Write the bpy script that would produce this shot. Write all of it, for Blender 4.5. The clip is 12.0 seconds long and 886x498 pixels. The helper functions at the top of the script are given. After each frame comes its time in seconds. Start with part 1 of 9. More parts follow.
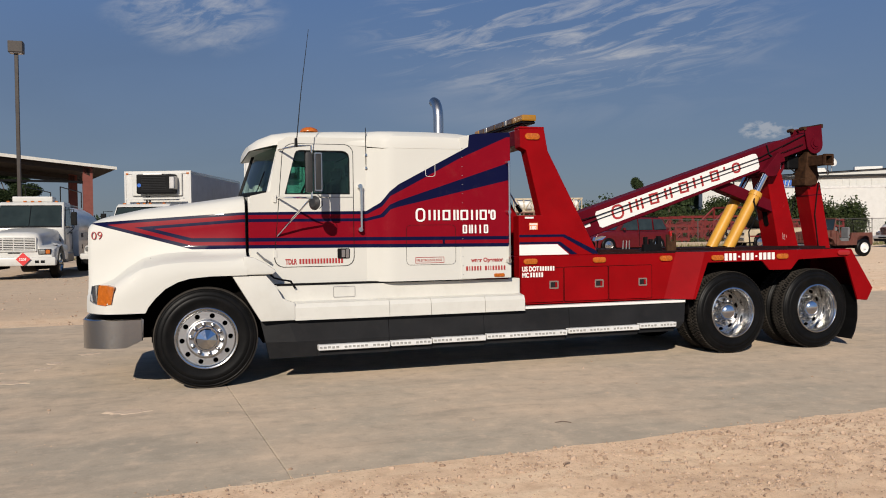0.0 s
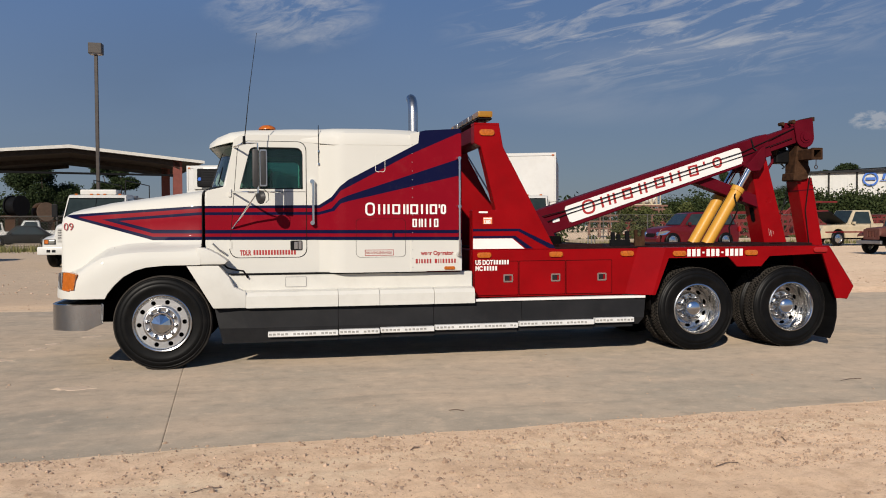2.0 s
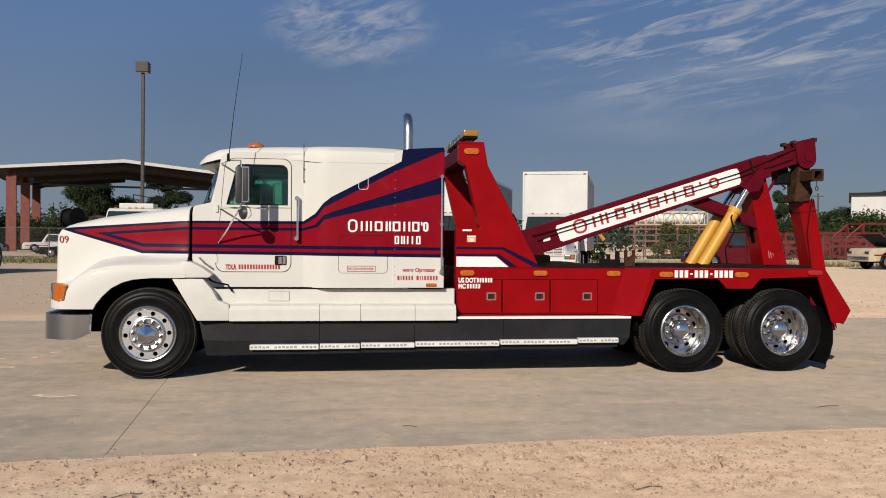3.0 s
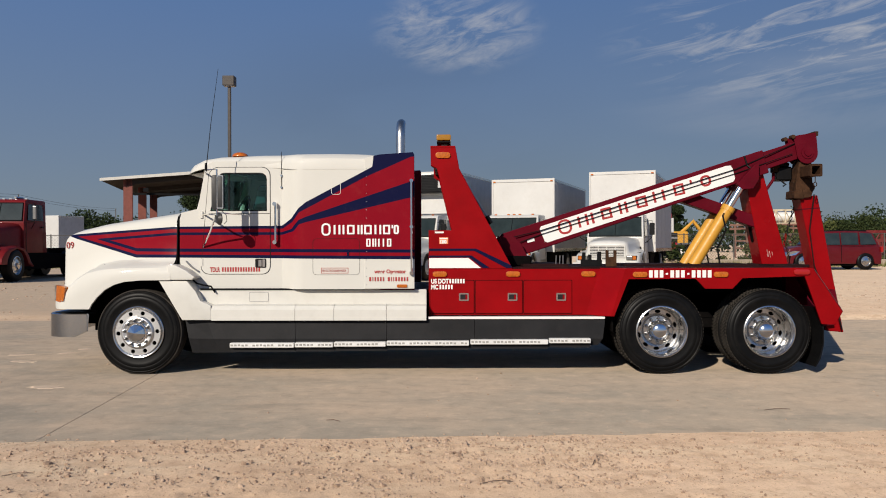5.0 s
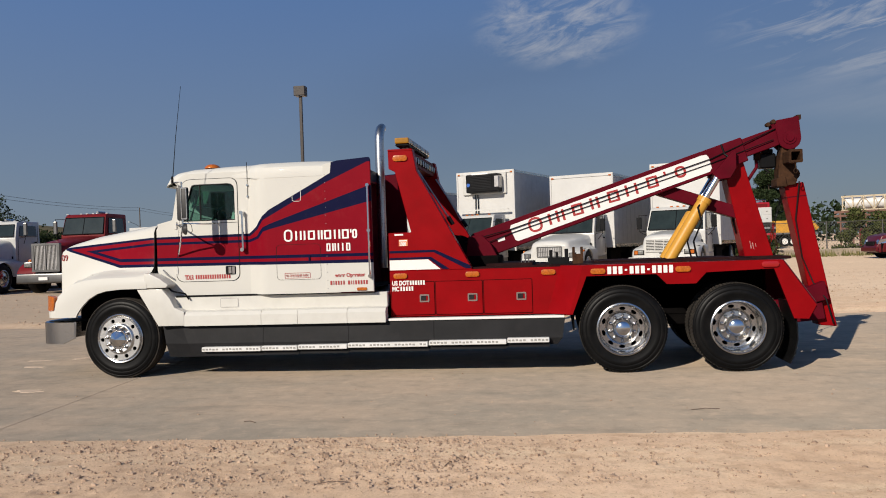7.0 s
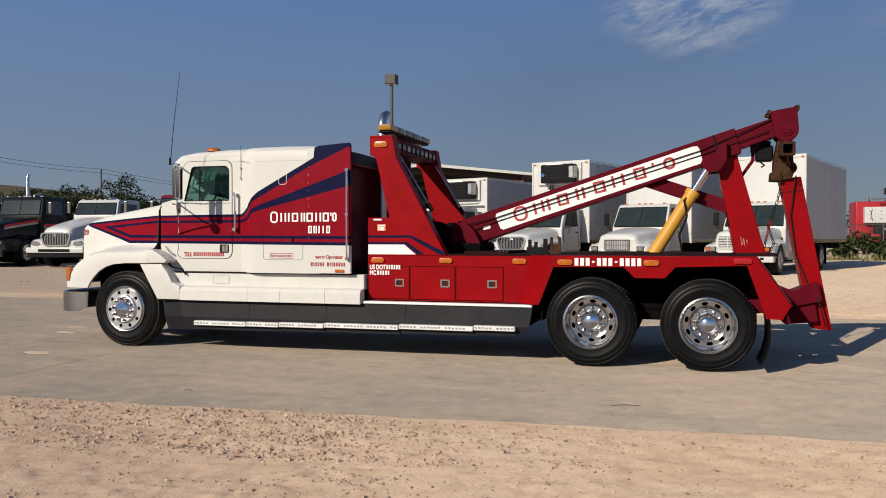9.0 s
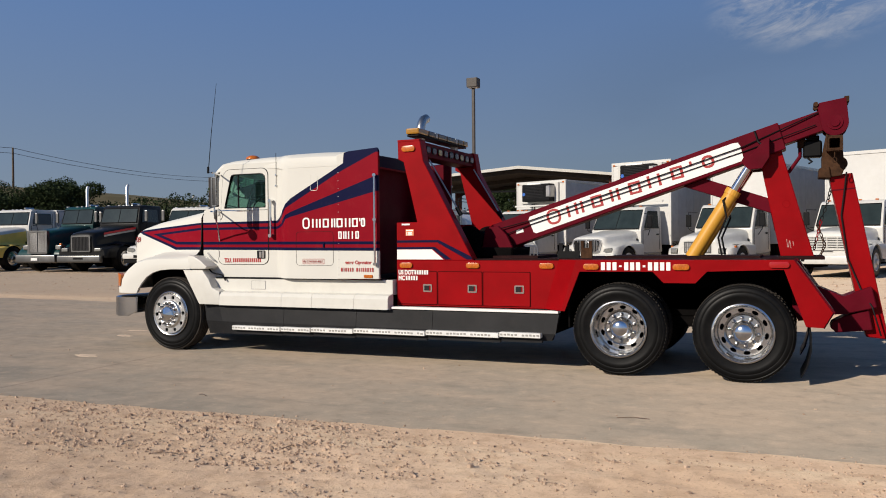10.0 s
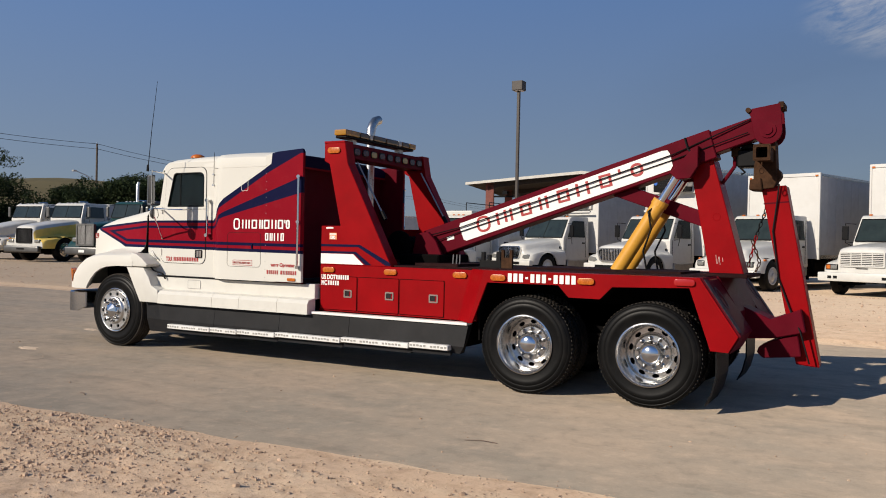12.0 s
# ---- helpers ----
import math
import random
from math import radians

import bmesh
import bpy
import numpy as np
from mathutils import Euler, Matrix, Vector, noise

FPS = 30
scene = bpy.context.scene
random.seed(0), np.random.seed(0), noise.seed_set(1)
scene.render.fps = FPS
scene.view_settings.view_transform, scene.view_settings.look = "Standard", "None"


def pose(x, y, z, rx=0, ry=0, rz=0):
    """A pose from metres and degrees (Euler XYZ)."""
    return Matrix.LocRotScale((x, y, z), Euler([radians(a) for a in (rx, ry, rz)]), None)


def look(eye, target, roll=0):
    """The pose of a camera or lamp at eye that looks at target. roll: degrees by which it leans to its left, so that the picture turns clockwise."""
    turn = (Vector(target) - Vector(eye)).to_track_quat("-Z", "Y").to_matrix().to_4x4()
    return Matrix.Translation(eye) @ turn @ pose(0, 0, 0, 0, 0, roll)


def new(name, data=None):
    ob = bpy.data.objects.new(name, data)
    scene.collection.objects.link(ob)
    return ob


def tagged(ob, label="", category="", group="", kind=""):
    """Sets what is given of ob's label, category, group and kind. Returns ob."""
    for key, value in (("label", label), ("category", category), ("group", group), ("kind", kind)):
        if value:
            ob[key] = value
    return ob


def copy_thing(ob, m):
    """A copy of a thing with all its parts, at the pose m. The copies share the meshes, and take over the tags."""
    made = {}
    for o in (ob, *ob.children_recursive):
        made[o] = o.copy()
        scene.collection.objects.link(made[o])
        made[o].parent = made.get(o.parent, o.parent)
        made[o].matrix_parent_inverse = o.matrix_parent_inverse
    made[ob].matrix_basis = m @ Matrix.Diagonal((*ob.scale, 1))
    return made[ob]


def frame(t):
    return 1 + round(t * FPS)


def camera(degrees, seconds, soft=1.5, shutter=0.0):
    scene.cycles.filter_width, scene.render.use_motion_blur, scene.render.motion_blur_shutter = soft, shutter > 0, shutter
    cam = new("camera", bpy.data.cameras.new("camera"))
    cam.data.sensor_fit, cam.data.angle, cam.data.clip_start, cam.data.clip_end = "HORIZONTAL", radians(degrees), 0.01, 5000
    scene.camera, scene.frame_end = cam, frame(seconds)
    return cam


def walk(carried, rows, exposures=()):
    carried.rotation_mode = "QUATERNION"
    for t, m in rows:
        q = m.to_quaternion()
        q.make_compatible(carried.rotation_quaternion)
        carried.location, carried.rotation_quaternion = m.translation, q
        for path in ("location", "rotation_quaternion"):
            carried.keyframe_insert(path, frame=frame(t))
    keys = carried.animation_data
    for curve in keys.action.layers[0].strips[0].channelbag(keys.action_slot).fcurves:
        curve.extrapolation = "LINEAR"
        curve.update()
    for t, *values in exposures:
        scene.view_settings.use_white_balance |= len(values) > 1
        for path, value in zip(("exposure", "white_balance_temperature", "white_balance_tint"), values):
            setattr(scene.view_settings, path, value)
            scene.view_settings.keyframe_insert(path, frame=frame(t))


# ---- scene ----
cam = camera(57.7, 12.0, soft=1.0)
PATH = [
    (0, (-0.149, 0.257, 1.595), (0.451, 2.165, 1.554), -0.7),
    (0.5, (0.212, 0.007, 1.594), (0.79, 1.921, 1.565), -0.3),
    (1, (0.598, -0.258, 1.621), (1.115, 1.674, 1.587), -0.2),
    (1.5, (1.007, -0.257, 1.612), (1.463, 1.69, 1.556), -0.2),
    (2, (1.403, -0.437, 1.588), (1.783, 1.525, 1.532), -0.3),
    (2.5, (1.83, -0.571, 1.603), (2.143, 1.403, 1.558), 0.1),
    (3, (2.225, -0.655, 1.596), (2.479, 1.329, 1.582), 0.5),
    (4.8, (3.731, -0.987, 1.594), (3.734, 1.013, 1.583), 0.0),
    (5, (3.942, -1.007, 1.591), (3.924, 0.993, 1.583), -0.1),
    (5.5, (4.385, -1.014, 1.612), (4.318, 0.985, 1.604), 0.3),
    (6, (4.853, -0.912, 1.617), (4.745, 1.085, 1.634), -0.1),
    (6.5, (5.374, -0.971, 1.584), (5.193, 1.021, 1.601), -2.0),
    (7, (5.837, -0.929, 1.592), (5.554, 1.051, 1.586), -1.9),
    (7.2, (6.007, -0.88, 1.601), (5.696, 1.096, 1.587), -1.7),
    (9, (7.665, -0.637, 1.518), (7.094, 1.28, 1.491), 0.0),
    (9.5, (8.11, -0.415, 1.533), (7.415, 1.461, 1.512), -0.9),
    (10, (8.487, -0.15, 1.532), (7.682, 1.681, 1.514), -0.5),
    (10.5, (8.821, 0.212, 1.57), (7.985, 2.029, 1.566), -0.2),
    (11, (9.294, 0.466, 1.584), (8.399, 2.254, 1.547), -0.9),
    (11.5, (9.681, 0.751, 1.56), (8.737, 2.514, 1.513), 0.8),
    (12, (10.089, 1.033, 1.584), (9.113, 2.779, 1.572), 1.2),
]
walk(cam, [(t, look(eye, target, roll)) for t, eye, target, roll in PATH], [(0, -0.11, 6220, 10), (4, -0.11, 6230, 10), (7, -0.10, 6220, 10), (10, -0.02, 6240, 10), (11.5, 0.01, 6320, 10), (12, 0.02, 6320, 10)])

# ---- world, sun and exposure ----

SUN_EL = radians(27)
SUN_TO = Vector((-0.45, -0.89, 0)).normalized() * math.cos(SUN_EL) + Vector((0, 0, math.sin(SUN_EL)))
world = bpy.data.worlds.new("sky")
scene.world = world
world.use_nodes = True
wn, wl = world.node_tree.nodes, world.node_tree.links
wn.clear()
w_out = wn.new("ShaderNodeOutputWorld")
w_bg = wn.new("ShaderNodeBackground")
sky = wn.new("ShaderNodeTexSky")
sky.sky_type = "NISHITA"
sky.sun_disc = False
sky.sun_elevation = SUN_EL
sky.sun_rotation = math.atan2(SUN_TO.x, SUN_TO.y)
sky.altitude = 0
sky.air_density, sky.dust_density, sky.ozone_density = 1.0, 0.6, 3.0
w_bg.inputs["Strength"].default_value = 0.059
# thin cirrus and one small cumulus: stretched noise over azimuth and elevation, in degrees
w_tc = wn.new("ShaderNodeTexCoord")
w_sep = wn.new("ShaderNodeSeparateXYZ")
wl.new(w_tc.outputs["Generated"], w_sep.inputs[0])


def w_math(op, a, b=0.0, c=0.0):
    k = wn.new("ShaderNodeMath")
    k.operation = op
    for i, v in enumerate((a, b, c)):
        if isinstance(v, (int, float)):
            k.inputs[i].default_value = v
        else:
            wl.new(v, k.inputs[i])
    return k.outputs[0]


w_az = w_math("MULTIPLY", w_math("ARCTAN2", w_sep.outputs["X"], w_sep.outputs["Y"]), 57.2958)
w_el = w_math("MULTIPLY", w_math("ARCSINE", w_sep.outputs["Z"]), 57.2958)


def w_cloud(tilt, sx, sy, detail, rough, lo, hi, seed, distort=0.6):
    """Noise drawn out along a direction that is tilted against the horizon."""
    ca, sa = math.cos(radians(tilt)), math.sin(radians(tilt))
    u = w_math("MULTIPLY_ADD", w_az, ca * sx, w_math("MULTIPLY", w_el, sa * sx))
    v = w_math("MULTIPLY_ADD", w_az, -sa * sy, w_math("MULTIPLY", w_el, ca * sy))
    cb = wn.new("ShaderNodeCombineXYZ")
    cb.inputs["Z"].default_value = seed
    wl.new(u, cb.inputs["X"])
    wl.new(v, cb.inputs["Y"])
    t = wn.new("ShaderNodeTexNoise")
    for key, val in (("Scale", 1.0), ("Detail", detail), ("Roughness", rough), ("Distortion", distort)):
        t.inputs[key].default_value = val
    wl.new(cb.outputs[0], t.inputs["Vector"])
    r = wn.new("ShaderNodeMapRange")
    r.inputs["From Min"].default_value, r.inputs["From Max"].default_value = lo, hi
    wl.new(t.outputs["Fac"], r.inputs["Value"])
    return r.outputs["Result"]


def w_lobe(az, el, ra, re_, sharp=1.0):
    """1 in the middle of an ellipse of the sky, falling softly to 0 at its rim."""
    du = w_math("MULTIPLY_ADD", w_az, 1 / ra, -az / ra)
    dv = w_math("MULTIPLY_ADD", w_el, 1 / re_, -el / re_)
    d2 = w_math("MULTIPLY_ADD", du, du, w_math("MULTIPLY", dv, dv))
    r = wn.new("ShaderNodeMapRange")
    r.interpolation_type = "SMOOTHSTEP"
    for key, val in (("From Min", 1.0), ("From Max", 1.0 - sharp), ("To Min", 0.0), ("To Max", 1.0)):
        r.inputs[key].default_value = val
    wl.new(d2, r.inputs["Value"])
    return r.outputs["Result"]


w_streak = w_cloud(10, 0.15, 0.95, 10, 0.64, 0.47, 0.68, 3.0, 0.9)
w_puff = w_cloud(16, 0.28, 0.80, 10, 0.64, 0.42, 0.66, 8.0, 0.5)
w_veil = w_cloud(4, 0.055, 0.24, 6, 0.55, 0.42, 0.75, 5.0)
w_curl = w_cloud(0, 0.9, 1.5, 7, 0.6, 0.34, 0.70, 1.0, 0.2)
w_c1 = w_math("MULTIPLY", w_streak, w_lobe(26.5, 13.6, 17.0, 5.2))
w_c2 = w_math("MULTIPLY", w_puff, w_lobe(0.6, 15.0, 6.8, 3.3))
w_c3 = w_math("MULTIPLY", w_math("MULTIPLY", w_veil, 0.5), w_lobe(27.0, 9.8, 18.0, 3.6))
w_c4 = w_math("MULTIPLY", w_math("SUBTRACT", w_math("MULTIPLY", w_curl, w_lobe(39.4, 6.5, 2.4, 0.9, 0.95)), 0.22), 2.2)
w_c4 = w_math("MINIMUM", w_math("MAXIMUM", w_c4, 0.0), 0.75)
w_all = w_math("MINIMUM", w_math("ADD", w_math("ADD", w_c1, w_c2), w_math("ADD", w_c3, w_c4)), 1.0)
w_mul2 = wn.new("ShaderNodeMath")
w_mul2.operation = "MULTIPLY"
w_mul2.inputs[1].default_value = 0.62
wl.new(w_all, w_mul2.inputs[0])
w_even = wn.new("ShaderNodeMix")
w_even.data_type = "RGBA"
w_even.inputs["Factor"].default_value = 0.8
w_up = wn.new("ShaderNodeMapRange")
w_up.inputs["From Min"].default_value, w_up.inputs["From Max"].default_value = 0.02, 0.40
w_grad = wn.new("ShaderNodeMix")
w_grad.data_type = "RGBA"
w_grad.inputs["A"].default_value = (3.15, 3.8, 4.65, 1)
w_grad.inputs["B"].default_value = (1.35, 3.0, 7.0, 1)
w_sund = wn.new("ShaderNodeVectorMath")
w_sund.operation = "DOT_PRODUCT"
w_sund.inputs[1].default_value = Vector((SUN_TO.x, SUN_TO.y, 0)).normalized()
w_glow = wn.new("ShaderNodeMapRange")
w_glow.inputs["From Min"].default_value, w_glow.inputs["From Max"].default_value = -1.0, 0.6
w_glow.inputs["To Min"].default_value, w_glow.inputs["To Max"].default_value = 0.95, 1.45
w_zen = wn.new("ShaderNodeMapRange")
w_zen.inputs["From Min"].default_value, w_zen.inputs["From Max"].default_value = 0.32, 0.95
w_zen.inputs["To Min"].default_value, w_zen.inputs["To Max"].default_value = 1.0, 0.28
wl.new(w_sep.outputs["Z"], w_zen.inputs["Value"])
w_bank = w_math("MULTIPLY_ADD", w_math("MULTIPLY", w_lobe(-4.0, 6.0, 17.0, 11.0), w_cloud(3, 0.05, 0.2, 5, 0.5, 0.2, 0.6, 12.0)), -0.13, 1.0)
w_gm = wn.new("ShaderNodeVectorMath")
w_gm.operation = "SCALE"
w_mix = wn.new("ShaderNodeMix")
w_mix.data_type = "RGBA"
w_mix.inputs["B"].default_value = (9.5, 9.2, 9.0, 1)
for a, b in ((w_mul2.outputs[0], w_mix.inputs["Factor"]), (sky.outputs["Color"], w_even.inputs["A"]), (w_even.outputs["Result"], w_mix.inputs["A"]), (w_sep.outputs["Z"], w_up.inputs["Value"]), (w_up.outputs["Result"], w_grad.inputs["Factor"]),
             (w_tc.outputs["Generated"], w_sund.inputs[0]), (w_sund.outputs["Value"], w_glow.inputs["Value"]), (w_grad.outputs["Result"], w_gm.inputs[0]), (w_math("MULTIPLY", w_math("MULTIPLY", w_glow.outputs["Result"], w_zen.outputs["Result"]), w_bank), w_gm.inputs["Scale"]), (w_gm.outputs[0], w_even.inputs["B"]),
             (w_mix.outputs["Result"], w_bg.inputs["Color"]), (w_bg.outputs["Background"], w_out.inputs["Surface"])):
    wl.new(a, b)
sun = new("sun", bpy.data.lights.new("sun", "SUN"))
sun.data.energy, sun.data.angle, sun.data.color = 4.95, radians(0.53), (1.0, 0.885, 0.73)
sun.matrix_world = look(SUN_TO * 50, (0, 0, 0))


# ---- materials ----
def mat_base(name, color=(0.5, 0.5, 0.5), rough=0.5, metal=0.0, coat=0.0):
    m = bpy.data.materials.new(name)
    m.use_nodes = True
    b = m.node_tree.nodes["Principled BSDF"]
    b.inputs["Base Color"].default_value = (*color, 1)
    b.inputs["Roughness"].default_value = rough
    b.inputs["Metallic"].default_value = metal
    b.inputs["Coat Weight"].default_value = coat
    b.inputs["Coat Roughness"].default_value = 0.04
    return m, m.node_tree.nodes, m.node_tree.links, b


def coords(n, l, scale=(1, 1, 1)):
    tc = n.new("ShaderNodeTexCoord")
    mp = n.new("ShaderNodeMapping")
    mp.inputs["Scale"].default_value = scale
    l.new(tc.outputs["Object"], mp.inputs["Vector"])
    return mp.outputs["Vector"]


def noise_tex(n, l, vec, scale, detail=4, rough=0.55):
    t = n.new("ShaderNodeTexNoise")
    t.inputs["Scale"].default_value, t.inputs["Detail"].default_value, t.inputs["Roughness"].default_value = scale, detail, rough
    l.new(vec, t.inputs["Vector"])
    return t.outputs["Fac"]


def mrange(n, l, val, a, b, c=0.0, d=1.0):
    r = n.new("ShaderNodeMapRange")
    for key, v in (("From Min", a), ("From Max", b), ("To Min", c), ("To Max", d)):
        r.inputs[key].default_value = v
    l.new(val, r.inputs["Value"])
    return r.outputs["Result"]


def mixc(n, l, fac, a, b):
    m = n.new("ShaderNodeMix")
    m.data_type = "RGBA"
    for v, key in ((fac, "Factor"), (a, "A"), (b, "B")):
        if isinstance(v, (tuple, list)):
            m.inputs[key].default_value = (*v, 1) if len(v) == 3 else v
        elif isinstance(v, (int, float)):
            m.inputs[key].default_value = v
        else:
            l.new(v, m.inputs[key])
    return m.outputs["Result"]


def maths(n, l, op, a, b=None):
    m = n.new("ShaderNodeMath")
    m.operation = op
    for i, v in enumerate((a, b)):
        if v is None:
            continue
        if isinstance(v, (int, float)):
            m.inputs[i].default_value = v
        else:
            l.new(v, m.inputs[i])
    return m.outputs[0]


def bump(n, l, b, height, strength=0.2, dist=0.01):
    k = n.new("ShaderNodeBump")
    k.inputs["Strength"].default_value, k.inputs["Distance"].default_value = strength, dist
    l.new(height, k.inputs["Height"])
    l.new(k.outputs["Normal"], b.inputs["Normal"])


def worn(name, color, rough=0.4, metal=0.0, coat=0.0, vary=0.12, scale=3.0, grain=60.0, dirt=(0.25, 0.2, 0.15), dirt_amount=0.12, bumps=0.05, spec=0.4):
    """Paint or metal with slow colour drift, speckled dirt and fine relief."""
    m, n, l, b = mat_base(name, color, rough, metal, coat)
    b.inputs["Specular IOR Level"].default_value = spec
    v = coords(n, l)
    big, fine = noise_tex(n, l, v, scale, 5), noise_tex(n, l, v, grain, 3)
    dark = tuple(c * (1 - vary) for c in color)
    lite = tuple(min(1, c * (1 + vary)) for c in color)
    col = mixc(n, l, mrange(n, l, big, 0.3, 0.7), dark, lite)
    dd = maths(n, l, "MULTIPLY", mrange(n, l, noise_tex(n, l, v, scale * 2.3, 8, 0.7), 0.48, 0.75), dirt_amount)
    col = mixc(n, l, dd, col, dirt)
    l.new(col, b.inputs["Base Color"])
    l.new(mrange(n, l, fine, 0.3, 0.7, rough * 0.85, min(1, rough * 1.2)), b.inputs["Roughness"])
    if bumps:
        bump(n, l, b, fine, bumps, 0.004)
    return m


WHITE = (0.625, 0.61, 0.555)
RED = (0.243, 0.0024, 0.0044)
NAVY = (0.005, 0.006, 0.034)
m_white = worn("white_paint", WHITE, 0.4, coat=0.25, vary=0.03, dirt_amount=0.10, bumps=0.0, spec=0.15)
m_red = worn("red_paint", RED, 0.4, coat=0.07, vary=0.12, dirt=(0.10, 0.02, 0.015), dirt_amount=0.06, bumps=0.0, spec=0.05)
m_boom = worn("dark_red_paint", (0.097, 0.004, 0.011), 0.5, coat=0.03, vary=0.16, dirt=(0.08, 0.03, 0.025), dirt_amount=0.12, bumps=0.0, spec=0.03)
m_navy = worn("navy_paint", NAVY, 0.4, coat=0.08, vary=0.1, dirt_amount=0.02, bumps=0, spec=0.05)
m_letter_white = worn("white_lettering", (0.82, 0.80, 0.76), 0.45, vary=0.03, dirt_amount=0.05, bumps=0)
m_letter_red = worn("red_lettering", (0.36, 0.03, 0.03), 0.45, vary=0.1, dirt_amount=0.05, bumps=0)
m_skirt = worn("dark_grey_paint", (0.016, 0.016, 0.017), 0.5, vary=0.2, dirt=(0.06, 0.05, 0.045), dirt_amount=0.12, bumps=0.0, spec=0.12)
m_step = worn("step_aluminium", (0.74, 0.73, 0.70), 0.5, metal=0.1, vary=0.08, dirt_amount=0.2)
m_hole = worn("grip_hole_shade", (0.30, 0.29, 0.27), 0.7, vary=0.5, scale=25, dirt_amount=0.3, bumps=0)
m_mirror_glass = worn("mirror_glass", (0.16, 0.17, 0.19), 0.05, metal=1.0, vary=0.05, dirt_amount=0.05, bumps=0)
m_bumper = worn("dull_chrome", (0.56, 0.545, 0.52), 0.22, metal=1.0, vary=0.04, dirt_amount=0.06, bumps=0)
m_chrome = worn("chrome", (0.80, 0.80, 0.80), 0.12, metal=1.0, vary=0.04, dirt_amount=0.08, bumps=0)
m_alu = worn("polished_aluminium", (0.66, 0.65, 0.63), 0.2, metal=1.0, vary=0.05, dirt_amount=0.0, bumps=0)
m_disc = worn("brushed_aluminium", (0.72, 0.71, 0.69), 0.34, metal=1.0, vary=0.04, dirt_amount=0.04, bumps=0)
m_steel = worn("dull_steel", (0.42, 0.41, 0.40), 0.45, metal=0.9, vary=0.15, dirt_amount=0.3)
m_black = worn("black_plastic", (0.006, 0.006, 0.0065), 0.5, vary=0.25, dirt=(0.03, 0.027, 0.024), dirt_amount=0.12, spec=0.12)
# grime plus deep underbody shade, both put into this near-black colour
m_under = worn("shaded_grimy_underbody", (0.0045, 0.004, 0.004), 0.9, vary=0.3, dirt=(0.012, 0.010, 0.009), dirt_amount=0.3, spec=0.03)
m_tyre = worn("tyre_rubber", (0.0045, 0.0044, 0.0044), 0.42, vary=0.25, dirt=(0.022, 0.019, 0.017), dirt_amount=0.3, grain=140, bumps=0.0, spec=0.13)
m_tread = worn("dusty_tread", (0.042, 0.037, 0.032), 0.95, vary=0.3, dirt=(0.095, 0.080, 0.064), dirt_amount=0.6, spec=0.1)
m_deck = worn("dark_deck_plate", (0.020, 0.007, 0.007), 0.8, vary=0.3, dirt=(0.05, 0.022, 0.018), dirt_amount=0.4, spec=0.08)
m_rust = worn("rusty_steel", (0.050, 0.024, 0.012), 0.85, vary=0.45, scale=12, dirt=(0.018, 0.012, 0.010), dirt_amount=0.6, bumps=0.3, spec=0.12)
m_yellow = worn("yellow_cylinder_paint", (0.60, 0.30, 0.035), 0.42, vary=0.12, dirt=(0.2, 0.1, 0.03), dirt_amount=0.25)
m_amber = worn("amber_lens", (0.46, 0.115, 0.008), 0.25, coat=0.4, vary=0.25, scale=30, dirt_amount=0.05, bumps=0)
m_redlens = worn("red_lens", (0.35, 0.01, 0.01), 0.2, coat=0.6, vary=0.1, dirt_amount=0.05, bumps=0)
m_amber_bar = worn("amber_beacon_lens", (0.36, 0.17, 0.012), 0.2, coat=0.6, vary=0.2, dirt_amount=0.15, bumps=0)
m_reflector = worn("lamp_reflector", (0.62, 0.62, 0.62), 0.3, metal=0.35, vary=0.15, scale=40, dirt_amount=0.05, bumps=0)
m_interior = worn("dark_interior", (0.022, 0.022, 0.023), 0.8, vary=0.3, spec=0.15)
m_plywood = worn("orange_sticker", (0.80, 0.25, 0.10), 0.5, vary=0.08, dirt_amount=0.03)


def glass_mat(name, tint=(0.5, 0.55, 0.55), dark=0.45):
    m = bpy.data.materials.new(name)
    m.use_nodes = True
    n, l = m.node_tree.nodes, m.node_tree.links
    n.clear()
    out, mix, tr, gl, fr = (n.new("ShaderNode" + k) for k in ("OutputMaterial", "MixShader", "BsdfTransparent", "BsdfGlossy", "Fresnel"))
    tr.inputs["Color"].default_value = (tint[0] * dark, tint[1] * dark, tint[2] * dark, 1)
    gl.inputs["Roughness"].default_value = 0.03
    fr.inputs["IOR"].default_value = 1.5
    # faint teal diffuse layer paints the haze and reflection on the pane
    dust, haze = n.new("ShaderNodeBsdfDiffuse"), n.new("ShaderNodeMixShader")
    dust.inputs["Color"].default_value = (0.24, 0.47, 0.44, 1)
    haze.inputs[0].default_value = 0.012
    l.new(tr.outputs[0], haze.inputs[1])
    l.new(dust.outputs[0], haze.inputs[2])
    l.new(fr.outputs[0], mix.inputs[0])
    l.new(haze.outputs[0], mix.inputs[1])
    l.new(gl.outputs[0], mix.inputs[2])
    l.new(mix.outputs[0], out.inputs["Surface"])
    return m


m_glass = glass_mat("tinted_glass", (0.60, 0.92, 0.84), 0.75)
m_lens = glass_mat("clear_lens", (0.95, 0.95, 0.95), 0.9)


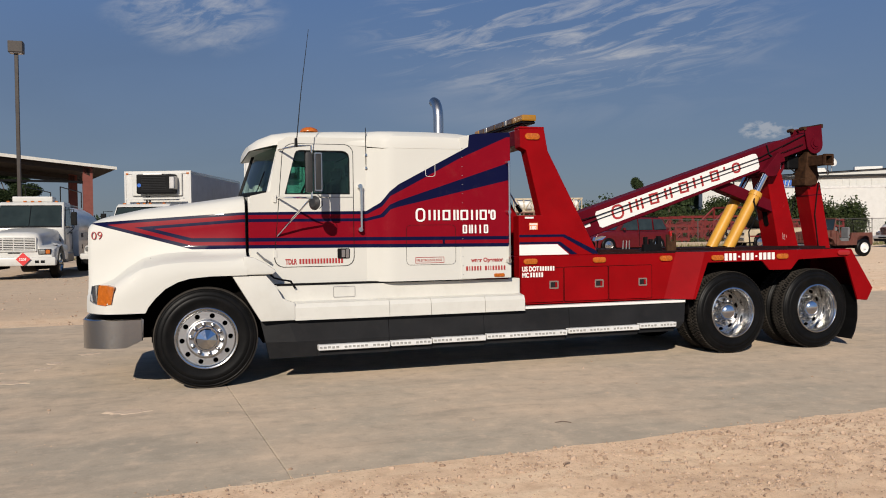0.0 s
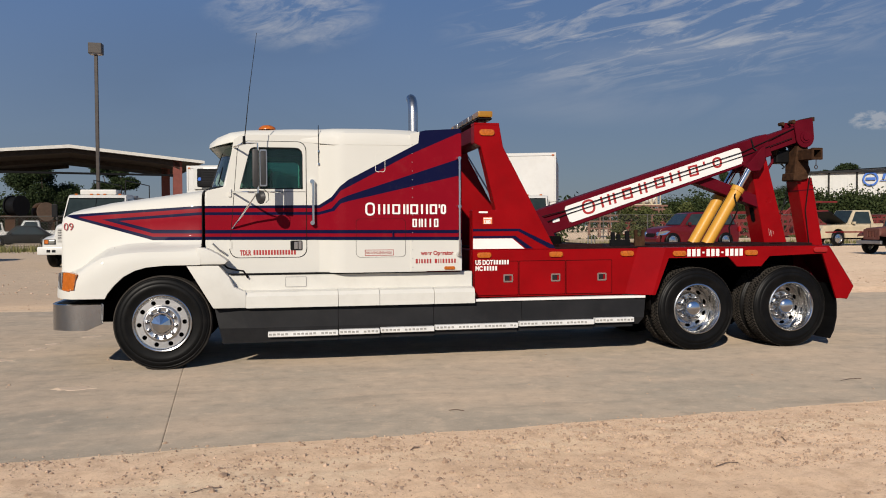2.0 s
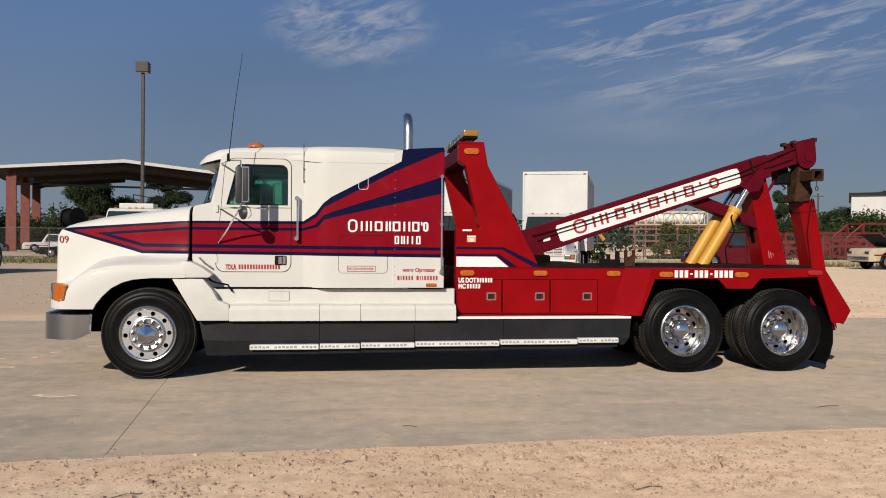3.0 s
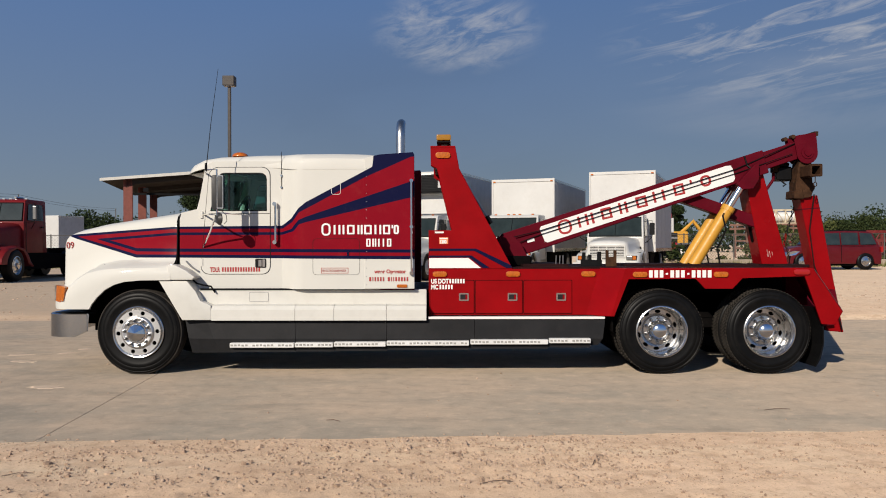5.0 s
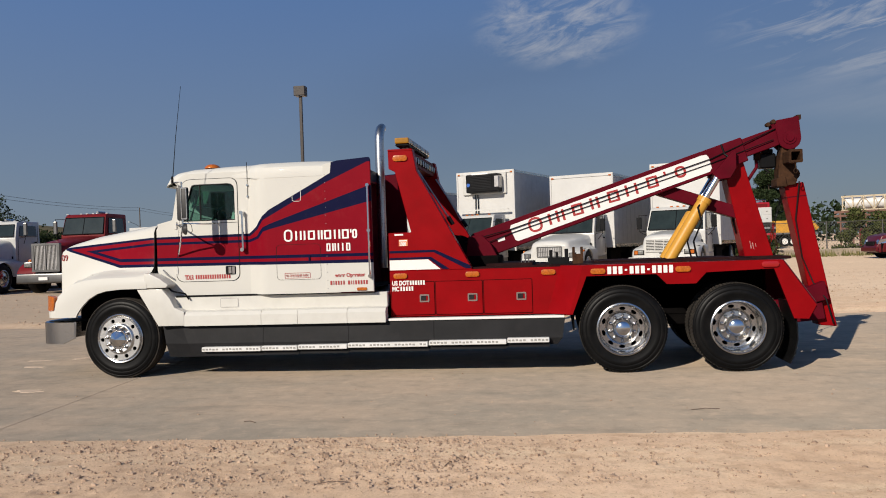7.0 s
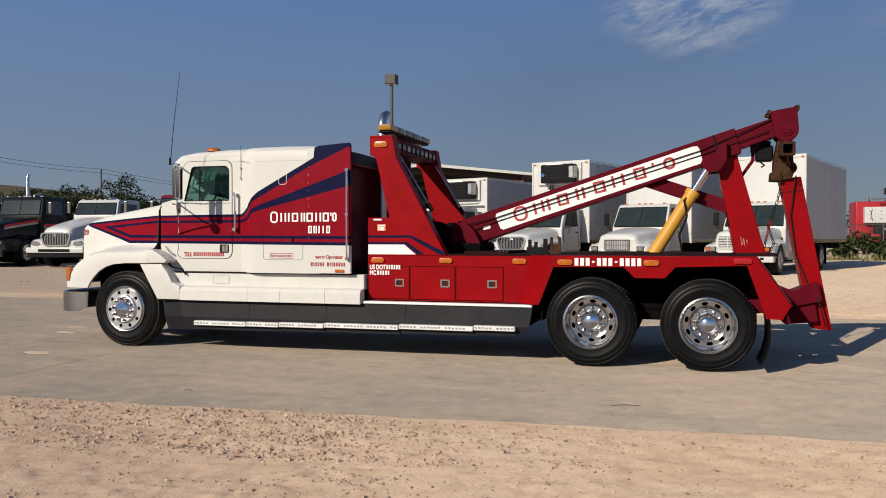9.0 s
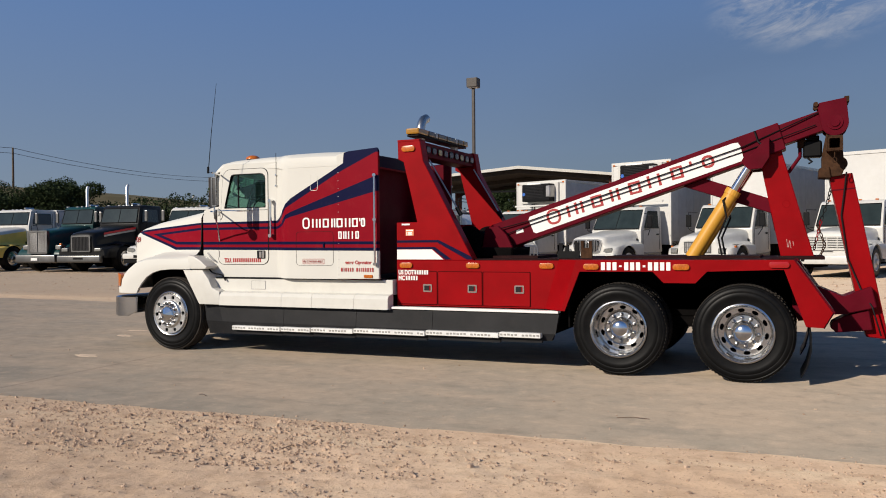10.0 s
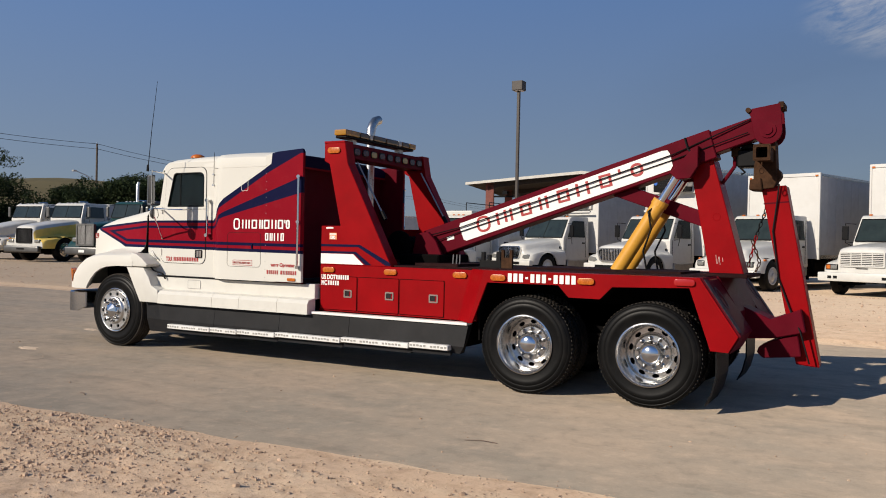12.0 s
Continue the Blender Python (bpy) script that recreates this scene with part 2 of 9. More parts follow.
def livery():
    """White truck paint with the red and navy stripes laid out along the truck: x is the length, z the height."""
    m, n, l, b = mat_base("striped_truck_paint", WHITE, 0.38, 0, 0.03)
    b.inputs["Specular IOR Level"].default_value = 0.05
    tc = n.new("ShaderNodeTexCoord")
    sep = n.new("ShaderNodeSeparateXYZ")
    l.new(tc.outputs["Object"], sep.inputs[0])
    x, z = sep.outputs["X"], sep.outputs["Z"]

    def above(points):
        """1 where z lies above the broken line."""
        total = points[0][1]
        for (xa, za), (xb, zb) in zip(points, points[1:]):
            if abs(zb - za) > 1e-5:
                step = mrange(n, l, x, xa, xb, 0, zb - za)
                total = maths(n, l, "ADD", total, step)
        d = maths(n, l, "SUBTRACT", z, total)
        return mrange(n, l, d, -0.002, 0.002)

    tip = (-1.19, 1.742)
    a_top = above([tip, (0.39, 1.842), (1.78, 1.852), (1.925, 1.945), (2.02, 2.067), (2.12, 2.147), (2.96, 2.59), (3.0, 2.95)])
    a_bot = above([(-1.0, 1.722), (0.39, 1.812), (1.79, 1.815), (1.94, 1.90), (2.03, 2.017), (2.145, 2.075), (2.85, 2.45), (3.45, 2.715)])
    b_top = above([(-0.72, 1.69), (0.39, 1.768), (1.78, 1.77), (1.925, 1.81), (2.02, 1.918), (2.12, 1.962), (3.465, 2.41)])
    b_bot = above([(-0.52, 1.672), (0.39, 1.734), (1.78, 1.735), (1.955, 1.78), (2.03, 1.865), (2.12, 1.893), (3.465, 2.206)])
    c_top = above([(-0.52, 1.672), (-0.13, 1.567), (0.39, 1.562), (3.5, 1.545)])
    c_bot = above([(-0.72, 1.69), (-0.13, 1.525), (0.39, 1.520), (3.5, 1.505)])
    d_top = above([(-1.0, 1.722), (-0.13, 1.486), (0.39, 1.484), (3.5, 1.462)])
    d_bot = above([tip, (-0.13, 1.445), (0.39, 1.445), (3.5, 1.42)])

    def inside(lo, hi):
        return maths(n, l, "MULTIPLY", lo, maths(n, l, "SUBTRACT", 1.0, hi))

    after = mrange(n, l, x, -0.722, -0.718)
    after2 = mrange(n, l, x, -0.522, -0.518)
    front = mrange(n, l, x, -1.195, -1.18)
    band = maths(n, l, "MULTIPLY", inside(d_bot, a_top), front)
    red_outer = maths(n, l, "MULTIPLY", inside(d_top, a_bot), mrange(n, l, x, -1.0, -0.99))
    chev = maths(n, l, "MULTIPLY", inside(c_bot, b_top), after)
    red_inner = maths(n, l, "MULTIPLY", inside(c_top, b_bot), after2)
    v = coords(n, l)
    drift = noise_tex(n, l, v, 2.5, 5)
    white = mixc(n, l, mrange(n, l, drift, 0.3, 0.7), tuple(c * 0.97 for c in WHITE), WHITE)
    red = mixc(n, l, mrange(n, l, drift, 0.3, 0.7), (0.196, 0.003, 0.011), (0.224, 0.004, 0.012))
    col = mixc(n, l, band, white, NAVY)
    col = mixc(n, l, red_outer, col, red)
    col = mixc(n, l, chev, col, NAVY)
    col = mixc(n, l, red_inner, col, red)
    grime = maths(n, l, "MULTIPLY", mrange(n, l, noise_tex(n, l, v, 5.0, 9, 0.7), 0.55, 0.85), 0.05)
    col = mixc(n, l, grime, col, (0.35, 0.28, 0.2))
    l.new(col, b.inputs["Base Color"])
    return m


m_livery = livery()
m_mirror_back = worn("grey_mirror_shell", (0.035, 0.035, 0.036), 0.45, metal=0.2, vary=0.2, dirt_amount=0.1, spec=0.3)


def ground_mat():
    m, n, l, b = mat_base("sandy_gravel", (0.548, 0.401, 0.279), 0.95)
    b.inputs["Diffuse Roughness"].default_value = 0.4
    b.inputs["Specular IOR Level"].default_value = 0.1
    v = coords(n, l)
    sv = coords(n, l, (0.3, 1.5, 1))
    big, rut, mid = noise_tex(n, l, v, 0.35, 6, 0.6), noise_tex(n, l, sv, 1.1, 6, 0.6), noise_tex(n, l, v, 5.0, 7, 0.65)
    grit, fine = noise_tex(n, l, v, 38, 5, 0.7), noise_tex(n, l, v, 150, 3, 0.7)
    col = mixc(n, l, mrange(n, l, big, 0.35, 0.68), (0.603, 0.429, 0.285), (0.706, 0.516, 0.354))
    col = mixc(n, l, maths(n, l, "MULTIPLY", mrange(n, l, rut, 0.5, 0.72), 0.6), col, (0.713, 0.593, 0.414))
    col = mixc(n, l, maths(n, l, "MULTIPLY", mrange(n, l, mid, 0.52, 0.36), 0.7), col, (0.473, 0.325, 0.213))
    col = mixc(n, l, maths(n, l, "MULTIPLY", mrange(n, l, grit, 0.52, 0.70), 0.6), col, (0.364, 0.250, 0.166))
    col = mixc(n, l, maths(n, l, "MULTIPLY", mrange(n, l, fine, 0.6, 0.8), 0.4), col, (0.713, 0.689, 0.526))
    sep = n.new("ShaderNodeSeparateXYZ")
    l.new(v, sep.inputs[0])
    lot = maths(n, l, "MULTIPLY", mrange(n, l, sep.outputs["Y"], 15.5, 18.0), mrange(n, l, sep.outputs["X"], 9.0, 0.0))
    col = mixc(n, l, mrange(n, l, sep.outputs["Y"], 16.0, 22.0, 0.0, 0.35), col, (0.679, 0.551, 0.409))
    col = mixc(n, l, maths(n, l, "MULTIPLY", lot, mrange(n, l, mid, 0.35, 0.65, 0.45, 0.85)), col, (0.366, 0.292, 0.217))
    l.new(col, b.inputs["Base Color"])
    hh = maths(n, l, "ADD", maths(n, l, "MULTIPLY", grit, 0.55), maths(n, l, "ADD", maths(n, l, "MULTIPLY", fine, 0.25), maths(n, l, "MULTIPLY", mid, 1.0)))
    bump(n, l, b, hh, 0.5, 0.024)
    return m


def concrete_mat():
    """Grey concrete under drifts of tan dust, rubbed dark along the wheel tracks."""
    m, n, l, b = mat_base("concrete", (0.350, 0.274, 0.205), 0.8)
    b.inputs["Specular IOR Level"].default_value = 0.08
    b.inputs["Diffuse Roughness"].default_value = 0.6
    v = coords(n, l)
    sv = coords(n, l, (0.55, 1.25, 1))
    dv = coords(n, l, (0.9, 0.9, 1))
    dv.node.inputs["Rotation"].default_value = (0, 0, radians(28))
    dv.node.inputs["Scale"].default_value = (0.5, 1.9, 1)
    big, streak, mid, fine = noise_tex(n, l, v, 0.45, 7, 0.62), noise_tex(n, l, sv, 1.0, 9, 0.66), noise_tex(n, l, v, 4.5, 7, 0.68), noise_tex(n, l, v, 80, 4, 0.7)
    smear = noise_tex(n, l, dv, 1.4, 8, 0.66)
    dust = maths(n, l, "ADD", maths(n, l, "MULTIPLY", big, 0.55), maths(n, l, "MULTIPLY", streak, 0.45))
    sep = n.new("ShaderNodeSeparateXYZ")
    l.new(v, sep.inputs[0])
    dust = maths(n, l, "ADD", dust, mrange(n, l, sep.outputs["Y"], 5.6, 8.2, -0.07, 0.03))
    spot = noise_tex(n, l, v, 16, 6, 0.72)
    col = mixc(n, l, mrange(n, l, dust, 0.38, 0.60), (0.316, 0.274, 0.215), (0.406, 0.321, 0.237))
    col = mixc(n, l, maths(n, l, "MULTIPLY", mrange(n, l, streak, 0.54, 0.74), 0.6), col, (0.505, 0.393, 0.288))
    col = mixc(n, l, maths(n, l, "MULTIPLY", mrange(n, l, smear, 0.45, 0.28), 0.6), col, (0.215, 0.185, 0.145))
    col = mixc(n, l, maths(n, l, "MULTIPLY", mrange(n, l, streak, 0.44, 0.27), 0.45), col, (0.226, 0.194, 0.154))
    col = mixc(n, l, maths(n, l, "MULTIPLY", mrange(n, l, mid, 0.53, 0.68), 0.6), col, (0.484, 0.377, 0.277))
    col = mixc(n, l, maths(n, l, "MULTIPLY", mrange(n, l, mid, 0.47, 0.30), 0.65), col, (0.242, 0.207, 0.162))
    col = mixc(n, l, maths(n, l, "MULTIPLY", mrange(n, l, spot, 0.56, 0.72), 0.4), col, (0.221, 0.183, 0.139))
    col = mixc(n, l, maths(n, l, "MULTIPLY", mrange(n, l, spot, 0.44, 0.30), 0.35), col, (0.505, 0.405, 0.306))
    col = mixc(n, l, maths(n, l, "MULTIPLY", mrange(n, l, fine, 0.5, 0.72), 0.3), col, (0.200, 0.163, 0.125))
    l.new(col, b.inputs["Base Color"])
    l.new(mrange(n, l, big, 0.3, 0.7, 0.68, 0.88), b.inputs["Roughness"])
    bump(n, l, b, maths(n, l, "ADD", fine, maths(n, l, "MULTIPLY", mid, 0.8)), 0.25, 0.006)
    return m


m_ground = ground_mat()
m_concrete = concrete_mat()


def leaf_mat(name, a, c):
    m, n, l, b = mat_base(name, a, 0.7)
    b.inputs["Specular IOR Level"].default_value = 0.12
    g = n.new("ShaderNodeNewGeometry")
    l.new(mixc(n, l, g.outputs["Random Per Island"], a, c), b.inputs["Base Color"])
    return m


m_leaf = leaf_mat("tree_leaves", (0.014, 0.024, 0.009), (0.038, 0.054, 0.020))
m_bush = leaf_mat("bush_leaves", (0.018, 0.030, 0.009), (0.050, 0.063, 0.021))
m_vine = leaf_mat("vine_leaves", (0.045, 0.060, 0.018), (0.115, 0.120, 0.040))
m_grass = leaf_mat("dry_grass", (0.10, 0.11, 0.035), (0.22, 0.19, 0.08))
m_stones = leaf_mat("pebbles", (0.32, 0.22, 0.15), (0.56, 0.41, 0.295))
m_bark = worn("bark", (0.09, 0.065, 0.045), 0.9, vary=0.3, bumps=0.5)


# ---- mesh helpers ----
def part(name, bm, material, parent=None, label="", smooth=False):
    """Link a bmesh as one mesh object under a thing or a part."""
    me = bpy.data.meshes.new(name)
    bm.normal_update()
    bm.to_mesh(me)
    bm.free()
    me.materials.append(material)
    if smooth:
        me.shade_smooth()
        me.set_sharp_from_angle(angle=radians(38))
    ob = new(name, me)
    if parent is not None:
        ob.parent = parent
    if label:
        ob["label"] = label
    return ob


def share(ob, parent, m=None, name=None):
    """Another object on the same mesh."""
    o = new(name or ob.name.split(".")[0], ob.data)
    o.parent = parent
    if m is not None:
        o.matrix_basis = m
    return o


def thing(name, label, category, m=None, group="", kind=""):
    e = new(name)
    e.empty_display_size = 0.3
    if m is not None:
        e.matrix_basis = m
    return tagged(e, label, category, group, kind)


def merge(bm, other, m=None):
    me = bpy.data.meshes.new("tmp")
    other.to_mesh(me)
    other.free()
    if m is not None:
        me.transform(m)
    bm.from_mesh(me)
    bpy.data.meshes.remove(me)
    return bm


def bev(bm, r, seg=1):
    if r > 0:
        bmesh.ops.bevel(bm, geom=bm.edges[:], offset=r, segments=seg, profile=0.6, affect="EDGES", clamp_overlap=True)
    return bm


def box(x0, x1, y0, y1, z0, z1, r=0.0, seg=1):
    bm = bmesh.new()
    bmesh.ops.create_cube(bm, size=1.0)
    for v in bm.verts:
        v.co = Vector(((x0 + x1) / 2 + v.co.x * (x1 - x0), (y0 + y1) / 2 + v.co.y * (y1 - y0), (z0 + z1) / 2 + v.co.z * (z1 - z0)))
    return bev(bm, r, seg)


def boxes(*rows):
    bm = bmesh.new()
    for r in rows:
        merge(bm, box(*r))
    return bm


def prism(poly, y0, y1, r=0.0, seg=1, poly2=None):
    """A polygon in x and z, drawn out from y0 to y1; poly2: its shape at y1."""
    bm = bmesh.new()
    a = [bm.verts.new((p[0], y0, p[1])) for p in poly]
    b = [bm.verts.new((p[0], y1, p[1])) for p in (poly2 or poly)]
    bm.faces.new(a)
    bm.faces.new(b[::-1])
    k = len(poly)
    for i in range(k):
        bm.faces.new((a[i], b[i], b[(i + 1) % k], a[(i + 1) % k]))
    bmesh.ops.recalc_face_normals(bm, faces=bm.faces[:])
    return bev(bm, r, seg)


def plate(outer, holes, y0, y1):
    """A plate in x and z with holes through it, from y0 to y1."""
    bm = bmesh.new()
    for loop in (outer, *holes):
        vs = [bm.verts.new((p[0], y0, p[1])) for p in loop]
        for i in range(len(vs)):
            bm.edges.new((vs[i], vs[(i + 1) % len(vs)]))
    bmesh.ops.triangle_fill(bm, edges=bm.edges[:], use_beauty=True, use_dissolve=False)
    res = bmesh.ops.extrude_face_region(bm, geom=bm.faces[:])
    for v in res["geom"]:
        if isinstance(v, bmesh.types.BMVert):
            v.co.y = y1
    bmesh.ops.recalc_face_normals(bm, faces=bm.faces[:])
    return bm


def rrect(x0, x1, z0, z1, r, k=4):
    pts = []
    for cx, cz, a in ((x1 - r, z1 - r, 0), (x0 + r, z1 - r, 90), (x0 + r, z0 + r, 180), (x1 - r, z0 + r, 270)):
        for i in range(k + 1):
            t = radians(a + 90 * i / k)
            pts.append((cx + r * math.cos(t), cz + r * math.sin(t)))
    return pts


def ring(cx, cz, r, k=16, ex=1.0):
    return [(cx + r * ex * math.cos(2 * math.pi * i / k), cz + r * math.sin(2 * math.pi * i / k)) for i in range(k)]


def lathe(profile, n=40, axis="y"):
    """profile: (radius, along the axis) rows, turned round the y axis."""
    bm = bmesh.new()
    rows = []
    for r, a in profile:
        if r < 1e-6:
            rows.append([bm.verts.new((0, a, 0))])
        else:
            rows.append([bm.verts.new((r * math.cos(2 * math.pi * i / n), a, r * math.sin(2 * math.pi * i / n))) for i in range(n)])
    for p, q in zip(rows, rows[1:]):
        for i in range(n):
            j = (i + 1) % n
            f = [p[i % len(p)], p[j % len(p)], q[j % len(q)], q[i % len(q)]]
            f = list(dict.fromkeys(f))
            if len(f) > 2:
                bm.faces.new(f)
    bmesh.ops.recalc_face_normals(bm, faces=bm.faces[:])
    if axis == "z":
        bm.transform(Matrix.Rotation(radians(90), 4, "X"))
    elif axis == "x":
        bm.transform(Matrix.Rotation(radians(-90), 4, "Z"))
    return bm


def tube(points, r, n=8, cap=True, r2=None):
    """A round tube along points."""
    bm = bmesh.new()
    pts = [Vector(p) for p in points]
    rows = []
    side = None
    for i, p in enumerate(pts):
        d = (pts[min(i + 1, len(pts) - 1)] - pts[max(i - 1, 0)]).normalized()
        if side is None:
            side = d.orthogonal().normalized()
        side = (side - d * side.dot(d)).normalized()
        up = d.cross(side)
        rr = r if r2 is None else r + (r2 - r) * i / max(1, len(pts) - 1)
        rows.append([bm.verts.new(p + (side * math.cos(2 * math.pi * k / n) + up * math.sin(2 * math.pi * k / n)) * rr) for k in range(n)])
    for p, q in zip(rows, rows[1:]):
        for i in range(n):
            bm.faces.new((p[i], p[(i + 1) % n], q[(i + 1) % n], q[i]))
    if cap:
        bm.faces.new(rows[0][::-1])
        bm.faces.new(rows[-1])
    bmesh.ops.recalc_face_normals(bm, faces=bm.faces[:])
    return bm


def loft(sections, close_ends=True, closed=False):
    """Rows of points joined into a skin."""
    bm = bmesh.new()
    rows = [[bm.verts.new(p) for p in s] for s in sections]
    k = len(rows[0])
    for p, q in zip(rows, rows[1:]):
        for i in range(k if closed else k - 1):
            j = (i + 1) % k
            bm.faces.new((p[i], p[j], q[j], q[i]))
    if close_ends:
        bm.faces.new(rows[0])
        bm.faces.new(rows[-1][::-1])
    bmesh.ops.recalc_face_normals(bm, faces=bm.faces[:])
    return bm


def interp(x, table):
    return float(np.interp(x, [a for a, _ in table], [b for _, b in table]))


def letters(text, size, m, name, material, parent, depth=0.003, bold=0.0):
    """Writing in the built-in font, as a mesh; m places its left foot, x along the line and y up."""
    cu = bpy.data.curves.new(name, "FONT")
    cu.body, cu.size, cu.extrude, cu.offset = text, size, depth, bold
    ob = bpy.data.objects.new(name, cu)
    scene.collection.objects.link(ob)
    bpy.context.view_layer.update()
    me = bpy.data.meshes.new_from_object(ob.evaluated_get(bpy.context.evaluated_depsgraph_get()))
    bpy.data.objects.remove(ob)
    me.transform(m)
    bm = bmesh.new()
    bm.from_mesh(me)
    bpy.data.meshes.remove(me)
    left = set(bm.verts)
    while left:
        seed = left.pop()
        piece, edge_of = {seed}, [seed]
        while edge_of:
            for e in edge_of.pop().link_edges:
                for v in e.verts:
                    if v not in piece:
                        piece.add(v)
                        edge_of.append(v)
        left -= piece
        order = {v: i for i, v in enumerate(piece)}
        one = bpy.data.meshes.new(name)
        one.from_pydata([v.co[:] for v in piece], [], [[order[v] for v in f.verts] for f in bm.faces if f.verts[0] in piece])
        one.materials.append(material)
        new(name, one).parent = parent
    bm.free()


def bars(widths, gap, x, z, h, y, name, material, parent, turn=0.0, lean=0.0):
    """Plain blocks, one after another along x, for writing that is not spelt out."""
    px = 0.0
    for w in widths:
        if w > 0:
            bm = prism([(px, 0), (px + w, 0), (px + w + lean * h, h), (px + lean * h, h)], -0.003, 0.0)
            bm.transform(Matrix.Translation((x, y, z)) @ Matrix.Rotation(-turn, 4, "Y"))
            part(name, bm, material, parent)
        px += abs(w) + gap


# ---- ground and road ----
ROAD_Z = -0.035  # top of the concrete


def lot_height(x, y):
    """The lot behind the road lies a hand's breadth or two higher."""
    return interp(y, [(16.3, 0.0), (17.5, 0.06), (26, 0.33), (60, 0.38), (120, 0.5), (400, 1.5)])


def edge_line(x):
    return 5.62 + 0.057 * x + 0.09 * noise.noise((x * 0.55, 3.1, 0)) + 0.05 * noise.noise((x * 2.1, 9.0, 0)) + 0.015 * noise.noise((x * 9.0, 1.0, 0))


def ground_height(x, y):
    if y < 8:
        d = edge_line(x) - y
        bumps = 0.022 * noise.noise((x * 0.9, y * 0.9, 0)) + 0.012 * noise.noise((x * 3.5, y * 3.5, 2)) + 0.009 * noise.noise((x * 8.5, y * 8.5, 4))
        rough = max(0.0, noise.noise((x * 0.7, y * 1.1, 9)) + 0.25) + 0.45 * math.exp(-((x - 4.0) / 1.8) ** 2)
        bumps += rough * (0.018 * noise.noise((x * 15, y * 15, 6)) + 0.014 * abs(noise.noise((x * 24, y * 24, 1))))
        # ridges pressed up beside tyre tracks that run along the road
        track = max(0.0, noise.noise((x * 0.22, y * 0.8, 13)) + 0.2)
        bumps += track * 0.03 * (0.35 - abs(noise.noise((x * 0.35, (y + 0.16 * x) * 5.0, 11))))
        return ROAD_Z + max(-0.06, min(0.022, d * 0.05)) + (bumps * min(1, max(0, d * 1.4)))
    if y < 16.9:
        d = y - (16.5 + 0.18 * noise.noise((x * 0.5, 7, 0)) + 0.06 * noise.noise((x * 2.6, 2, 0)))
        return ROAD_Z + max(-0.06, min(0.035, d * 0.06))
    return lot_height(x, y) + 0.025 * noise.noise((x * 0.35, y * 0.35, 8)) + 0.012 * noise.noise((x * 1.4, y * 1.4, 5))


def build_ground():
    xs = sorted({round(v, 3) for v in [*np.arange(-4, 13.01, 0.04), *np.arange(-30, -4, 0.6), *np.arange(13.5, 40, 0.6), *np.arange(-120, -30, 6), *np.arange(42, 150, 6), -2000, -800, -400, -220, 220, 400, 800, 2000]})
    ys = sorted({round(v, 3) for v in [*np.arange(2.0, 6.5, 0.04), *np.arange(-6, 2, 0.5), *np.arange(6.8, 16, 1.2), *np.arange(16, 18.2, 0.12), *np.arange(18.5, 45, 0.6), *np.arange(46, 130, 5), 160, 220, 400, 900, 2500, -12, -30, -80, -300, -1500]})
    verts = [(x, y, ground_height(x, y)) for y in ys for x in xs]
    k = len(xs)
    faces = [(j * k + i, j * k + i + 1, (j + 1) * k + i + 1, (j + 1) * k + i) for j in range(len(ys) - 1) for i in range(k - 1)]
    me = bpy.data.meshes.new("ground")
    me.from_pydata(verts, [], faces)
    me.materials.append(m_ground)
    me.shade_smooth()
    return tagged(new("ground", me), "pale sandy gravel lot with loose pebbles and tyre ruts", "ground", kind="structure")


build_ground()


def build_road():
    road = thing("road", "wide pale concrete driveway, stained, with a cut joint", "road", kind="structure")
    joint = lambda y: 0.47 - 0.075 * (y - 5.72)
    ys = list(np.arange(5.0, 16.95, 0.25))
    for x_edges in ((lambda y: -60.0, lambda y: joint(y) - 0.002), (lambda y: joint(y) + 0.002, lambda y: 13.9), (lambda y: 13.905, lambda y: 60.0)):
        bm = bmesh.new()
        rows = []
        for y in ys:
            a, b = x_edges[0](y), x_edges[1](y)
            rows.append([bm.verts.new((a, y, -0.25)), bm.verts.new((a, y, ROAD_Z - 0.004)), bm.verts.new((a + 0.010, y, ROAD_Z)), bm.verts.new((b - 0.010, y, ROAD_Z)), bm.verts.new((b, y, ROAD_Z - 0.004)), bm.verts.new((b, y, -0.25))])
        for p, q in zip(rows, rows[1:]):
            for i in range(5):
                bm.faces.new((p[i], p[i + 1], q[i + 1], q[i]))
        bm.faces.new(rows[0][::-1])
        bm.faces.new(rows[-1])
        bmesh.ops.recalc_face_normals(bm, faces=bm.faces[:])
        part("slab", bm, m_concrete, road)


build_road()


def pale_patch(x, y, length, width, turn, seed):
    """A worn spot where pale fill shows on the concrete."""
    rng = np.random.default_rng(seed)
    bm = bmesh.new()
    ring_ = []
    for i in range(22):
        a = 2 * math.pi * i / 22
        k = rng.uniform(0.65, 1.15)
        ring_.append(Vector((math.cos(a) * length * k, math.sin(a) * width * k, 0)))
    m = Matrix.Translation((x, y, ROAD_Z)) @ Matrix.Rotation(radians(turn), 4, "Z")
    top = [bm.verts.new(m @ (p * 0.9 + Vector((0, 0, 0.004)))) for p in ring_]
    low = [bm.verts.new(m @ (p + Vector((0, 0, -0.002)))) for p in ring_]
    bm.faces.new(top)
    for i in range(22):
        bm.faces.new((low[i], low[(i + 1) % 22], top[(i + 1) % 22], top[i]))
    bmesh.ops.recalc_face_normals(bm, faces=bm.faces[:])
    return part("pale_patch", bm, m_patch, bpy.data.objects["road"])


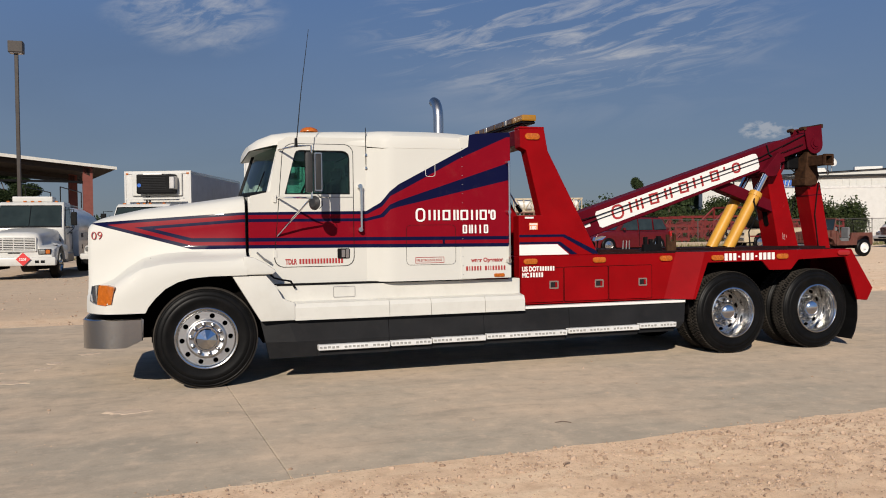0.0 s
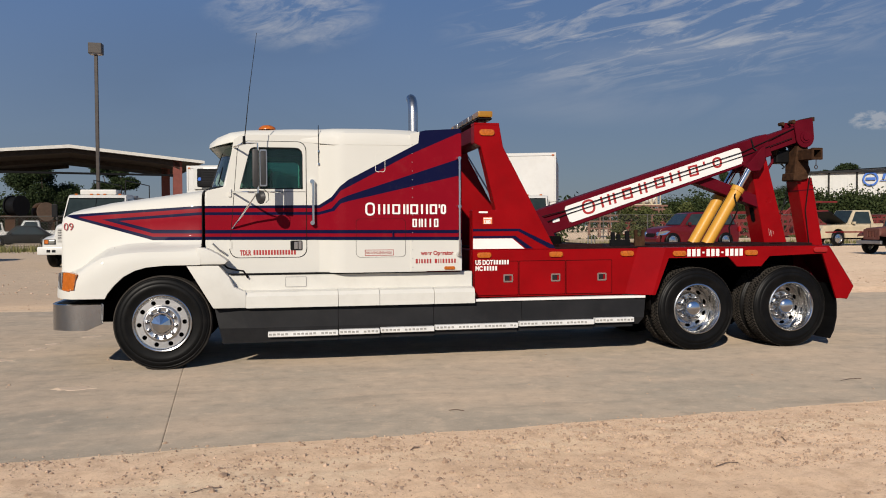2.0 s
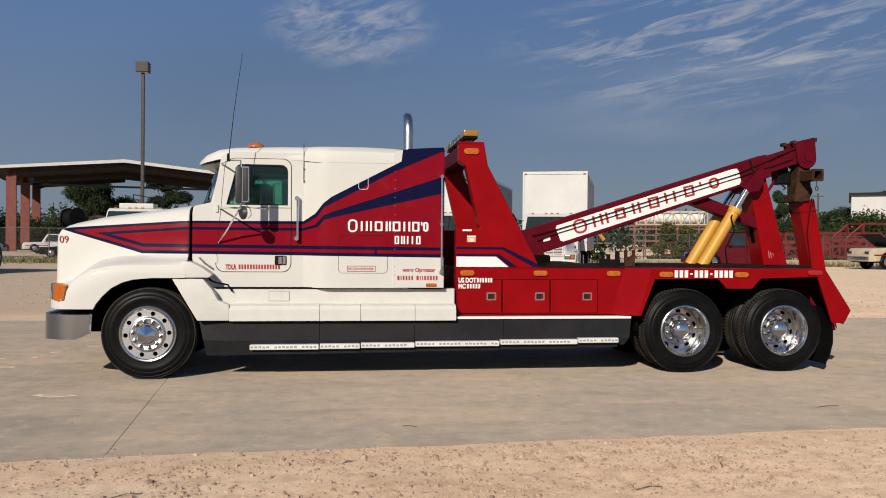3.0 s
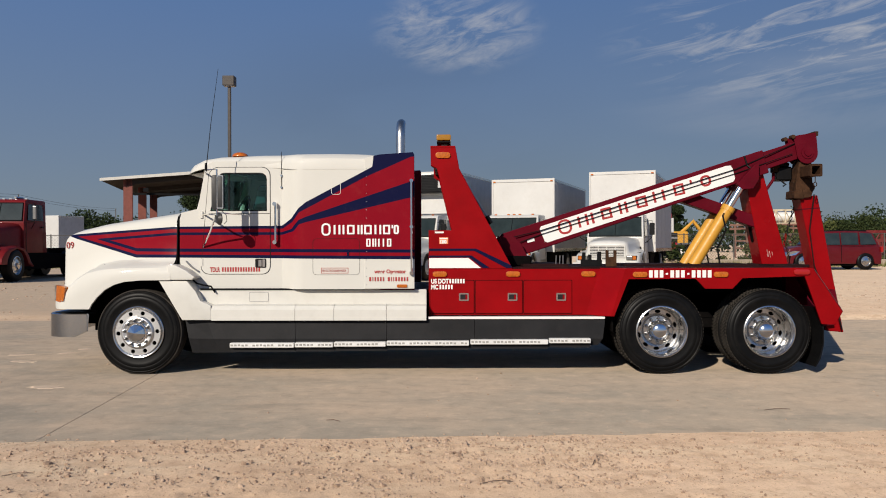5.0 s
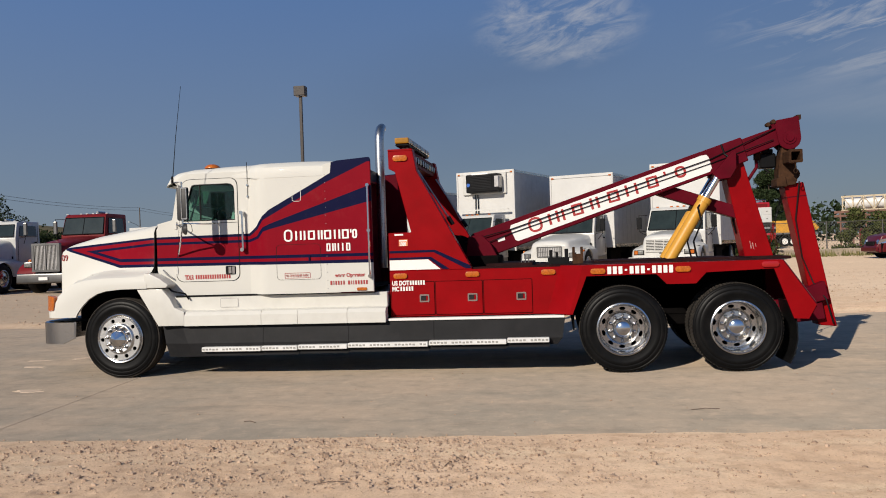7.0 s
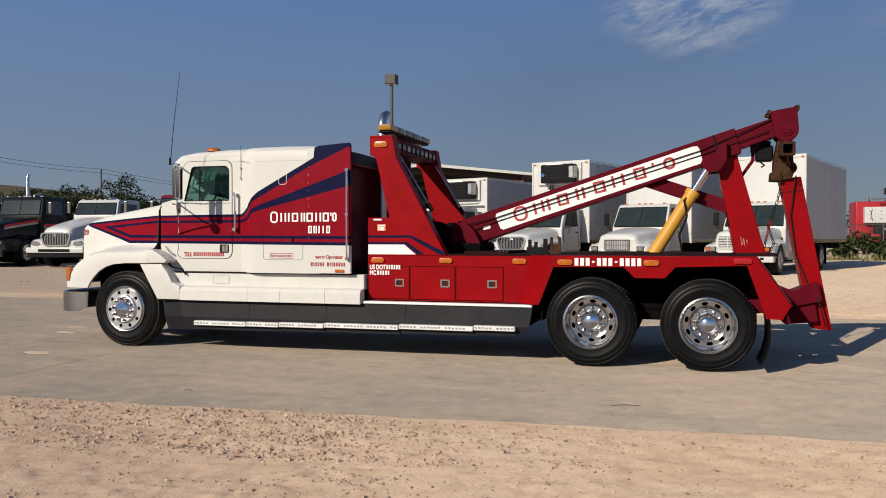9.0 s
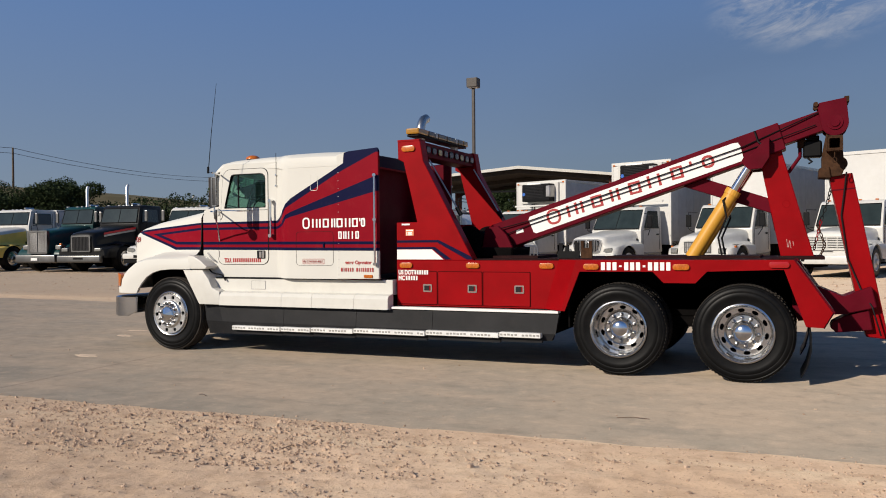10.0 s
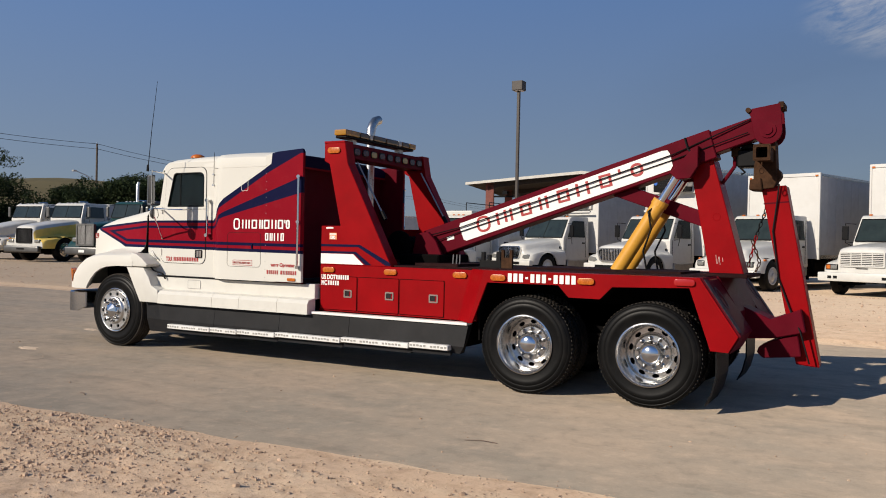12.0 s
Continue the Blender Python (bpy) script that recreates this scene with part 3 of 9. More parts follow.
m_patch = worn("pale_fill", (0.60, 0.46, 0.33), 0.9, vary=0.1, dirt_amount=0.1)
for i, row in enumerate(((-0.72, 8.23, 0.24, 0.11, -8), (-1.90, 11.20, 0.16, 0.10, 60), (-1.84, 11.65, 0.12, 0.10, 20), (-2.10, 10.30, 0.24, 0.10, -20), (-1.5, 12.38, 0.16, 0.08, 20), (-2.5, 11.0, 0.2, 0.08, 10))):
    pale_patch(*row, seed=i)
m_twig = worn("dry_twig", (0.16, 0.11, 0.08), 0.9, vary=0.2)
for i, (x, y, a, n_) in enumerate(((7.17, 6.96, 10, 0.14), (2.85, 6.45, -20, 0.07), (4.25, 4.40, 15, 0.10), (2.29, 5.24, 40, 0.05), (5.0, 4.9, 70, 0.08), (0.9, 4.6, 25, 0.10))):
    c_, s_ = math.cos(radians(a)), math.sin(radians(a))
    z_ = max(ROAD_Z + 0.004, ground_height(x, y) + 0.006)
    tagged(part("twig", tube([(x - c_ * n_, y - s_ * n_, z_), (x, y + 0.012, z_ + 0.008), (x + c_ * n_, y + s_ * n_, z_)], 0.0032, 5), m_twig), "small dry twig lying on the ground", "twig", "twigs on the ground")

# ---- the tow truck: x runs along it from the front axle, y across from its middle, z up ----
TRUCK_Y = 10.36
truck = thing("tow_truck", "long white, red and navy tow truck with boom, parked on concrete", "tow truck", pose(0, TRUCK_Y, 0))


def both(fn):
    for s in (-1, 1):
        fn(s)


def tread_blocks(r, y0, y1, count, depth=0.014):
    bm = bmesh.new()
    for i in range(count):
        a = 2 * math.pi * i / count
        for k, (ya, yb) in enumerate(((y0, y0 + 0.055), (y0 + 0.068, (y0 + y1) / 2 - 0.006), ((y0 + y1) / 2 + 0.006, y1 - 0.068), (y1 - 0.055, y1))):
            b = box(-0.010, 0.010, ya, yb, r - 0.01, r + depth)
            b.transform(Matrix.Rotation(a + (k % 2) * math.pi / count, 4, "Y"))
            merge(bm, b)
    return bm


tread_cache = {}


def tread_mesh(*key):
    """The tread is shaped once for each kind of tyre."""
    if key not in tread_cache:
        me = bpy.data.meshes.new("tread_shape")
        k = tread_blocks(*key)
        k.to_mesh(me)
        k.free()
        tread_cache[key] = me
    bm = bmesh.new()
    bm.from_mesh(tread_cache[key])
    return bm


def tyre_bm(r, w, rim):
    """A tyre's sidewalls on the y axis, its outer face at y = 0 and its inner at w."""
    h = r - rim
    prof = [(r - 0.006, w * 0.5), (r - 0.014, 0.05), (r - 0.012, 0.028), (r - 0.020, 0.017), (r - 0.034, 0.010), (r - 0.040, 0.013), (r - 0.046, 0.008), (rim + h * 0.66, -0.004), (rim + h * 0.60, -0.0005), (rim + h * 0.56, -0.006), (rim + h * 0.40, -0.008), (rim + h * 0.36, -0.004), (rim + h * 0.20, -0.004),
            (rim + 0.024, 0.002), (rim + 0.014, 0.0), (rim, 0.02)]
    back = [(rim, w - 0.02), (rim + h * 0.5, w + 0.006), (r - 0.03, w - 0.01), (r - 0.012, w - 0.028), (r - 0.014, w - 0.05)]
    return lathe(prof + back + [(r - 0.016, w * 0.5)], 72)


def tread_band(r, w):
    """The ribbed running surface between the shoulders."""
    prof = [(r - 0.016, 0.024), (r - 0.004, 0.030), (r, 0.042)]
    for g in (0.27, 0.42, 0.58, 0.73):
        prof += [(r, w * g - 0.006), (r - 0.014, w * g - 0.004), (r - 0.014, w * g + 0.004), (r, w * g + 0.006)]
    return lathe(prof + [(r, w - 0.042), (r - 0.004, w - 0.030), (r - 0.016, w - 0.024)], 72)


m_nut = worn("steel_lug_nut", (0.36, 0.35, 0.34), 0.22, metal=1.0, vary=0.05, dirt_amount=0.2, bumps=0)
HUB_Z = 0.505
TYRE_R = 0.540


def front_wheel(parent, s):
    wheel = new("front_wheel")
    wheel.parent = parent
    wheel.matrix_basis = pose(0, s * 1.235, HUB_Z, 0, 8, 180 if s > 0 else 0)
    part("tyre", tyre_bm(TYRE_R, 0.28, 0.312), m_tyre, wheel, smooth=True)
    part("tread", tread_band(TYRE_R, 0.28), m_tread, wheel, "dusty ribbed tread", smooth=True)
    holes = [ring(0.247 * math.cos(a), 0.247 * math.sin(a), 0.0265, 18) for a in [2 * math.pi * i / 10 + 0.2 for i in range(10)]]
    disc = plate(ring(0, 0, 0.292, 48), [*holes, ring(0, 0, 0.12, 24)], -0.028, -0.012)
    part("wheel_disc", disc, m_disc, wheel, "polished aluminium disc with hand holes")
    part("rim", lathe([(0.318, 0.01), (0.326, -0.006), (0.326, -0.016), (0.318, -0.021), (0.306, -0.017), (0.298, -0.004), (0.291, -0.030), (0.284, -0.029), (0.282, 0.05), (0.288, 0.20)], 64), m_alu, wheel, "polished aluminium rim", smooth=True)
    # added near-black disc: paints the shade seen through the hand holes
    part("wheel_shade_disc", lathe([(0.0, 0.10), (0.285, 0.10)], 32), m_under, wheel)
    part("hub", lathe([(0.210, -0.026), (0.207, -0.036), (0.196, -0.052), (0.188, -0.058), (0.176, -0.058), (0.170, -0.054), (0.13, -0.052), (0.126, -0.03)], 48), m_disc, wheel, smooth=True)
    part("hub_ring", lathe([(0.134, -0.05), (0.134, -0.066), (0.126, -0.074), (0.112, -0.074)], 40), m_chrome, wheel, smooth=True)
    part("hub_cap", lathe([(0.114, -0.072), (0.112, -0.086), (0.104, -0.096), (0.0, -0.152)], 10), m_chrome, wheel, "pointed chrome hub cap")
    nut = None
    for i in range(10):
        a = 2 * math.pi * i / 10
        m = pose(0.156 * math.cos(a), -0.054, 0.156 * math.sin(a))
        if nut is None:
            nut = part("lug_nut", lathe([(0.024, 0.0), (0.024, -0.006), (0.0185, -0.008), (0.0175, -0.040), (0.012, -0.056), (0.0, -0.062)], 12), m_nut, wheel, smooth=True)
            nut.matrix_basis = m
        else:
            share(nut, wheel, m)
    part("valve_stem", tube([(0.27, -0.018, 0.05), (0.262, -0.05, 0.05)], 0.005, 6), m_nut, wheel)


def wide(bm, k=1.075):
    """Wheel parts drawn out across the axle."""
    bm.transform(Matrix.Diagonal((k, 1, k, 1)))
    return bm


def rear_wheel(parent, x, s, turn):
    wheel = new("rear_wheel")
    wheel.parent = parent
    wheel.matrix_basis = pose(x, s * 1.225, HUB_Z, 0, turn, 180 if s > 0 else 0)
    for y in (0, 0.33):
        part("tyre", tyre_bm(TYRE_R, 0.27, 0.312), m_tyre, wheel, smooth=True).matrix_basis = pose(0, y, 0)
        part("tread_base", tread_band(TYRE_R - 0.012, 0.27), m_tread, wheel, smooth=True).matrix_basis = pose(0, y, 0)
    tr = part("tread", tread_mesh(TYRE_R - 0.012, 0.036, 0.244, 76, 0.009), m_tread, wheel, "dusty block tread")
    share(tr, wheel, pose(0, 0.33, 0))
    part("rim", wide(lathe([(0.296, 0.012), (0.304, -0.004), (0.304, -0.014), (0.292, -0.020), (0.284, -0.012), (0.280, 0.004), (0.270, 0.02), (0.268, 0.06), (0.263, 0.14), (0.260, 0.20), (0.268, 0.222), (0.250, 0.255)], 64)), m_alu, wheel, "polished aluminium dished rim", smooth=True)
    holes = [ring(0, 0, 0.019, 12, 1.0) for _ in range(10)]
    loops = []
    for i in range(10):
        a = 2 * math.pi * i / 10
        loops.append([(0.222 * math.cos(a) + px * 1.05 * math.cos(a) - pz * 1.85 * math.sin(a), 0.222 * math.sin(a) + px * 1.05 * math.sin(a) + pz * 1.85 * math.cos(a)) for px, pz in holes[i]])
    disc = plate(ring(0, 0, 0.256, 48), [*loops, ring(0, 0, 0.10, 24)], 0.235, 0.25)
    for v in disc.verts:
        rad = math.hypot(v.co.x, v.co.z)
        v.co.y -= max(0, 0.18 - rad) * 0.5
    part("wheel_disc", wide(disc), m_alu, wheel, "polished aluminium dished disc with oval holes")
    # same dark disc, standing in for the shade inside the dished wheel
    part("wheel_shade_disc", wide(lathe([(0.0, 0.32), (0.27, 0.32)], 32)), m_under, wheel)
    part("hub", wide(lathe([(0.186, 0.238), (0.180, 0.212), (0.170, 0.200), (0.10, 0.195), (0.095, 0.16)], 40)), m_alu, wheel, smooth=True)
    part("hub_cap", wide(lathe([(0.122, 0.195), (0.120, 0.15), (0.116, 0.142), (0.112, 0.10), (0.096, 0.068), (0.06, 0.045), (0.0, 0.034)], 32)), m_chrome, wheel, "domed chrome hub cap", smooth=True)
    nut = None
    for i in range(10):
        a = 2 * math.pi * i / 10
        m = pose(0.156 * math.cos(a), 0.199, 0.156 * math.sin(a))
        if nut is None:
            nut = part("lug_nut", lathe([(0.023, 0.0), (0.023, -0.006), (0.018, -0.008), (0.017, -0.04), (0.012, -0.055), (0.0, -0.06)], 12), m_nut, wheel, smooth=True)
            nut.matrix_basis = m
        else:
            share(nut, wheel, m)
    part("valve_stem", tube([(0.26, 0.21, 0.10), (0.245, 0.12, 0.10)], 0.005, 6), m_nut, wheel)


both(lambda s: front_wheel(truck, s))
both(lambda s: rear_wheel(truck, 6.602, s, 20))
both(lambda s: rear_wheel(truck, 7.95, s, 47))


# hood with its fenders
def hood_section(x):
    zt = interp(x, [(-1.2, 1.70), (-1.17, 1.73), (-1.10, 1.765), (-1.0, 1.795), (-0.63, 1.875), (0.04, 1.965), (0.39, 2.015)])
    w = interp(x, [(-1.2, 0.66), (-1.17, 0.70), (-1.0, 0.75), (0.39, 1.05)])
    zs = interp(x, [(-1.2, 0.98), (-0.95, 1.08), (-0.78, 1.22), (-0.63, 1.31), (-0.42, 1.355), (-0.2, 1.37), (0.39, 1.375)])
    yf = interp(x, [(-1.2, 0.88), (-1.14, 1.06), (-1.06, 1.19), (-0.96, 1.28), (-0.80, 1.305), (0.39, 1.31)])
    za = interp(x, [(-1.2, 0.80), (-0.60, 0.80), (-0.57, 0.86), (-0.50, 0.95), (-0.40, 1.045), (-0.28, 1.11), (-0.157, 1.145), (0.05, 1.163), (0.39, 1.165)])
    wl_ = w + 0.02
    half = [(0, zt + 0.035), (0.4 * w, zt + 0.03), (0.72 * w, zt + 0.015), (0.88 * w, zt - 0.01), (0.96 * w, zt - 0.045), (w, zt - 0.11), (w + 0.008, (zt + zs) / 2),
            (wl_, zs + 0.13), (wl_ + 0.03, zs + 0.05), (wl_ + (yf - wl_) * 0.35, zs + 0.005), (wl_ + (yf - wl_) * 0.72, zs - 0.015), (wl_ + (yf - wl_) * 0.93, zs - 0.055), (yf, zs - 0.12),
            (yf + 0.004, min(zs - 0.13, (zs - 0.12 + za) / 2)), (yf, za), (yf - 0.035, za - 0.002), (yf - 0.06, za + 0.03)]
    return [(x, -y, z) for y, z in half[::-1]] + [(x, y, z) for y, z in half[1:]]


hood_xs = [-1.2, -1.185, -1.17, -1.14, -1.10, -1.06, -1.0, -0.96, -0.9, -0.8, -0.7, -0.63, -0.60, -0.585, -0.57, -0.53, -0.5, -0.45, -0.4, -0.34, -0.28, -0.22, -0.157, -0.05, 0.05, 0.2, 0.39, 0.43]
part("hood", loft([hood_section(x) for x in hood_xs], close_ends=False), m_livery, truck, "white hood with red and navy stripes", smooth=True)
part("nose_panel", loft([hood_section(-1.2), [(-1.203, y * 0.9, 0.85 + (z - 0.85) * 0.96) for x, y, z in hood_section(-1.2)]], True), m_livery, truck)
seal = [(y, z) for x, y, z in hood_section(0.43) if z > 1.36]
part("hood_seal", loft([[(0.428, y * 1.003, z + 0.003) for y, z in seal], [(0.438, y * 1.001, z + 0.001) for y, z in seal], [(0.440, y * 0.93, z - 0.05) for y, z in seal], [(0.500, y * 0.93, z - 0.05) for y, z in seal]], False), m_black, truck, "black rubber hood seal")
part("firewall", boxes((0.34, 0.46, -0.97, 0.97, 0.6, 1.9), (-1.0, 0.3, -0.55, 0.55, 0.55, 1.15)), m_under, truck)
for s in (-1, 1):
    tail = [(0.392, 1.37), (0.50, 1.352), (0.62, 1.29), (0.735, 1.205), (0.70, 1.166), (0.392, 1.166)]
    part("fender_tail", prism(tail, s * 1.31, s * 0.98, 0.02, 2), m_white, truck, smooth=True)
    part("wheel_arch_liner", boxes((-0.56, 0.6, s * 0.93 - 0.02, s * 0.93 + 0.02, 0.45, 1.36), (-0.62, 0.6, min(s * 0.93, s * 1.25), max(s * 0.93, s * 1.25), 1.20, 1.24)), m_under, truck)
    # front light: clear corner lamp and amber turn signal, set flush into the fender's curve
    def lens(outline, proud):
        skin = [(x, s * (interp(x, [(-1.2, 0.88), (-1.14, 1.06), (-1.06, 1.19), (-0.96, 1.28), (-0.80, 1.305)]) + proud + 0.012), z) for x, z in outline]
        deep = [(x + 0.02, y - s * 0.07, z) for x, y, z in skin]
        return loft([deep, skin], True, True)

    part("headlight", lens([(-1.15, 0.93), (-1.125, 1.085), (-1.09, 1.095), (-1.055, 1.10), (-1.075, 0.90), (-1.11, 0.905)], 0.008), m_lens, truck, "clear corner lamp")
    part("headlight_bowl", lens([(-1.142, 0.94), (-1.12, 1.078), (-1.09, 1.088), (-1.06, 1.092), (-1.08, 0.91), (-1.11, 0.915)], 0.002), m_reflector, truck)
    part("turn_signal", lens([(-1.068, 0.90), (-1.046, 1.098), (-0.97, 1.098), (-0.895, 1.075), (-0.925, 0.905), (-0.99, 0.890)], 0.010), m_amber, truck, "amber turn signal")
# bumper: wraps round the corners
bs = []
for i in range(25):
    u = -1 + 2 * i / 24
    y = u * 1.30
    x = -1.25 + 0.03 * abs(u) if abs(u) < 0.72 else -1.23 + 0.20 * ((abs(u) - 0.72) / 0.28) ** 1.8
    bs.append((x, y))
bs = [(-0.64, -1.285), (-0.8, -1.30), (-0.95, -1.305)] + bs[1:-1] + [(-0.95, 1.305), (-0.8, 1.30), (-0.64, 1.285)]
bump_secs = []
for i, (x, y) in enumerate(bs):
    zb = 0.44 if 3 < i < len(bs) - 4 else (0.52 if i in (0, len(bs) - 1) else 0.45)
    inx, iny = (0.02, 0) if 3 <= i < len(bs) - 3 else (0.0, 0.02 if y < 0 else -0.02)
    bump_secs.append([(x, y, zb), (x, y, 0.735), (x + inx, y + iny, 0.745), (x + inx + 0.02, y + iny, 0.735), (x + inx + 0.01, y + iny, zb)])
part("bumper", loft(bump_secs, True, True), m_bumper, truck, "dull chrome wraparound bumper", smooth=True)
part("bumper_top", prism([(-1.2, 0.72), (-1.2, 0.735), (-0.66, 0.735), (-0.66, 0.72)], -1.0, 1.0), m_black, truck)

# cab
door_o = rrect(0.745, 1.628, 1.235, 2.60, 0.10)
door_o = [(x + (max(0, z - 2.05) * 0.22 if x < 1.2 else 0), z) for x, z in door_o]
win = [(0.865, 2.04), (1.588, 2.04), (1.592, 2.045), (1.592, 2.45), (1.580, 2.495), (1.545, 2.525), (1.50, 2.533), (1.03, 2.533), (0.995, 2.52), (0.978, 2.495), (0.862, 2.05)]
for s in (-1, 1):
    wall = [(0.485, 1.05), (1.80, 1.05), (1.80, 2.68), (0.90, 2.68), (0.80, 2.62), (0.70, 2.07), (0.485, 2.02)]
    part("cab_side", plate(wall, [door_o], s * 1.03, s * 1.06), m_livery, truck)
    door = part("door", plate(door_o, [win], s * 1.02, s * 1.068), m_livery, truck, "white cab door with red and navy stripes")
    part("window_pane", prism(win, s * 1.035, s * 1.041), m_glass, door).visible_shadow = False
    frame_in = [(x * 0.985 + 0.018, 2.285 + (z - 2.285) * 0.95) for x, z in win]
    part("window_seal", plate(win, [frame_in], s * 1.03, s * 1.066), m_black, door)
    part("vent_bar", boxes((1.09, 1.105, min(s * 1.03, s * 1.05), max(s * 1.03, s * 1.05), 2.05, 2.53)), m_black, door)
    part("door_handle", prism(rrect(1.44, 1.58, 1.315, 1.43, 0.015), s * 1.066, s * 1.078, 0.003), m_black, door)
    part("handle_lever", boxes((1.485, 1.525, min(s * 1.07, s * 1.088), max(s * 1.07, s * 1.088), 1.33, 1.415), (1.535, 1.57, min(s * 1.07, s * 1.084), max(s * 1.07, s * 1.084), 1.325, 1.42)), m_chrome, door)
    for z in (1.34, 1.95):
        part("hinge", boxes((0.735, 0.765, min(s * 1.06, s * 1.078), max(s * 1.06, s * 1.078), z, z + 0.09)), m_white, door)
    gap_o = [(1.19 + (x - 1.19) * 1.018, 1.9 + (z - 1.9) * 1.010) for x, z in door_o]
    part("door_gap", plate(gap_o, [door_o], s * 1.0605, s * 1.0635), m_black, truck)
    part("belt_line", boxes((0.80, 1.625, min(s * 1.066, s * 1.0705), max(s * 1.066, s * 1.0705), 2.006, 2.012)), m_black, door)
# carried up to the roof as a dark sheet for the unlit sleeper
part("cab_rear_wall", boxes((1.80, 1.84, -1.03, 1.03, 1.05, 2.66)), m_interior, truck)
part("headliner", boxes((0.98, 1.80, -1.02, 1.02, 2.60, 2.63)), m_interior, truck)
part("cab_floor", boxes((0.42, 3.2, -1.03, 1.03, 1.03, 1.08)), m_interior, truck)
part("dashboard", boxes((0.50, 0.86, -1.0, 1.0, 1.6, 2.03, 0.04), (0.86, 0.98, -0.9, 0.1, 1.75, 2.02, 0.03)), m_interior, truck)
for sy in (-0.52, 0.52):
    part("seat", boxes((1.25, 1.75, sy - 0.26, sy + 0.26, 1.5, 1.66, 0.05), (1.62, 1.79, sy - 0.26, sy + 0.26, 1.6, 2.30, 0.05), (1.66, 1.78, sy - 0.16, sy + 0.16, 2.28, 2.46, 0.04)), m_interior, truck, "dark grey cab seat")
wheel_pts = [(1.13 + 0.09 * math.sin(a), -0.52 + 0.22 * math.cos(a), 2.06 + 0.20 * math.sin(a)) for a in [2 * math.pi * i / 24 for i in range(25)]]
part("steering_wheel", tube(wheel_pts, 0.014, 6), m_black, truck, smooth=True)
# cowl, windscreen, roof
part("cowl", loft([[(0.465, -1.055, 1.05), (0.465, -1.055, 1.94), (0.465, -0.99, 2.01), (0.465, 0, 2.05), (0.465, 0.99, 2.01), (0.465, 1.055, 1.94), (0.465, 1.055, 1.05)],
                   [(0.72, -1.055, 1.05), (0.72, -1.055, 2.02), (0.72, -1.0, 2.07), (0.72, 0, 2.09), (0.72, 1.0, 2.07), (0.72, 1.055, 2.02), (0.72, 1.055, 1.05)]], True), m_livery, truck, smooth=True)
wb = [(0.70 - 0.26 * (1 - (y / 0.98) ** 2), y, 2.065) for y in np.linspace(-0.98, 0.98, 13)]
wt = [(0.84 - 0.20 * (1 - (y / 0.93) ** 2), y, 2.635) for y in np.linspace(-0.93, 0.93, 13)]
part("windscreen", loft([wb, wt], False), m_glass, truck, smooth=True).visible_shadow = False
part("windscreen_base", loft([[(x, y, 2.02) for x, y, z in wb], [(x - 0.012, y, 2.03) for x, y, z in wb], [(x - 0.008, y, 2.085) for x, y, z in wb], [(x + 0.02, y, 2.085) for x, y, z in wb]], False), m_black, truck)
part("windscreen_divider", tube([(wb[6][0] - 0.005, 0, 2.06), (wt[6][0] - 0.005, 0, 2.64)], 0.018, 6), m_black, truck)
for s in (-1, 1):
    part("pillar", tube([(0.715, s * 1.0, 2.05), (0.865, s * 0.965, 2.66)], 0.05, 8), m_white, truck, smooth=True)
    part("wiper", tube([(0.60, s * 0.45, 2.09), (0.60, s * 0.75, 2.12), (0.66, s * 0.9, 2.3)], 0.008, 5), m_black, truck)


def roof_section(x):
    zt = interp(x, [(0.50, 2.625), (0.60, 2.69), (0.75, 2.745), (0.95, 2.775), (1.5, 2.795), (2.6, 2.80), (2.95, 2.785), (3.16, 2.75)])
    w = interp(x, [(0.50, 0.80), (0.58, 0.93), (0.75, 1.03), (1.78, 1.068), (1.95, 1.20), (2.1, 1.228), (3.05, 1.228)])
    zb = interp(x, [(0.50, 2.535), (0.75, 2.585), (0.9, 2.605), (1.7, 2.60), (1.95, 2.56), (3.3, 2.56)])
    half = [(0, zt), (w * 0.5, zt - 0.006), (w * 0.8, zt - 0.02), (w * 0.92, zt - 0.045), (w * 0.985, max(zb + 0.004, zt - 0.10)), (w, max(zb + 0.002, zt - 0.16)), (w, zb), (w - 0.04, zb)]
    return [(x, -y, z) for y, z in half[::-1]] + [(x, y, z) for y, z in half[1:]]


part("roof", loft([roof_section(x) for x in (0.50, 0.54, 0.60, 0.67, 0.75, 0.85, 0.95, 1.2, 1.5, 1.78, 1.84, 1.9, 1.95, 2.02, 2.1, 2.5, 2.75, 2.9, 3.05, 3.16)], True), m_livery, truck, "white cab and sleeper roof", smooth=True)
part("visor_underside", prism([(0.515, 2.538), (0.9, 2.606), (0.9, 2.596), (0.515, 2.530)], -0.78, 0.78), m_white, truck)


def sleeper_section(x):
    w = interp(x, [(1.78, 1.062), (1.84, 1.09), (1.9, 1.14), (1.96, 1.19), (2.03, 1.218), (2.1, 1.225), (3.32, 1.225)])
    half = [(w, 1.045), (w, 2.0), (w, 2.57)]
    return [(x, -y, z) for y, z in half] + [(x, y, z) for y, z in half[::-1]]


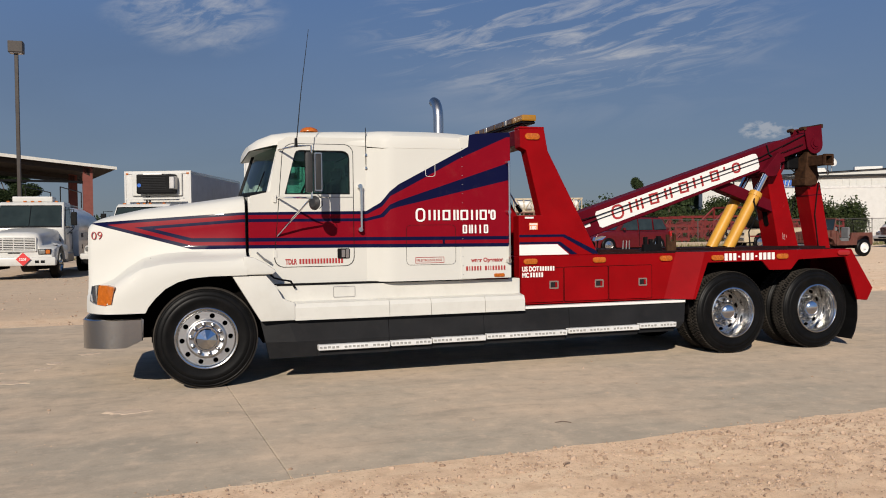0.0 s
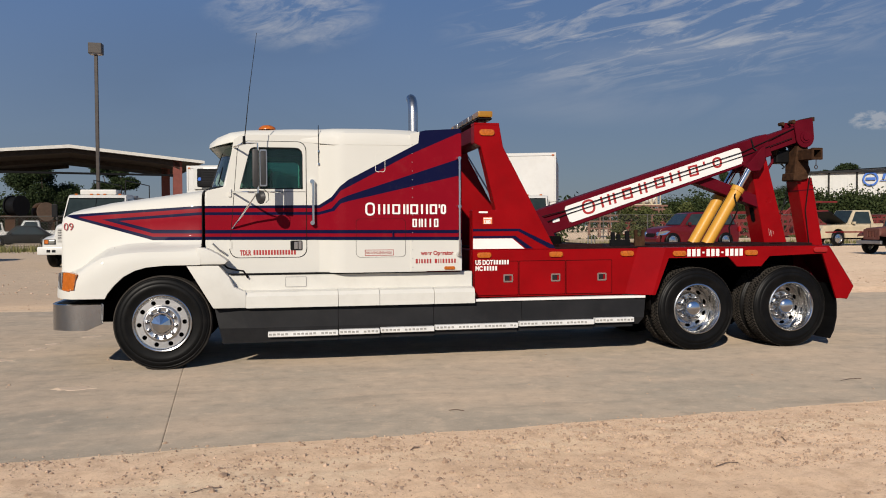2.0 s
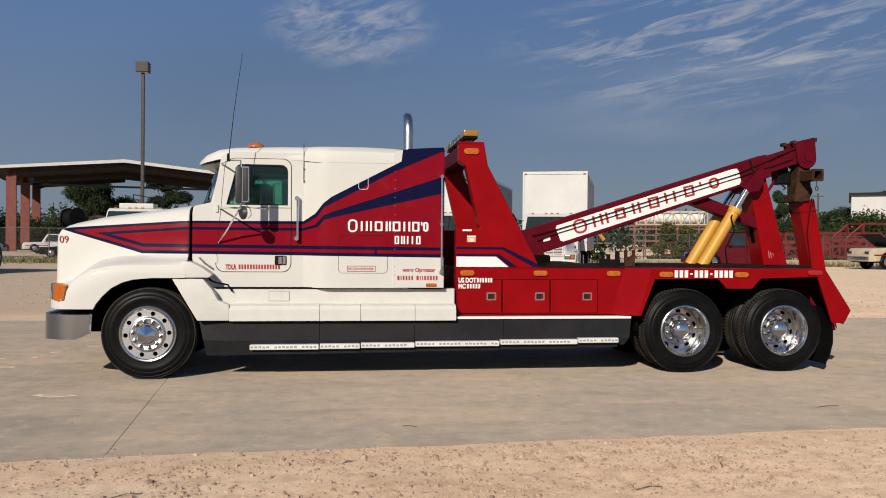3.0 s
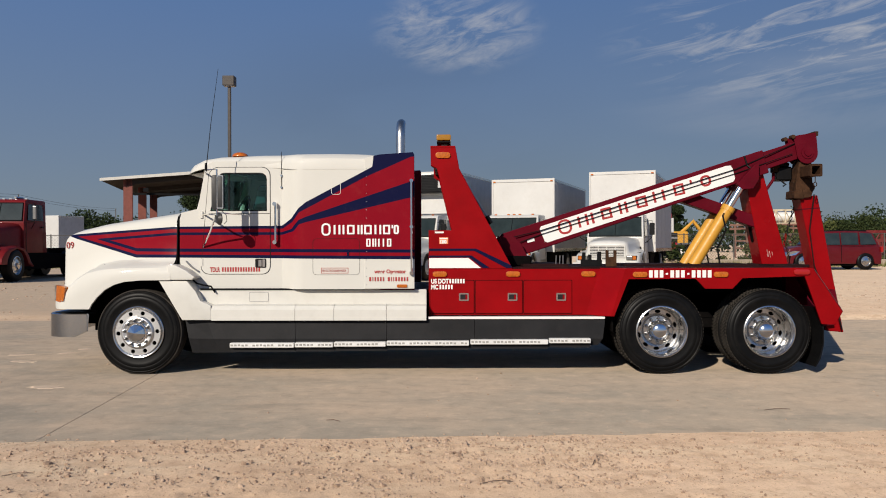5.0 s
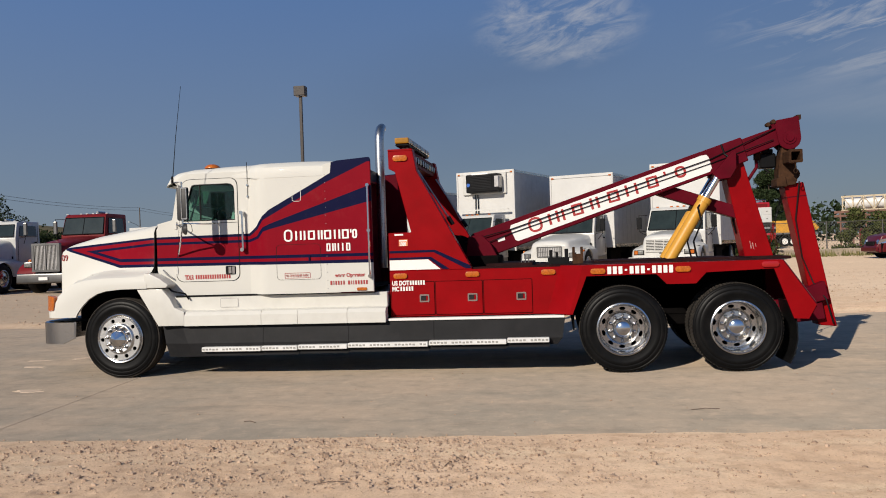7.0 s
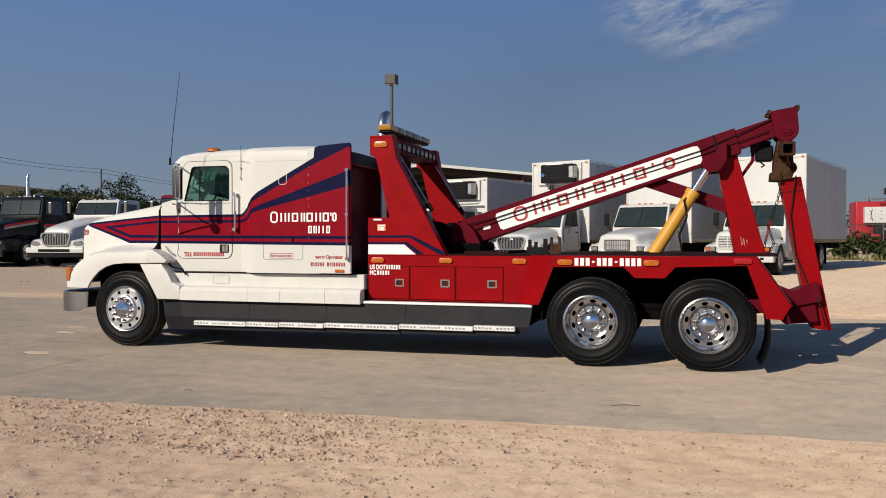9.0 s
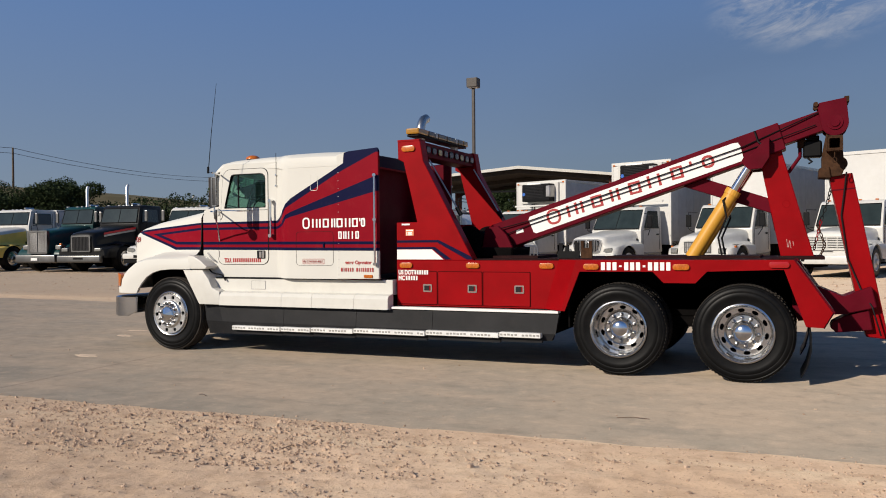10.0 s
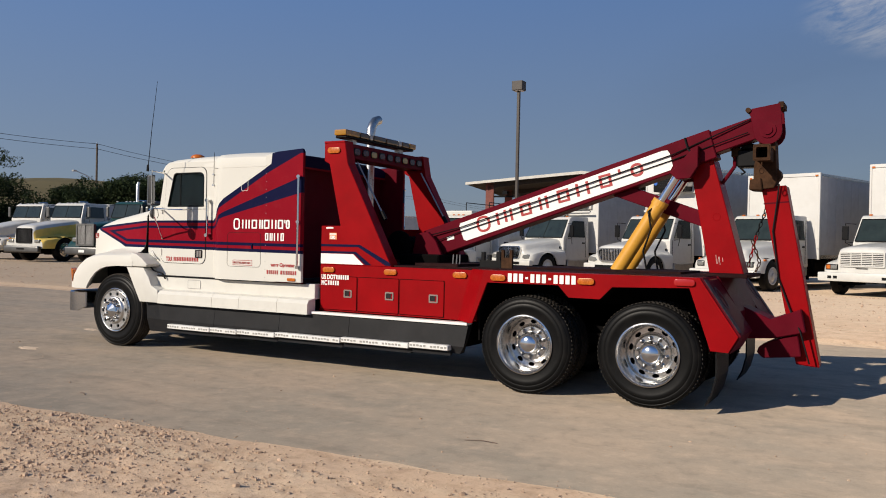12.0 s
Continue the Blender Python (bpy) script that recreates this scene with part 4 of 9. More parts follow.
part("sleeper", loft([sleeper_section(x) for x in (1.78, 1.84, 1.9, 1.96, 2.03, 2.1, 2.5, 2.9, 3.05)], True, True), m_livery, truck, "white sleeper with sweeping red and navy stripes", smooth=True)
# darker red than the body: shade behind the sleeper put into the colour
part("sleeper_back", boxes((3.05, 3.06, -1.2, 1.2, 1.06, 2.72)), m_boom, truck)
for s in (-1, 1):
    side = [(2.86, 1.05), (3.49, 1.05), (3.49, 2.74), (3.475, 2.772), (3.40, 2.768), (3.05, 2.745), (2.86, 2.70)]
    part("side_fairing", prism(side, s * 1.19, s * 1.231, 0.004), m_livery, truck, "red and navy painted rear side fairing")
    # inner face takes the dark boom red to paint in its shade
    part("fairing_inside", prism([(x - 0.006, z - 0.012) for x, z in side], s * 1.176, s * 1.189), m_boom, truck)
    rail = [(3.44, s * 1.235, 1.24), (3.455, s * 1.275, 1.26), (3.455, s * 1.275, 2.40), (3.44, s * 1.235, 2.42)]
    part("grab_rail", tube(rail, 0.014, 8), m_chrome, truck, smooth=True)
    for z in (1.25, 1.83, 2.41):
        part("rail_bracket", tube([(3.44, s * 1.23, z), (3.455, s * 1.285, z)], 0.024, 8), m_chrome, truck)
    rivet = None
    for z in np.arange(1.10, 2.62, 0.105):
        if rivet is None:
            rivet = part("rivet", lathe([(0.0, -0.004), (0.004, -0.0035), (0.0065, 0.0)], 8), m_steel, truck)
            rivet.matrix_basis = pose(2.885, s * 1.2315, z)
        else:
            share(rivet, truck, pose(2.885, s * 1.2315, z))
    hatch = plate(rrect(2.205, 2.80, 1.225, 1.685, 0.05), [rrect(2.2085, 2.7965, 1.2285, 1.6815, 0.047)], s * 1.224, s * 1.2275)
    part("hatch_seam", hatch, m_black, truck)
    part("vent_seam", plate(rrect(2.44, 2.56, 2.24, 2.46, 0.03), [rrect(2.446, 2.554, 2.246, 2.454, 0.025)], s * 1.224, s * 1.2262), m_white, truck)
    part("hatch_latch", boxes((2.64, 2.66, min(s * 1.22, s * 1.24), max(s * 1.22, s * 1.24), 1.47, 1.53)), m_navy, truck)
    handle = [(1.71, s * 1.065, 2.125), (1.712, s * 1.12, 2.13), (1.712, s * 1.12, 1.64), (1.71, s * 1.065, 1.645)]
    part("grab_handle", tube(handle, 0.016, 8), m_chrome, truck, smooth=True)
    for z in (2.13, 1.64):
        part("handle_bracket", tube([(1.70, s * 1.06, z), (1.70, s * 1.135, z)], 0.027, 8), m_chrome, truck)
    part("marker_lamp", prism(rrect(3.27, 3.40, 1.065, 1.105, 0.012), s * 1.228, s * 1.245, 0.004), m_amber, truck, "small amber marker lamp")
    part("whip_aerial", tube([(1.78, s * 1.075, 2.34), (1.78, s * 1.075, 2.80)], 0.004, 5), m_black, truck)
    for z in (2.33, 2.48):
        part("aerial_clip", box(1.77, 1.79, min(s * 1.06, s * 1.09), max(s * 1.06, s * 1.09), z, z + 0.025), m_chrome, truck)
    # door mirror on its tube bracket, with the tall aerial
    part("mirror", prism(rrect(1.030, 1.100, 2.035, 2.462, 0.025), s * 1.53, s * 1.585, 0.012, 2), m_mirror_back, truck, "tall grey steel door mirror", smooth=True)
    wide_part = part("mirror", prism(rrect(1.108, 1.192, 2.04, 2.455, 0.012), s * 1.585, s * 1.635, 0.010, 2), m_mirror_back, truck, smooth=True)
    part("mirror_rim", plate(rrect(1.112, 1.190, 2.045, 2.452, 0.012), [rrect(1.121, 1.181, 2.06, 2.437, 0.01)], s * 1.635, s * 1.641), m_bumper, wide_part)
    part("mirror_glass", boxes((1.193, 1.196, min(s * 1.59, s * 1.63), max(s * 1.59, s * 1.63), 2.06, 2.44)), m_mirror_glass, truck)
    part("round_mirror", lathe([(0.0, -0.035), (0.045, -0.03), (0.075, 0.0), (0.075, 0.012), (0.0, 0.014)], 20, "x"), m_mirror_back, truck, smooth=True).matrix_basis = pose(1.115, s * 1.55, 1.925, 0, 0, 40 * -s)
    part("mirror_wire", tube([(1.15, s * 1.55, 2.02), (1.20, s * 1.54, 1.97), (1.205, s * 1.53, 1.90), (1.17, s * 1.52, 1.865)], 0.004, 5), m_black, truck, smooth=True)
    part("mirror_bracket", merge(merge(tube([(0.80, s * 1.06, 2.53), (0.95, s * 1.45, 2.535), (1.09, s * 1.56, 2.53), (1.09, s * 1.56, 1.97), (0.98, s * 1.5, 1.985), (0.78, s * 1.075, 2.0)], 0.011, 7), tube([(1.07, s * 1.54, 1.96), (0.93, s * 1.3, 1.78), (0.775, s * 1.075, 1.58)], 0.011, 7)),
                                 tube([(1.09, s * 1.55, 2.0), (1.3, s * 1.3, 1.99), (1.36, s * 1.07, 2.0)], 0.008, 6)), m_chrome, truck, smooth=True)
part("aerial", tube([(0.94, -1.50, 2.52), (1.0, -1.495, 3.1), (1.09, -1.49, 3.77)], 0.006, 6, r2=0.0025), m_black, truck, "tall whip aerial")
part("aerial_mount", lathe([(0.0, 0.0), (0.018, 0.0), (0.015, 0.09), (0.0, 0.095)], 8, "z"), m_black, truck).matrix_basis = pose(0.94, -1.50, 2.52)
for y in (-0.80, 0.80):
    b_ = part("beacon", lathe([(0.0, 0.0), (0.105, 0.0), (0.105, 0.012), (0.09, 0.035), (0.05, 0.055), (0.0, 0.06)], 20, "z"), m_amber, truck, "orange roof beacon", smooth=True)
    b_.matrix_basis = Matrix.Translation((1.18, y, 2.765)) @ Matrix.Rotation(0, 4, "X")

# lower fairings, skirts and steps
for s in (-1, 1):
    ya, yb = s * 0.98, s * 1.245
    rear_fender = [(0.27, 1.16), (0.63, 1.152), (0.74, 1.02), (0.80, 0.90), (0.93, 0.845), (0.93, 0.66), (0.565, 0.66)]
    part("rear_fender", prism(rear_fender, s * 0.99, s * 1.285, 0.012, 2), m_white, truck, smooth=True)
    upper = [(0.62, 1.035), (3.64, 1.035), (3.64, 0.84), (0.80, 0.84)]
    part("lower_panel", prism(upper, s * 0.98, s * 1.13, 0.006), m_white, truck)
    for xa, xb in ((0.93, 1.985), (1.99, 2.475), (2.48, 3.135), (3.14, 3.64)):
        part("step_fairing", loft([[(x, s * 1.12, 0.655), (x, s * 1.285, 0.655), (x, s * 1.28, 0.79), (x, s * 1.25, 0.835), (x, s * 1.12, 0.855)] for x in (xa, xb)], True, True), m_white, truck)
    part("access_panel", plate(rrect(1.38, 1.62, 0.885, 1.0, 0.012), [], s * 1.13, s * 1.1345), m_white, truck)
    part("panel_seam", plate(rrect(1.376, 1.624, 0.881, 1.004, 0.014), [rrect(1.382, 1.618, 0.887, 0.998, 0.01)], s * 1.13, s * 1.1352), m_steel, truck)
    part("sill_gap", boxes((0.75, 3.49, min(s * 1.0, s * 1.136), max(s * 1.0, s * 1.136), 1.028, 1.050)), m_black, truck)
    for k, (xa, xb) in enumerate(((0.60, 1.985), (1.99, 3.135), (3.14, 4.245), (4.25, 5.895))):
        secs = []
        for x in ((xa, 1.0, xb) if k == 0 else (xa, xb)):
            xt, xm, xl = x, x, x
            inset = 0.045 if x == 0.60 else 0.0
            if x == 0.60:
                xt, xm, xl = 0.568, 0.62, 0.66
            elif x == 1.0:
                xt, xm, xl = 0.86, 0.95, 1.04
            if x == 5.895:
                xt, xm, xl = 5.895, 5.86, 5.80
            zl = 0.235 + 0.10 * min(1, max(0, (x - 0.6) / 5.2))
            secs.append([(xt, s * 1.10, 0.654), (xt, s * (1.205 - inset), 0.654), (xm, s * (1.235 - inset), 0.42), (xl, s * (1.21 - inset), zl), (xl, s * 1.10, zl)])
        part("skirt", loft(secs, True, True), m_skirt, truck)
    part("skirt_trim", boxes((3.66, 5.89, min(s * 1.1, s * 1.225), max(s * 1.1, s * 1.225), 0.664, 0.694, 0.004)), m_letter_white, truck)
    for xa, xb, z in ((1.17, 1.985, 0.345), (1.99, 2.475, 0.35), (2.48, 3.135, 0.358), (3.14, 4.18, 0.37), (4.19, 5.17, 0.385), (5.175, 5.70, 0.40)):
        st = part("step", boxes((xa + 0.004, xb - 0.004, min(s * 1.22, s * 1.315), max(s * 1.22, s * 1.315), z - 0.03, z + 0.03, 0.006)), m_step, truck, "ribbed aluminium step strip")
        hole = None
        for k, x in enumerate(np.arange(xa + 0.03, xb - 0.03, 0.046)):
            if k % 7 == 5:
                continue
            if hole is None:
                # solid block; its grey paints the shade inside a hole
                hole = part("grip_hole", box(-0.015, 0.015, -0.002, 0.002, -0.011, 0.011), m_hole, st)
                hole.location = (x, s * 1.3155, z + 0.002)
            else:
                share(hole, st, pose(x, s * 1.3155, z + 0.002 * (k % 3)))
        # dark strip below the step, a built-in shadow line
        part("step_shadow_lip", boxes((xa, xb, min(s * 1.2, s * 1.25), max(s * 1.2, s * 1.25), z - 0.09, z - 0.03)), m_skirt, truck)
    hose = [(0.62, s * 1.2, 1.22), (0.72, s * 1.18, 1.12), (0.80, s * 1.19, 1.10), (0.90, s * 1.17, 1.08), (0.95, s * 1.16, 1.0)]
    part("hood_cable", tube(hose, 0.012, 6), m_black, truck, smooth=True)
    part("hood_catch", tube([(0.55, s * 1.06, 1.40), (0.62, s * 1.08, 1.33), (0.70, s * 1.1, 1.28)], 0.012, 6), m_steel, truck)
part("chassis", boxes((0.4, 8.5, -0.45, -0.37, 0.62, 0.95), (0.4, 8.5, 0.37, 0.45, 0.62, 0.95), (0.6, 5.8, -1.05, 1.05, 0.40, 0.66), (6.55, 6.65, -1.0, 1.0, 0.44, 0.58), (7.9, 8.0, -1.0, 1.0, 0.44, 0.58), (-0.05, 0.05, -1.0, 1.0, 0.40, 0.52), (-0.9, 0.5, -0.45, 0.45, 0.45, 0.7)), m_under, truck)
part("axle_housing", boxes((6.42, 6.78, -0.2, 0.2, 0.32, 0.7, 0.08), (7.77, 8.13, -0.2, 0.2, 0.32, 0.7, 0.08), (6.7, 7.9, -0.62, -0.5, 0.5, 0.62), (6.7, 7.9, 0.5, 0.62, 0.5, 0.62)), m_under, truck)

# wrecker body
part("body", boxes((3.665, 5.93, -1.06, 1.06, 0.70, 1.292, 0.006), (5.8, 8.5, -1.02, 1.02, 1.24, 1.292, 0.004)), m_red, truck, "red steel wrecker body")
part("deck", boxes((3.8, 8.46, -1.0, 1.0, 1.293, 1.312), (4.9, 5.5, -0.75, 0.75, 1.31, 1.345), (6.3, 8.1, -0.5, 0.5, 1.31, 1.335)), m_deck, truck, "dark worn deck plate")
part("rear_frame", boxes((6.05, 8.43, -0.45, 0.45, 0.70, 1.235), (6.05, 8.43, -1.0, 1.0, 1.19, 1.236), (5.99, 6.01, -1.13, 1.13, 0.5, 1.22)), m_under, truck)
for s in (-1, 1):
    for xa, xb, lx in ((3.685, 4.245, 4.116), (4.265, 4.865, 4.738), (4.885, 5.495, 5.359)):
        d_ = part("toolbox_door", prism(rrect(xa, xb, 0.725, 1.145, 0.008, 1), s * 1.055, s * 1.070, 0.003), m_red, truck)
        part("latch", plate(rrect(lx - 0.062, lx + 0.062, 0.885, 0.985, 0.012), [rrect(lx - 0.045, lx + 0.045, 0.902, 0.968, 0.008)], s * 1.068, s * 1.078), m_chrome, d_)
        part("latch_paddle", boxes((lx - 0.045, lx + 0.02, min(s * 1.068, s * 1.072), max(s * 1.068, s * 1.072), 0.905, 0.965)), m_skirt, d_)
        part("door_gap", plate(rrect(xa - 0.007, xb + 0.007, 0.718, 1.152, 0.010, 1), [rrect(xa + 0.002, xb - 0.002, 0.727, 1.143, 0.008, 1)], s * 1.0585, s * 1.0625), m_under, d_)
    front = [(3.665, 1.293), (3.665, 1.79), (3.965, 1.79), (3.775, 2.58), (3.695, 2.62), (3.69, 2.845), (4.01, 2.865), (4.06, 2.58), (4.745, 1.293)]
    mast = part("mast", prism(front, s * 1.055, s * 0.88, 0.006), m_red, truck, "red sloping mast leg with navy stripes")
    y_ = (s * 1.0545, s * 1.058)
    for poly, mt in (([(3.67, 1.525), (3.67, 1.555), (4.27, 1.555), (4.715, 1.345), (4.735, 1.305), (4.66, 1.305), (4.25, 1.525)], m_navy),
                     ([(3.67, 1.44), (3.67, 1.466), (4.215, 1.466), (4.45, 1.305), (4.36, 1.305), (4.185, 1.44)], m_navy),
                     ([(3.67, 1.305), (3.67, 1.434), (4.175, 1.434), (4.335, 1.305)], m_letter_white)):
        part("stripe", prism(poly, *y_), mt, mast)
    part("mast_cap", boxes((3.69, 4.01, min(s * 0.87, s * 1.06), max(s * 0.87, s * 1.06), 2.845, 2.872, 0.004)), m_red, truck)
    part("marker_lamp", prism(rrect(3.755, 3.945, 2.715, 2.79, 0.036, 4), s * 1.05, s * 1.075, 0.008, 2), m_amber, truck, "oval amber marker lamp", smooth=True)
    part("sticker", boxes((3.80, 3.915, min(s * 1.0565, s * 1.0595), max(s * 1.0565, s * 1.0595), 1.615, 1.70)), m_plywood, truck, "orange inspection sticker")
    for x, y in ((3.808, 1.06), (4.745, 1.06), (5.706, 1.06), (6.31, 1.302), (7.316, 1.302)):
        part("marker_lamp", prism(rrect(x - 0.09, x + 0.09, 1.195, 1.262, 0.03, 4), s * y, s * (y + 0.022), 0.008, 2), m_amber, truck, "oval amber marker lamp", smooth=True)
    # rear flare over the tandem wheels
    flare = [(5.95, 0.705), (6.13, 1.305), (8.46, 1.308), (8.83, 0.76), (8.74, 0.60), (8.575, 0.607), (8.365, 1.205), (7.59, 1.18), (7.465, 1.05), (7.125, 1.05), (7.005, 1.175), (6.17, 1.17), (5.99, 0.705)]
    part("wheel_flare", prism(flare, s * 1.30, s * 1.275), m_red, truck, "red steel fender over the tandem wheels")
    part("flare_front", loft([[(5.68, s * 1.06, 0.705), (5.68, s * 1.05, 0.705), (5.97, s * 1.285, 0.705), (5.95, s * 1.30, 0.705)], [(5.86, s * 1.06, 1.305), (5.86, s * 1.05, 1.305), (6.15, s * 1.285, 1.305), (6.13, s * 1.30, 1.305)]], True, True), m_red, truck)
    part("flare_top", loft([[(5.865, s * 1.05, z), (6.125, s * 1.277, z), (8.46, s * 1.277, z), (8.46, s * 1.05, z)] for z in (1.293, 1.305)], True, True), m_red, truck)
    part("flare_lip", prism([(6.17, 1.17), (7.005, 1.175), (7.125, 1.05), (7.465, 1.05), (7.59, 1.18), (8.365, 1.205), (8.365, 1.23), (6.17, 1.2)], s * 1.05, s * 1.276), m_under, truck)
    # dark red on the back of the flare, its shade painted in
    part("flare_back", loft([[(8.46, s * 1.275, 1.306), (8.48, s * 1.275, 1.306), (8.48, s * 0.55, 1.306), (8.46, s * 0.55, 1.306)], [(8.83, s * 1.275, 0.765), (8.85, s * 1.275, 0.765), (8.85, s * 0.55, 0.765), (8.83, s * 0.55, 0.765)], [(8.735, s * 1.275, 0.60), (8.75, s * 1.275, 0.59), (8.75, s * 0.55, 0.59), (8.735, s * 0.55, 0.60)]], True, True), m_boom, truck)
    part("tail_marker", prism(rrect(8.22, 8.42, 1.225, 1.29, 0.03), s * 1.298, s * 1.325, 0.008, 2), m_redlens, truck, "oval red side marker", smooth=True)
    flap = [(8.575, 0.80), (8.59, 0.80), (8.63, 0.52), (8.63, 0.34), (8.59, 0.17), (8.53, 0.06), (8.52, 0.065), (8.575, 0.18), (8.615, 0.34), (8.615, 0.52)]
    part("mud_flap", prism(flap, s * 1.24, s * 0.60), m_black, truck, "black rubber mud flap")
    part("mast_prop", tube([(4.03, s * 0.80, 2.62), (4.42, s * 0.80, 1.98)], 0.011, 8), m_steel, truck, smooth=True)
    part("prop_rod", tube([(4.42, s * 0.80, 1.98), (4.48, s * 0.80, 1.88)], 0.03, 8), m_black, truck)
part("mast_beam", boxes((3.72, 4.0, -0.9, 0.9, 2.66, 2.85, 0.006)), m_boom, truck, "dark red cross beam with a row of lamps")
m_smoke_lens = worn("dark_red_lens", (0.05, 0.004, 0.006), 0.2, coat=0.4, vary=0.1, dirt_amount=0.1, bumps=0)
m_pale_lens = worn("pale_amber_lens", (0.42, 0.30, 0.10), 0.25, coat=0.4, vary=0.2, dirt_amount=0.1, bumps=0)
for i in range(9):
    y = -0.78 + i * 0.195
    part("work_lamp", prism(rrect(-0.062, 0.062, -0.038, 0.038, 0.03), -0.014, 0.0, 0.004), m_pale_lens if i in (2, 6) else m_smoke_lens, truck).matrix_basis = pose(4.003, y, 2.755, 0, 0, 90)
    part("lamp_grommet", plate(rrect(-0.072, 0.072, -0.048, 0.048, 0.036), [rrect(-0.062, 0.062, -0.038, 0.038, 0.03)], -0.008, 0.0), m_black, truck).matrix_basis = pose(4.003, y, 2.755, 0, 0, 90)
# roof light bar
m_smoky_amber = worn("smoky_amber_lens", (0.085, 0.042, 0.012), 0.22, coat=0.5, vary=0.2, dirt_amount=0.15, bumps=0)
part("light_bar", boxes((3.77, 3.95, -0.94, 0.72, 2.925, 2.955, 0.01)), m_black, truck, "amber light bar on the mast")
for ya, yb, mt in ((-0.96, -0.64, m_amber_bar), (-0.63, -0.42, m_smoky_amber), (-0.41, -0.33, m_steel), (-0.32, -0.02, m_smoky_amber), (-0.01, 0.30, m_smoky_amber), (0.31, 0.39, m_steel), (0.40, 0.60, m_smoky_amber), (0.61, 0.78, m_amber_bar)):
    part("light_module", box(3.765, 3.955, ya, yb, 2.956, 3.035, 0.02, 2), mt, truck)
for y in (-0.7, 0.45):
    part("bar_foot", boxes((3.82, 3.90, y - 0.05, y + 0.05, 2.85, 2.95)), m_steel, truck)
# exhaust stack
m_pipe = worn("weathered_chrome", (0.58, 0.56, 0.53), 0.3, metal=1.0, vary=0.1, dirt_amount=0.2, bumps=0)
bend = [(3.20, 0.69, 1.1), (3.20, 0.69, 1.3), (3.20, 0.69, 3.2), (3.20, 0.70, 3.28), (3.20, 0.74, 3.36), (3.20, 0.80, 3.42), (3.20, 0.90, 3.455)]
part("exhaust_pipe", tube(bend[1:], 0.07, 16, cap=False), m_pipe, truck, "chrome exhaust stack with a curved tip", smooth=True)

# boom, frame, rams and lift
hw = 0.14
boom_poly = [(4.80, 1.34), (5.00, 1.47), (8.38, 2.60), (8.29, 2.915), (4.66, 1.755), (4.62, 1.69)]
boom = part("boom", prism(boom_poly, -hw, hw, 0.01), m_boom, truck, "dark red telescopic boom")
part("boom_extension", prism([(8.2, 2.60), (8.90, 2.83), (8.84, 3.06), (8.15, 2.84)], -hw + 0.025, hw - 0.025, 0.008), m_boom, boom)
head = [(8.715, 3.075), (8.735, 3.11), (9.02, 3.155), (9.045, 2.88)] + [(8.90 + 0.145 * math.cos(a), 2.865 + 0.145 * math.sin(a)) for a in [-math.pi * k / 10 for k in range(11)]]
for y in (-0.13, 0.13):
    part("head_bolt", lathe([(0, -0.05), (0.028, -0.05), (0.028, 0.05), (0, 0.05)], 10), m_rust, boom).matrix_basis = pose(8.70, y, 3.095)
for y in (-0.15, 0.15):
    part("boom_head", prism(head, y - 0.012, y + 0.012, 0.004), m_boom, boom)
part("sheave", boxes((8.80, 8.84, -0.15, 0.15, 3.10, 3.11), (9.0, 9.05, -0.16, 0.16, 3.11, 3.17)), m_rust, boom)
pin = part("head_pin", lathe([(0.0, -0.19), (0.05, -0.19), (0.05, -0.175), (0.085, -0.175), (0.085, 0.175), (0.05, 0.175), (0.05, 0.19), (0, 0.19)], 20), m_boom, boom)
pin.matrix_basis = pose(8.90, 0, 2.875)
for s in (-1, 1):
    y0 = s * (hw + 0.001)
    pts = [(5.205, 1.858), (7.78, 2.695), (7.84, 2.70), (7.87, 2.66), (7.905, 2.52), (7.88, 2.475), (5.30, 1.635), (5.26, 1.65), (5.19, 1.82)]
    part("banner", prism(pts, y0, y0 + s * 0.004), m_letter_white, boom, "white name panel with red marks")
    part("boom_gusset", prism([(7.90, 2.43), (7.97, 2.36), (8.12, 2.37), (8.20, 2.50), (8.20, 2.73), (8.14, 2.70)], s * 0.145, s * 0.25, 0.006), m_boom, boom)
    part("cable", tube([(4.45, s * 0.19, 1.62), (5.2, s * 0.165, 1.80), (7.9, s * 0.16, 2.645), (8.86, s * 0.13, 3.06)], 0.007, 6), m_black, truck)
    part("cable", tube([(4.55, s * 0.17, 1.50), (5.2, s * 0.158, 1.745), (7.9, s * 0.155, 2.585), (8.7, s * 0.14, 2.86)], 0.006, 6), m_black, truck)
    part("ram_barrel", tube([(7.30, s * 0.20, 1.31), (7.78, s * 0.20, 2.09)], 0.082, 18), m_yellow, truck, "yellow hydraulic ram", smooth=True)
    part("ram_gland", tube([(7.765, s * 0.20, 2.065), (7.80, s * 0.20, 2.125)], 0.092, 18), m_yellow, truck)
    part("ram_rod", tube([(7.79, s * 0.20, 2.11), (7.98, s * 0.20, 2.42)], 0.047, 14), m_chrome, truck, smooth=True)
    part("ram_hose", tube([(7.74, s * 0.24, 2.06), (7.68, s * 0.30, 2.0), (7.72, s * 0.32, 1.8), (7.62, s * 0.26, 1.55), (7.66, s * 0.24, 1.34)], 0.012, 6), m_black, truck, smooth=True)
m_scratch = worn("bare_scratch", (0.42, 0.24, 0.22), 0.6, vary=0.3, scale=30, dirt_amount=0.3, bumps=0)
LEG_Y = (-0.06, 0.30)
